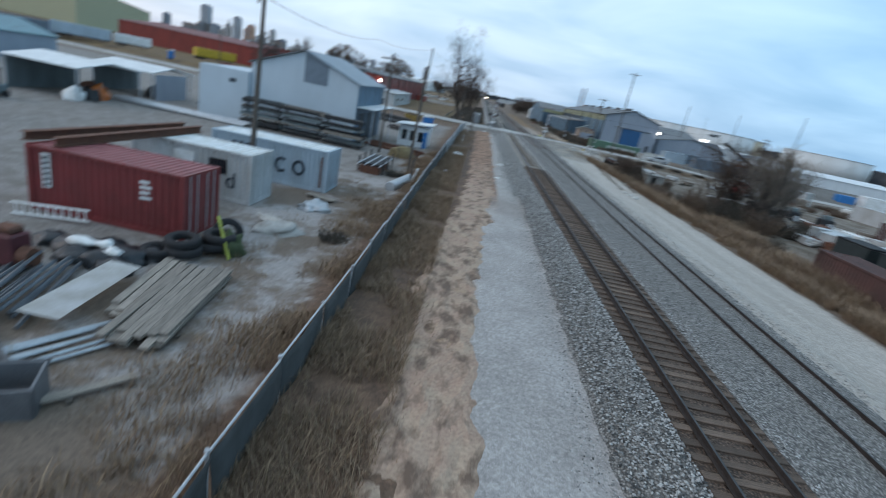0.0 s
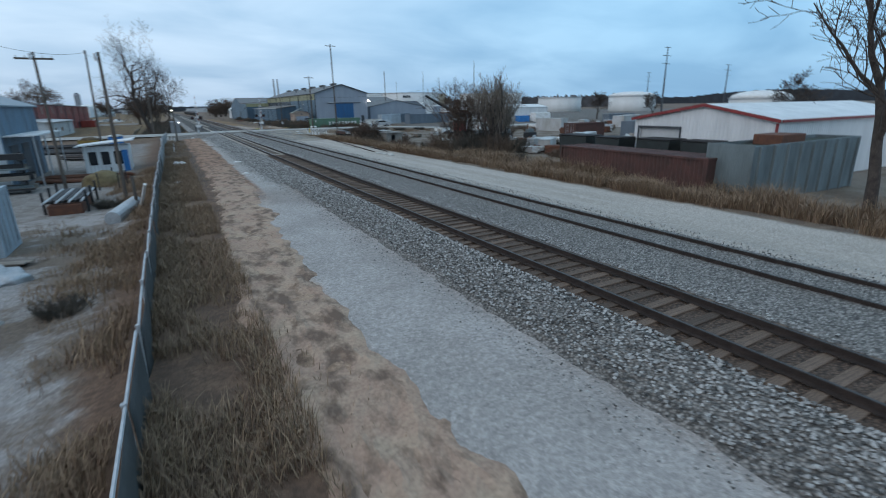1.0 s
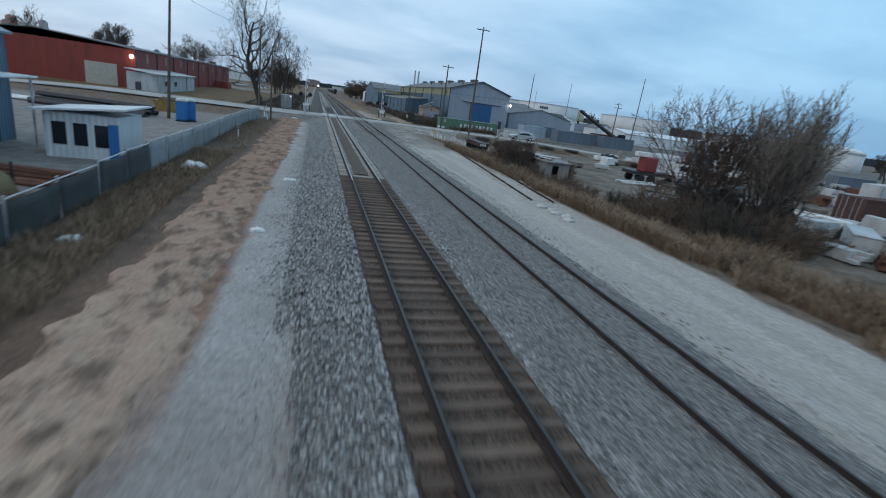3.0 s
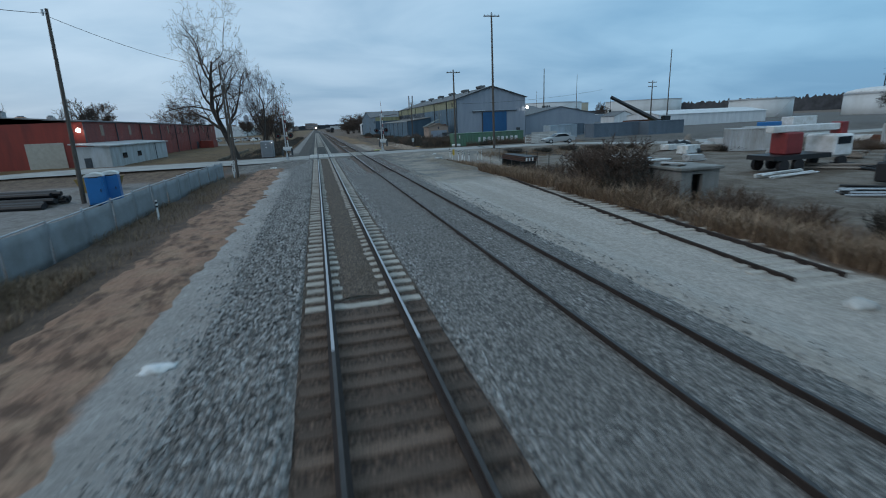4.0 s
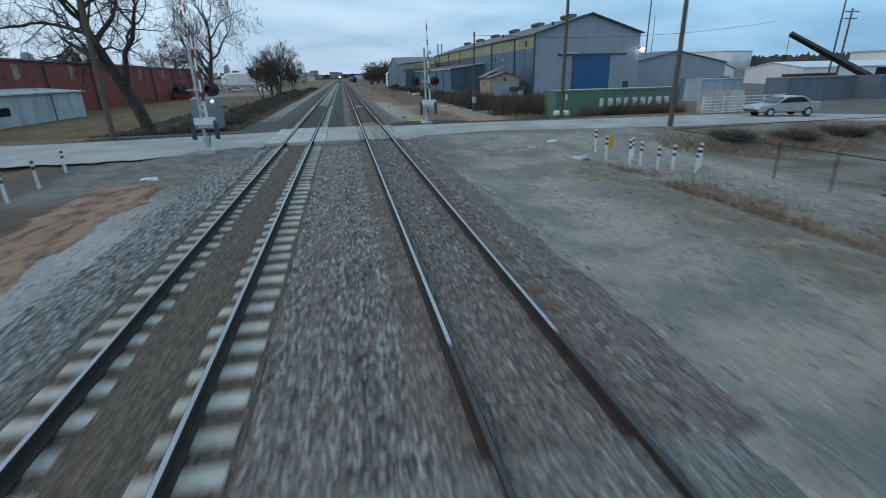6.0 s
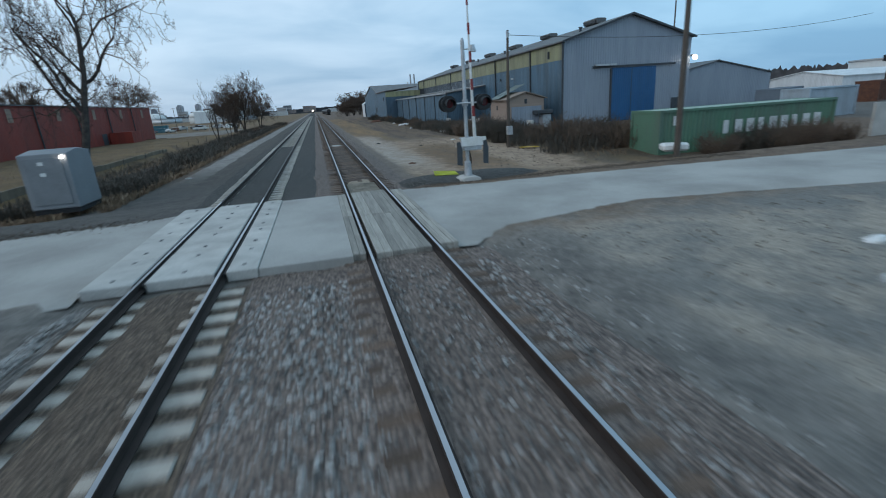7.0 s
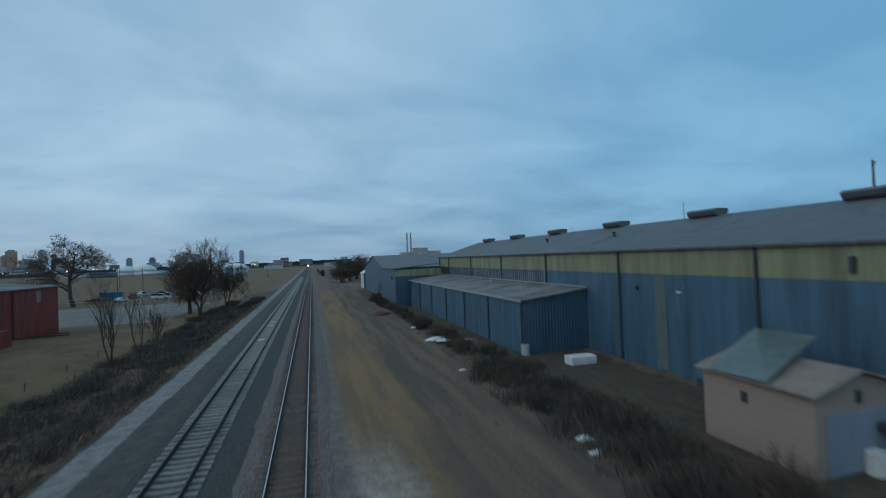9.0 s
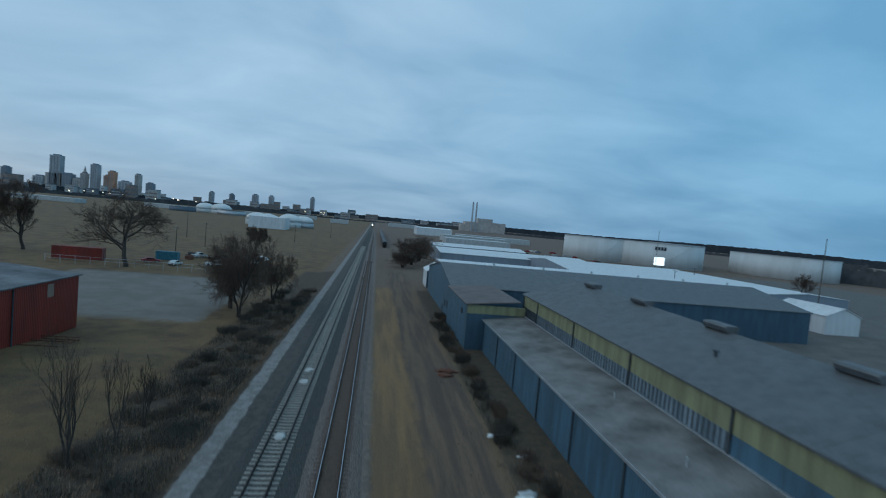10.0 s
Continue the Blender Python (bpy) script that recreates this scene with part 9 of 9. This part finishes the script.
# the last, orange tone paints the sunset's reflection into the tower walls
TOWER = [mat("far_tower_grey", (0.40, 0.415, 0.44), 0.8, 0, 0.15, 0.02, 0.12, 0), mat("far_tower_tan", (0.48, 0.43, 0.40), 0.8, 0, 0.15, 0.02, 0.12, 0), mat("far_tower_dark", (0.19, 0.22, 0.26), 0.6, 0, 0.15, 0.02, 0.12, 0), mat("far_tower_sunset_lit", (0.55, 0.27, 0.15), 0.5, 0, 0.2, 0.02, 0.12, 0)]
BLOCK = [mat("far_block_brick", (0.27, 0.22, 0.20), 0.9, 0, 0.2, 0.03, 0.2, 0), mat("far_block_pale", (0.44, 0.44, 0.44), 0.9, 0, 0.2, 0.03, 0.2, 0), mat("far_block_slate", (0.17, 0.19, 0.215), 0.9, 0, 0.2, 0.03, 0.2, 0)]
crng = random.Random(77)
for k in range(90):
    az = radians(crng.uniform(-46, -2) if k < 70 else crng.uniform(-2, 14))
    r_ = crng.uniform(1600, 2750)
    x, y_, w, h = r_ * math.sin(az), 60 + r_ * math.cos(az), crng.uniform(12, 45), crng.uniform(8, 26) * (1.5 if k < 30 else 1)
    b_ = boxes("city_block", BLOCK[k % 3], None, (x - w / 2, x + w / 2, y_, y_ + 20, -5, h)); tagged(b_, "small distant city building on the skyline", "building", "city blocks")
    boxes("roof_edge", BLOCK[2], b_, (x - w / 2 - 0.5, x + w / 2 + 0.5, y_ - 0.5, y_ + 20, h + 0.01, h + 1.2))
    for j in range(2):
        boxes("window_strip", BLOCK[(k + 2) % 3], b_, (x - w * 0.42, x + w * 0.42, y_ - 0.4, y_ - 0.05, h * (0.3 + 0.32 * j), h * (0.42 + 0.32 * j)))
SHADE = mat("far_window_band", (0.27, 0.285, 0.31), 0.3, bump=0)
for x0, x1, top, k in ((-2007, -1972, 105, 2), (-1774, -1712, 203, 0), (-1795, -1698, 95, 1), (-1719, -1652, 98, 2), (-1617, -1588, 112, 1), (-1569, -1527, 170, 0), (-1500, -1472, 110, 3), (-1480, -1442, 138, 3), (-1428, -1363, 84, 0), (-1341, -1315, 135, 1), (-1283, -1242, 88, 2), (-948, -926, 72, 0), (-839, -814, 70, 2), (-715, -681, 81, 0), (-622, -594, 82, 0), (-389, -363, 97, 0), (-1655, -1613, 75, 1), (-1854, -1794, 70, 0)):
    x0, x1, top = x0 + (x1 - x0) * 0.08, x1 - (x1 - x0) * 0.08, top * 0.9
    t = stand("office_tower", (x0 + x1) / 2, 3000, 0, "distant office tower on the city skyline", "tower", "skyline towers")
    b = boxes("body", TOWER[k], t, (x0, x1, 3000, 3040, -5, top))
    boxes("plant_room", TOWER[2], t, (x0 + (x1 - x0) * 0.25, x1 - (x1 - x0) * 0.25, 3005, 3035, top + 0.01, top + 6))
    w = x1 - x0
    for j in range(3):
        boxes("window_strip", SHADE, b, (x0 + w * (0.14 + 0.28 * j), x0 + w * (0.26 + 0.28 * j), 2999.2, 2999.9, 8, top - 6))
    if 100 < top < 101:
        bm = bmesh.new(); tube(bm, [((x0 + x1) / 2, 3020, top + 6), ((x0 + x1) / 2, 3020, top + 40)], [9, 0.5], 8); part("spire", bm, TOWER[1], t)


TANK_WHITE = mat("white_tank_paint", (0.60, 0.615, 0.61), 0.6, var=0.03, scale=0.12, fine=0.8, bump=0, tint=(0.50, 0.51, 0.50), streak=(1, 1, 0.2))


def storage_tank(x, y_, r, h, label, z=-3, dome=0.0, stair=True, paint=None):
    t = stand("storage_tank", x, y_, z, label, "storage tank", "storage tanks")
    bm = bmesh.new(); n = 40
    tube(bm, [(x, y_, z), (x, y_, z + h)], r, n); part("shell", bm, paint or TANK_WHITE, t, smooth=True)
    bm = bmesh.new(); tube(bm, [(x, y_, z + h - 0.5), (x, y_, z + h)], r + 0.25, n); part("rim", bm, GALV, t)
    if dome:
        bm = bmesh.new(); tube(bm, [(x, y_, z + h + dome * math.sin(a)) for a in (0, 0.4, 0.8, 1.2, 1.5)], [r * math.cos(a) for a in (0, 0.4, 0.8, 1.2, 1.5)], n); part("dome_roof", bm, WHITE, t, smooth=True)
    if stair:
        bm = bmesh.new()
        tube(bm, [((r + 0.6) * math.cos(-2.2 + 0.9 * k / 12) + x, (r + 0.6) * math.sin(-2.2 + 0.9 * k / 12) + y_, z + h * k / 12) for k in range(13)], 0.14, 4); part("stair", bm, GALV, t)
    return t


storage_tank(201, 209, 12.8, 11.2, "white storage tank with a flat rim"); storage_tank(216, 168, 12.2, 11.0, "white storage tank with a domed roof", dome=2.2); storage_tank(238, 112, 13, 8.5, "white storage tank with a domed roof", dome=3.5)
storage_tank(190, 510, 27, 21.5, "huge white storage tank beyond the halls"); mt = storage_tank(234, 500, 38, 21.5, "huge white storage tank with dark lettering bars"); storage_tank(287, 548, 24, 22, "huge tan storage tank with scaffolding", paint=mat("tan_tank_paint", (0.46, 0.39, 0.29), 0.7, var=0.12)); storage_tank(342, 485, 38, 20.5, "huge white storage tank beyond the canopy hall")
for k in range(4):
    a = radians(-118 + 3.2 * k)
    bm = bmesh.new(); cx, cy = 234 + 38.15 * math.cos(a), 500 + 38.15 * math.sin(a)
    box(bm, -0.75, 0.75, -0.1, 0.1, 13, 15.5); bmesh.ops.rotate(bm, verts=bm.verts, matrix=Matrix.Rotation(a + math.pi / 2, 3, "Z")); bmesh.ops.translate(bm, verts=bm.verts, vec=(cx, cy, 0)); part("lettering_bar", bm, BARS_DARK, mt)
bb = stand("lit_billboard", 195, 428, -1, "white lit billboard on two posts", "billboard")
boxes("screen", glow("lit_panel", (0.9, 0.97, 1.0), 1.6), bb, (191.2, 198.8, 427.8, 428.0, 3.5, 9.0)); boxes("frame", TRIM_DARK, bb, (191, 199, 428.01, 428.4, 3.3, 9.2)); boxes("post", TRIM_DARK, bb, (192.4, 192.8, 428.1, 428.4, -1, 3.29), (197.2, 197.6, 428.1, 428.4, -1, 3.29))
storage_tank(-95, 600, 12, 8, "white storage tank on the dry field", dome=6, stair=False); storage_tank(-82, 640, 12, 8, "white storage tank with a round roof", dome=7, stair=False); storage_tank(-70, 650, 11, 8, "grey storage tank with a round roof", dome=6, stair=False, paint=GALV); storage_tank(-110, 625, 11, 8, "white storage tank with a round roof", dome=6, stair=False)
tagged(boxes("white_hall_far", WHITE_X, None, (-102, -72, 560, 585, -1, 9)), "plain white hall before round tanks", "hall")
storage_tank(-280, 890, 18, 9, "dark low storage tank on the dry field", stair=False, paint=GREYCONT); storage_tank(-262, 930, 14, 8, "pale storage tank with a round roof", dome=9, stair=False); storage_tank(-238, 930, 16, 8, "white storage tank with a round roof", dome=10, stair=False); storage_tank(-215, 905, 20, 9, "grey storage tank on the dry field", stair=False, paint=GALV)
for x, y_, l, h in ((-205, 1000, 45, 5), (-330, 960, 70, 5), (-150, 1150, 60, 6), (-420, 800, 90, 4.5), (-60, 1000, 30, 6), (60, 1100, 60, 7), (110, 620, 70, 6), (150, 700, 90, 6), (100, 560, 60, 5)):
    tagged(boxes("far_hall", GREYWHITE, None, (x - l / 2, x + l / 2, y_, y_ + 25, -1, h)), "long pale hall in the far distance", "hall")
pp = stand("power_station", 285, 1500, 0, "pale industrial plant with two tall chimneys", "plant")
for x in (280, 291):
    bm = bmesh.new(); tube(bm, [(x, 1500, 0), (x, 1500, 86)], [3, 2], 10); part("chimney", bm, TOWER[0], pp)
for x0, x1, h in ((262, 300, 28), (300, 345, 40), (345, 385, 30), (250, 262, 20)):
    boxes("block", TOWER[1], pp, (x0, x1, 1510, 1540, -2, h))
# parked vehicles far off read as dots of paint
rng = random.Random(3)
for k in range(40):
    x, y_ = 60 + 120 * rng.random(), 450 + 90 * rng.random()
    bm = bmesh.new(); box(bm, x - 2.2, x + 2.2, y_ - 0.9, y_ + 0.9, 0.1, 1.0); box(bm, x - 1.2, x + 1.0, y_ - 0.8, y_ + 0.8, 1.0, 1.5)
    tagged(part("parked_car", bm, (WHITE, SILVER, BLACK, TRIM_RED, GREYCONT)[k % 5]), "parked car in a far lot", "car", "far parked cars")
for k in range(26):
    x, y_ = -1500 + 1350 * rng.random(), 1300 + 900 * rng.random()
    bm = bmesh.new(); bmesh.ops.create_icosphere(bm, subdivisions=1, radius=1.5, matrix=Matrix.Translation((x, y_, 9 + 5 * rng.random())))
    lp = stand("street_lamp", x, y_, -1, "lit street lamp far off in the city", "street lamp", "far street lamps")
    part("bulb", bm, glow("far_lamp", (1.0, 0.8, 0.55), 3.0) if k == 0 else bpy.data.materials["far_lamp"], lp)
    bm = bmesh.new(); tube(bm, [(x, y_, -1), (x, y_, 9)], 0.2, 5); part("post", bm, TRIM_DARK, lp)

# freight train standing far up the line
loco = stand("locomotive", 0, 905, 0.2, "far locomotive with a bright headlight", "locomotive")
boxes("body", BLACK, loco, (-1.45, 1.45, 905, 922, 1.0, 4.3), bevel=0.1); boxes("frame", BLACK, loco, (-1.35, 1.35, 904, 923, 0.3, 0.99))
bm = bmesh.new(); bmesh.ops.create_icosphere(bm, subdivisions=2, radius=0.85, matrix=Matrix.Translation((0, 903.8, 3.9))); part("headlight", bm, LAMP_WARM, loco, "lit warm headlight")
for k in range(14):
    y_ = 430 + 17.5 * k
    t = stand("freight_wagon", 12.2, y_, 0, "dark freight wagon standing on a siding", "wagon", "freight wagons")
    bm = bmesh.new(); tube(bm, [(12.2, y_ - 7.5, 2.4), (12.2, y_ - 7.2, 2.4), (12.2, y_ + 7.2, 2.4), (12.2, y_ + 7.5, 2.4)], [1.1, 1.45, 1.45, 1.1], 14); part("tank_body", bm, BLACK, t)
    boxes("frame", BLACK, t, (11.0, 13.4, y_ - 8, y_ + 8, 0.55, 0.9))
    for o in (-6, -4.4, 4.4, 6):
        bm = bmesh.new(); tube(bm, [(11.3, y_ + o, 0.45), (13.1, y_ + o, 0.45)], 0.45, 10); part("wheelset", bm, RUST_SHADED, t)
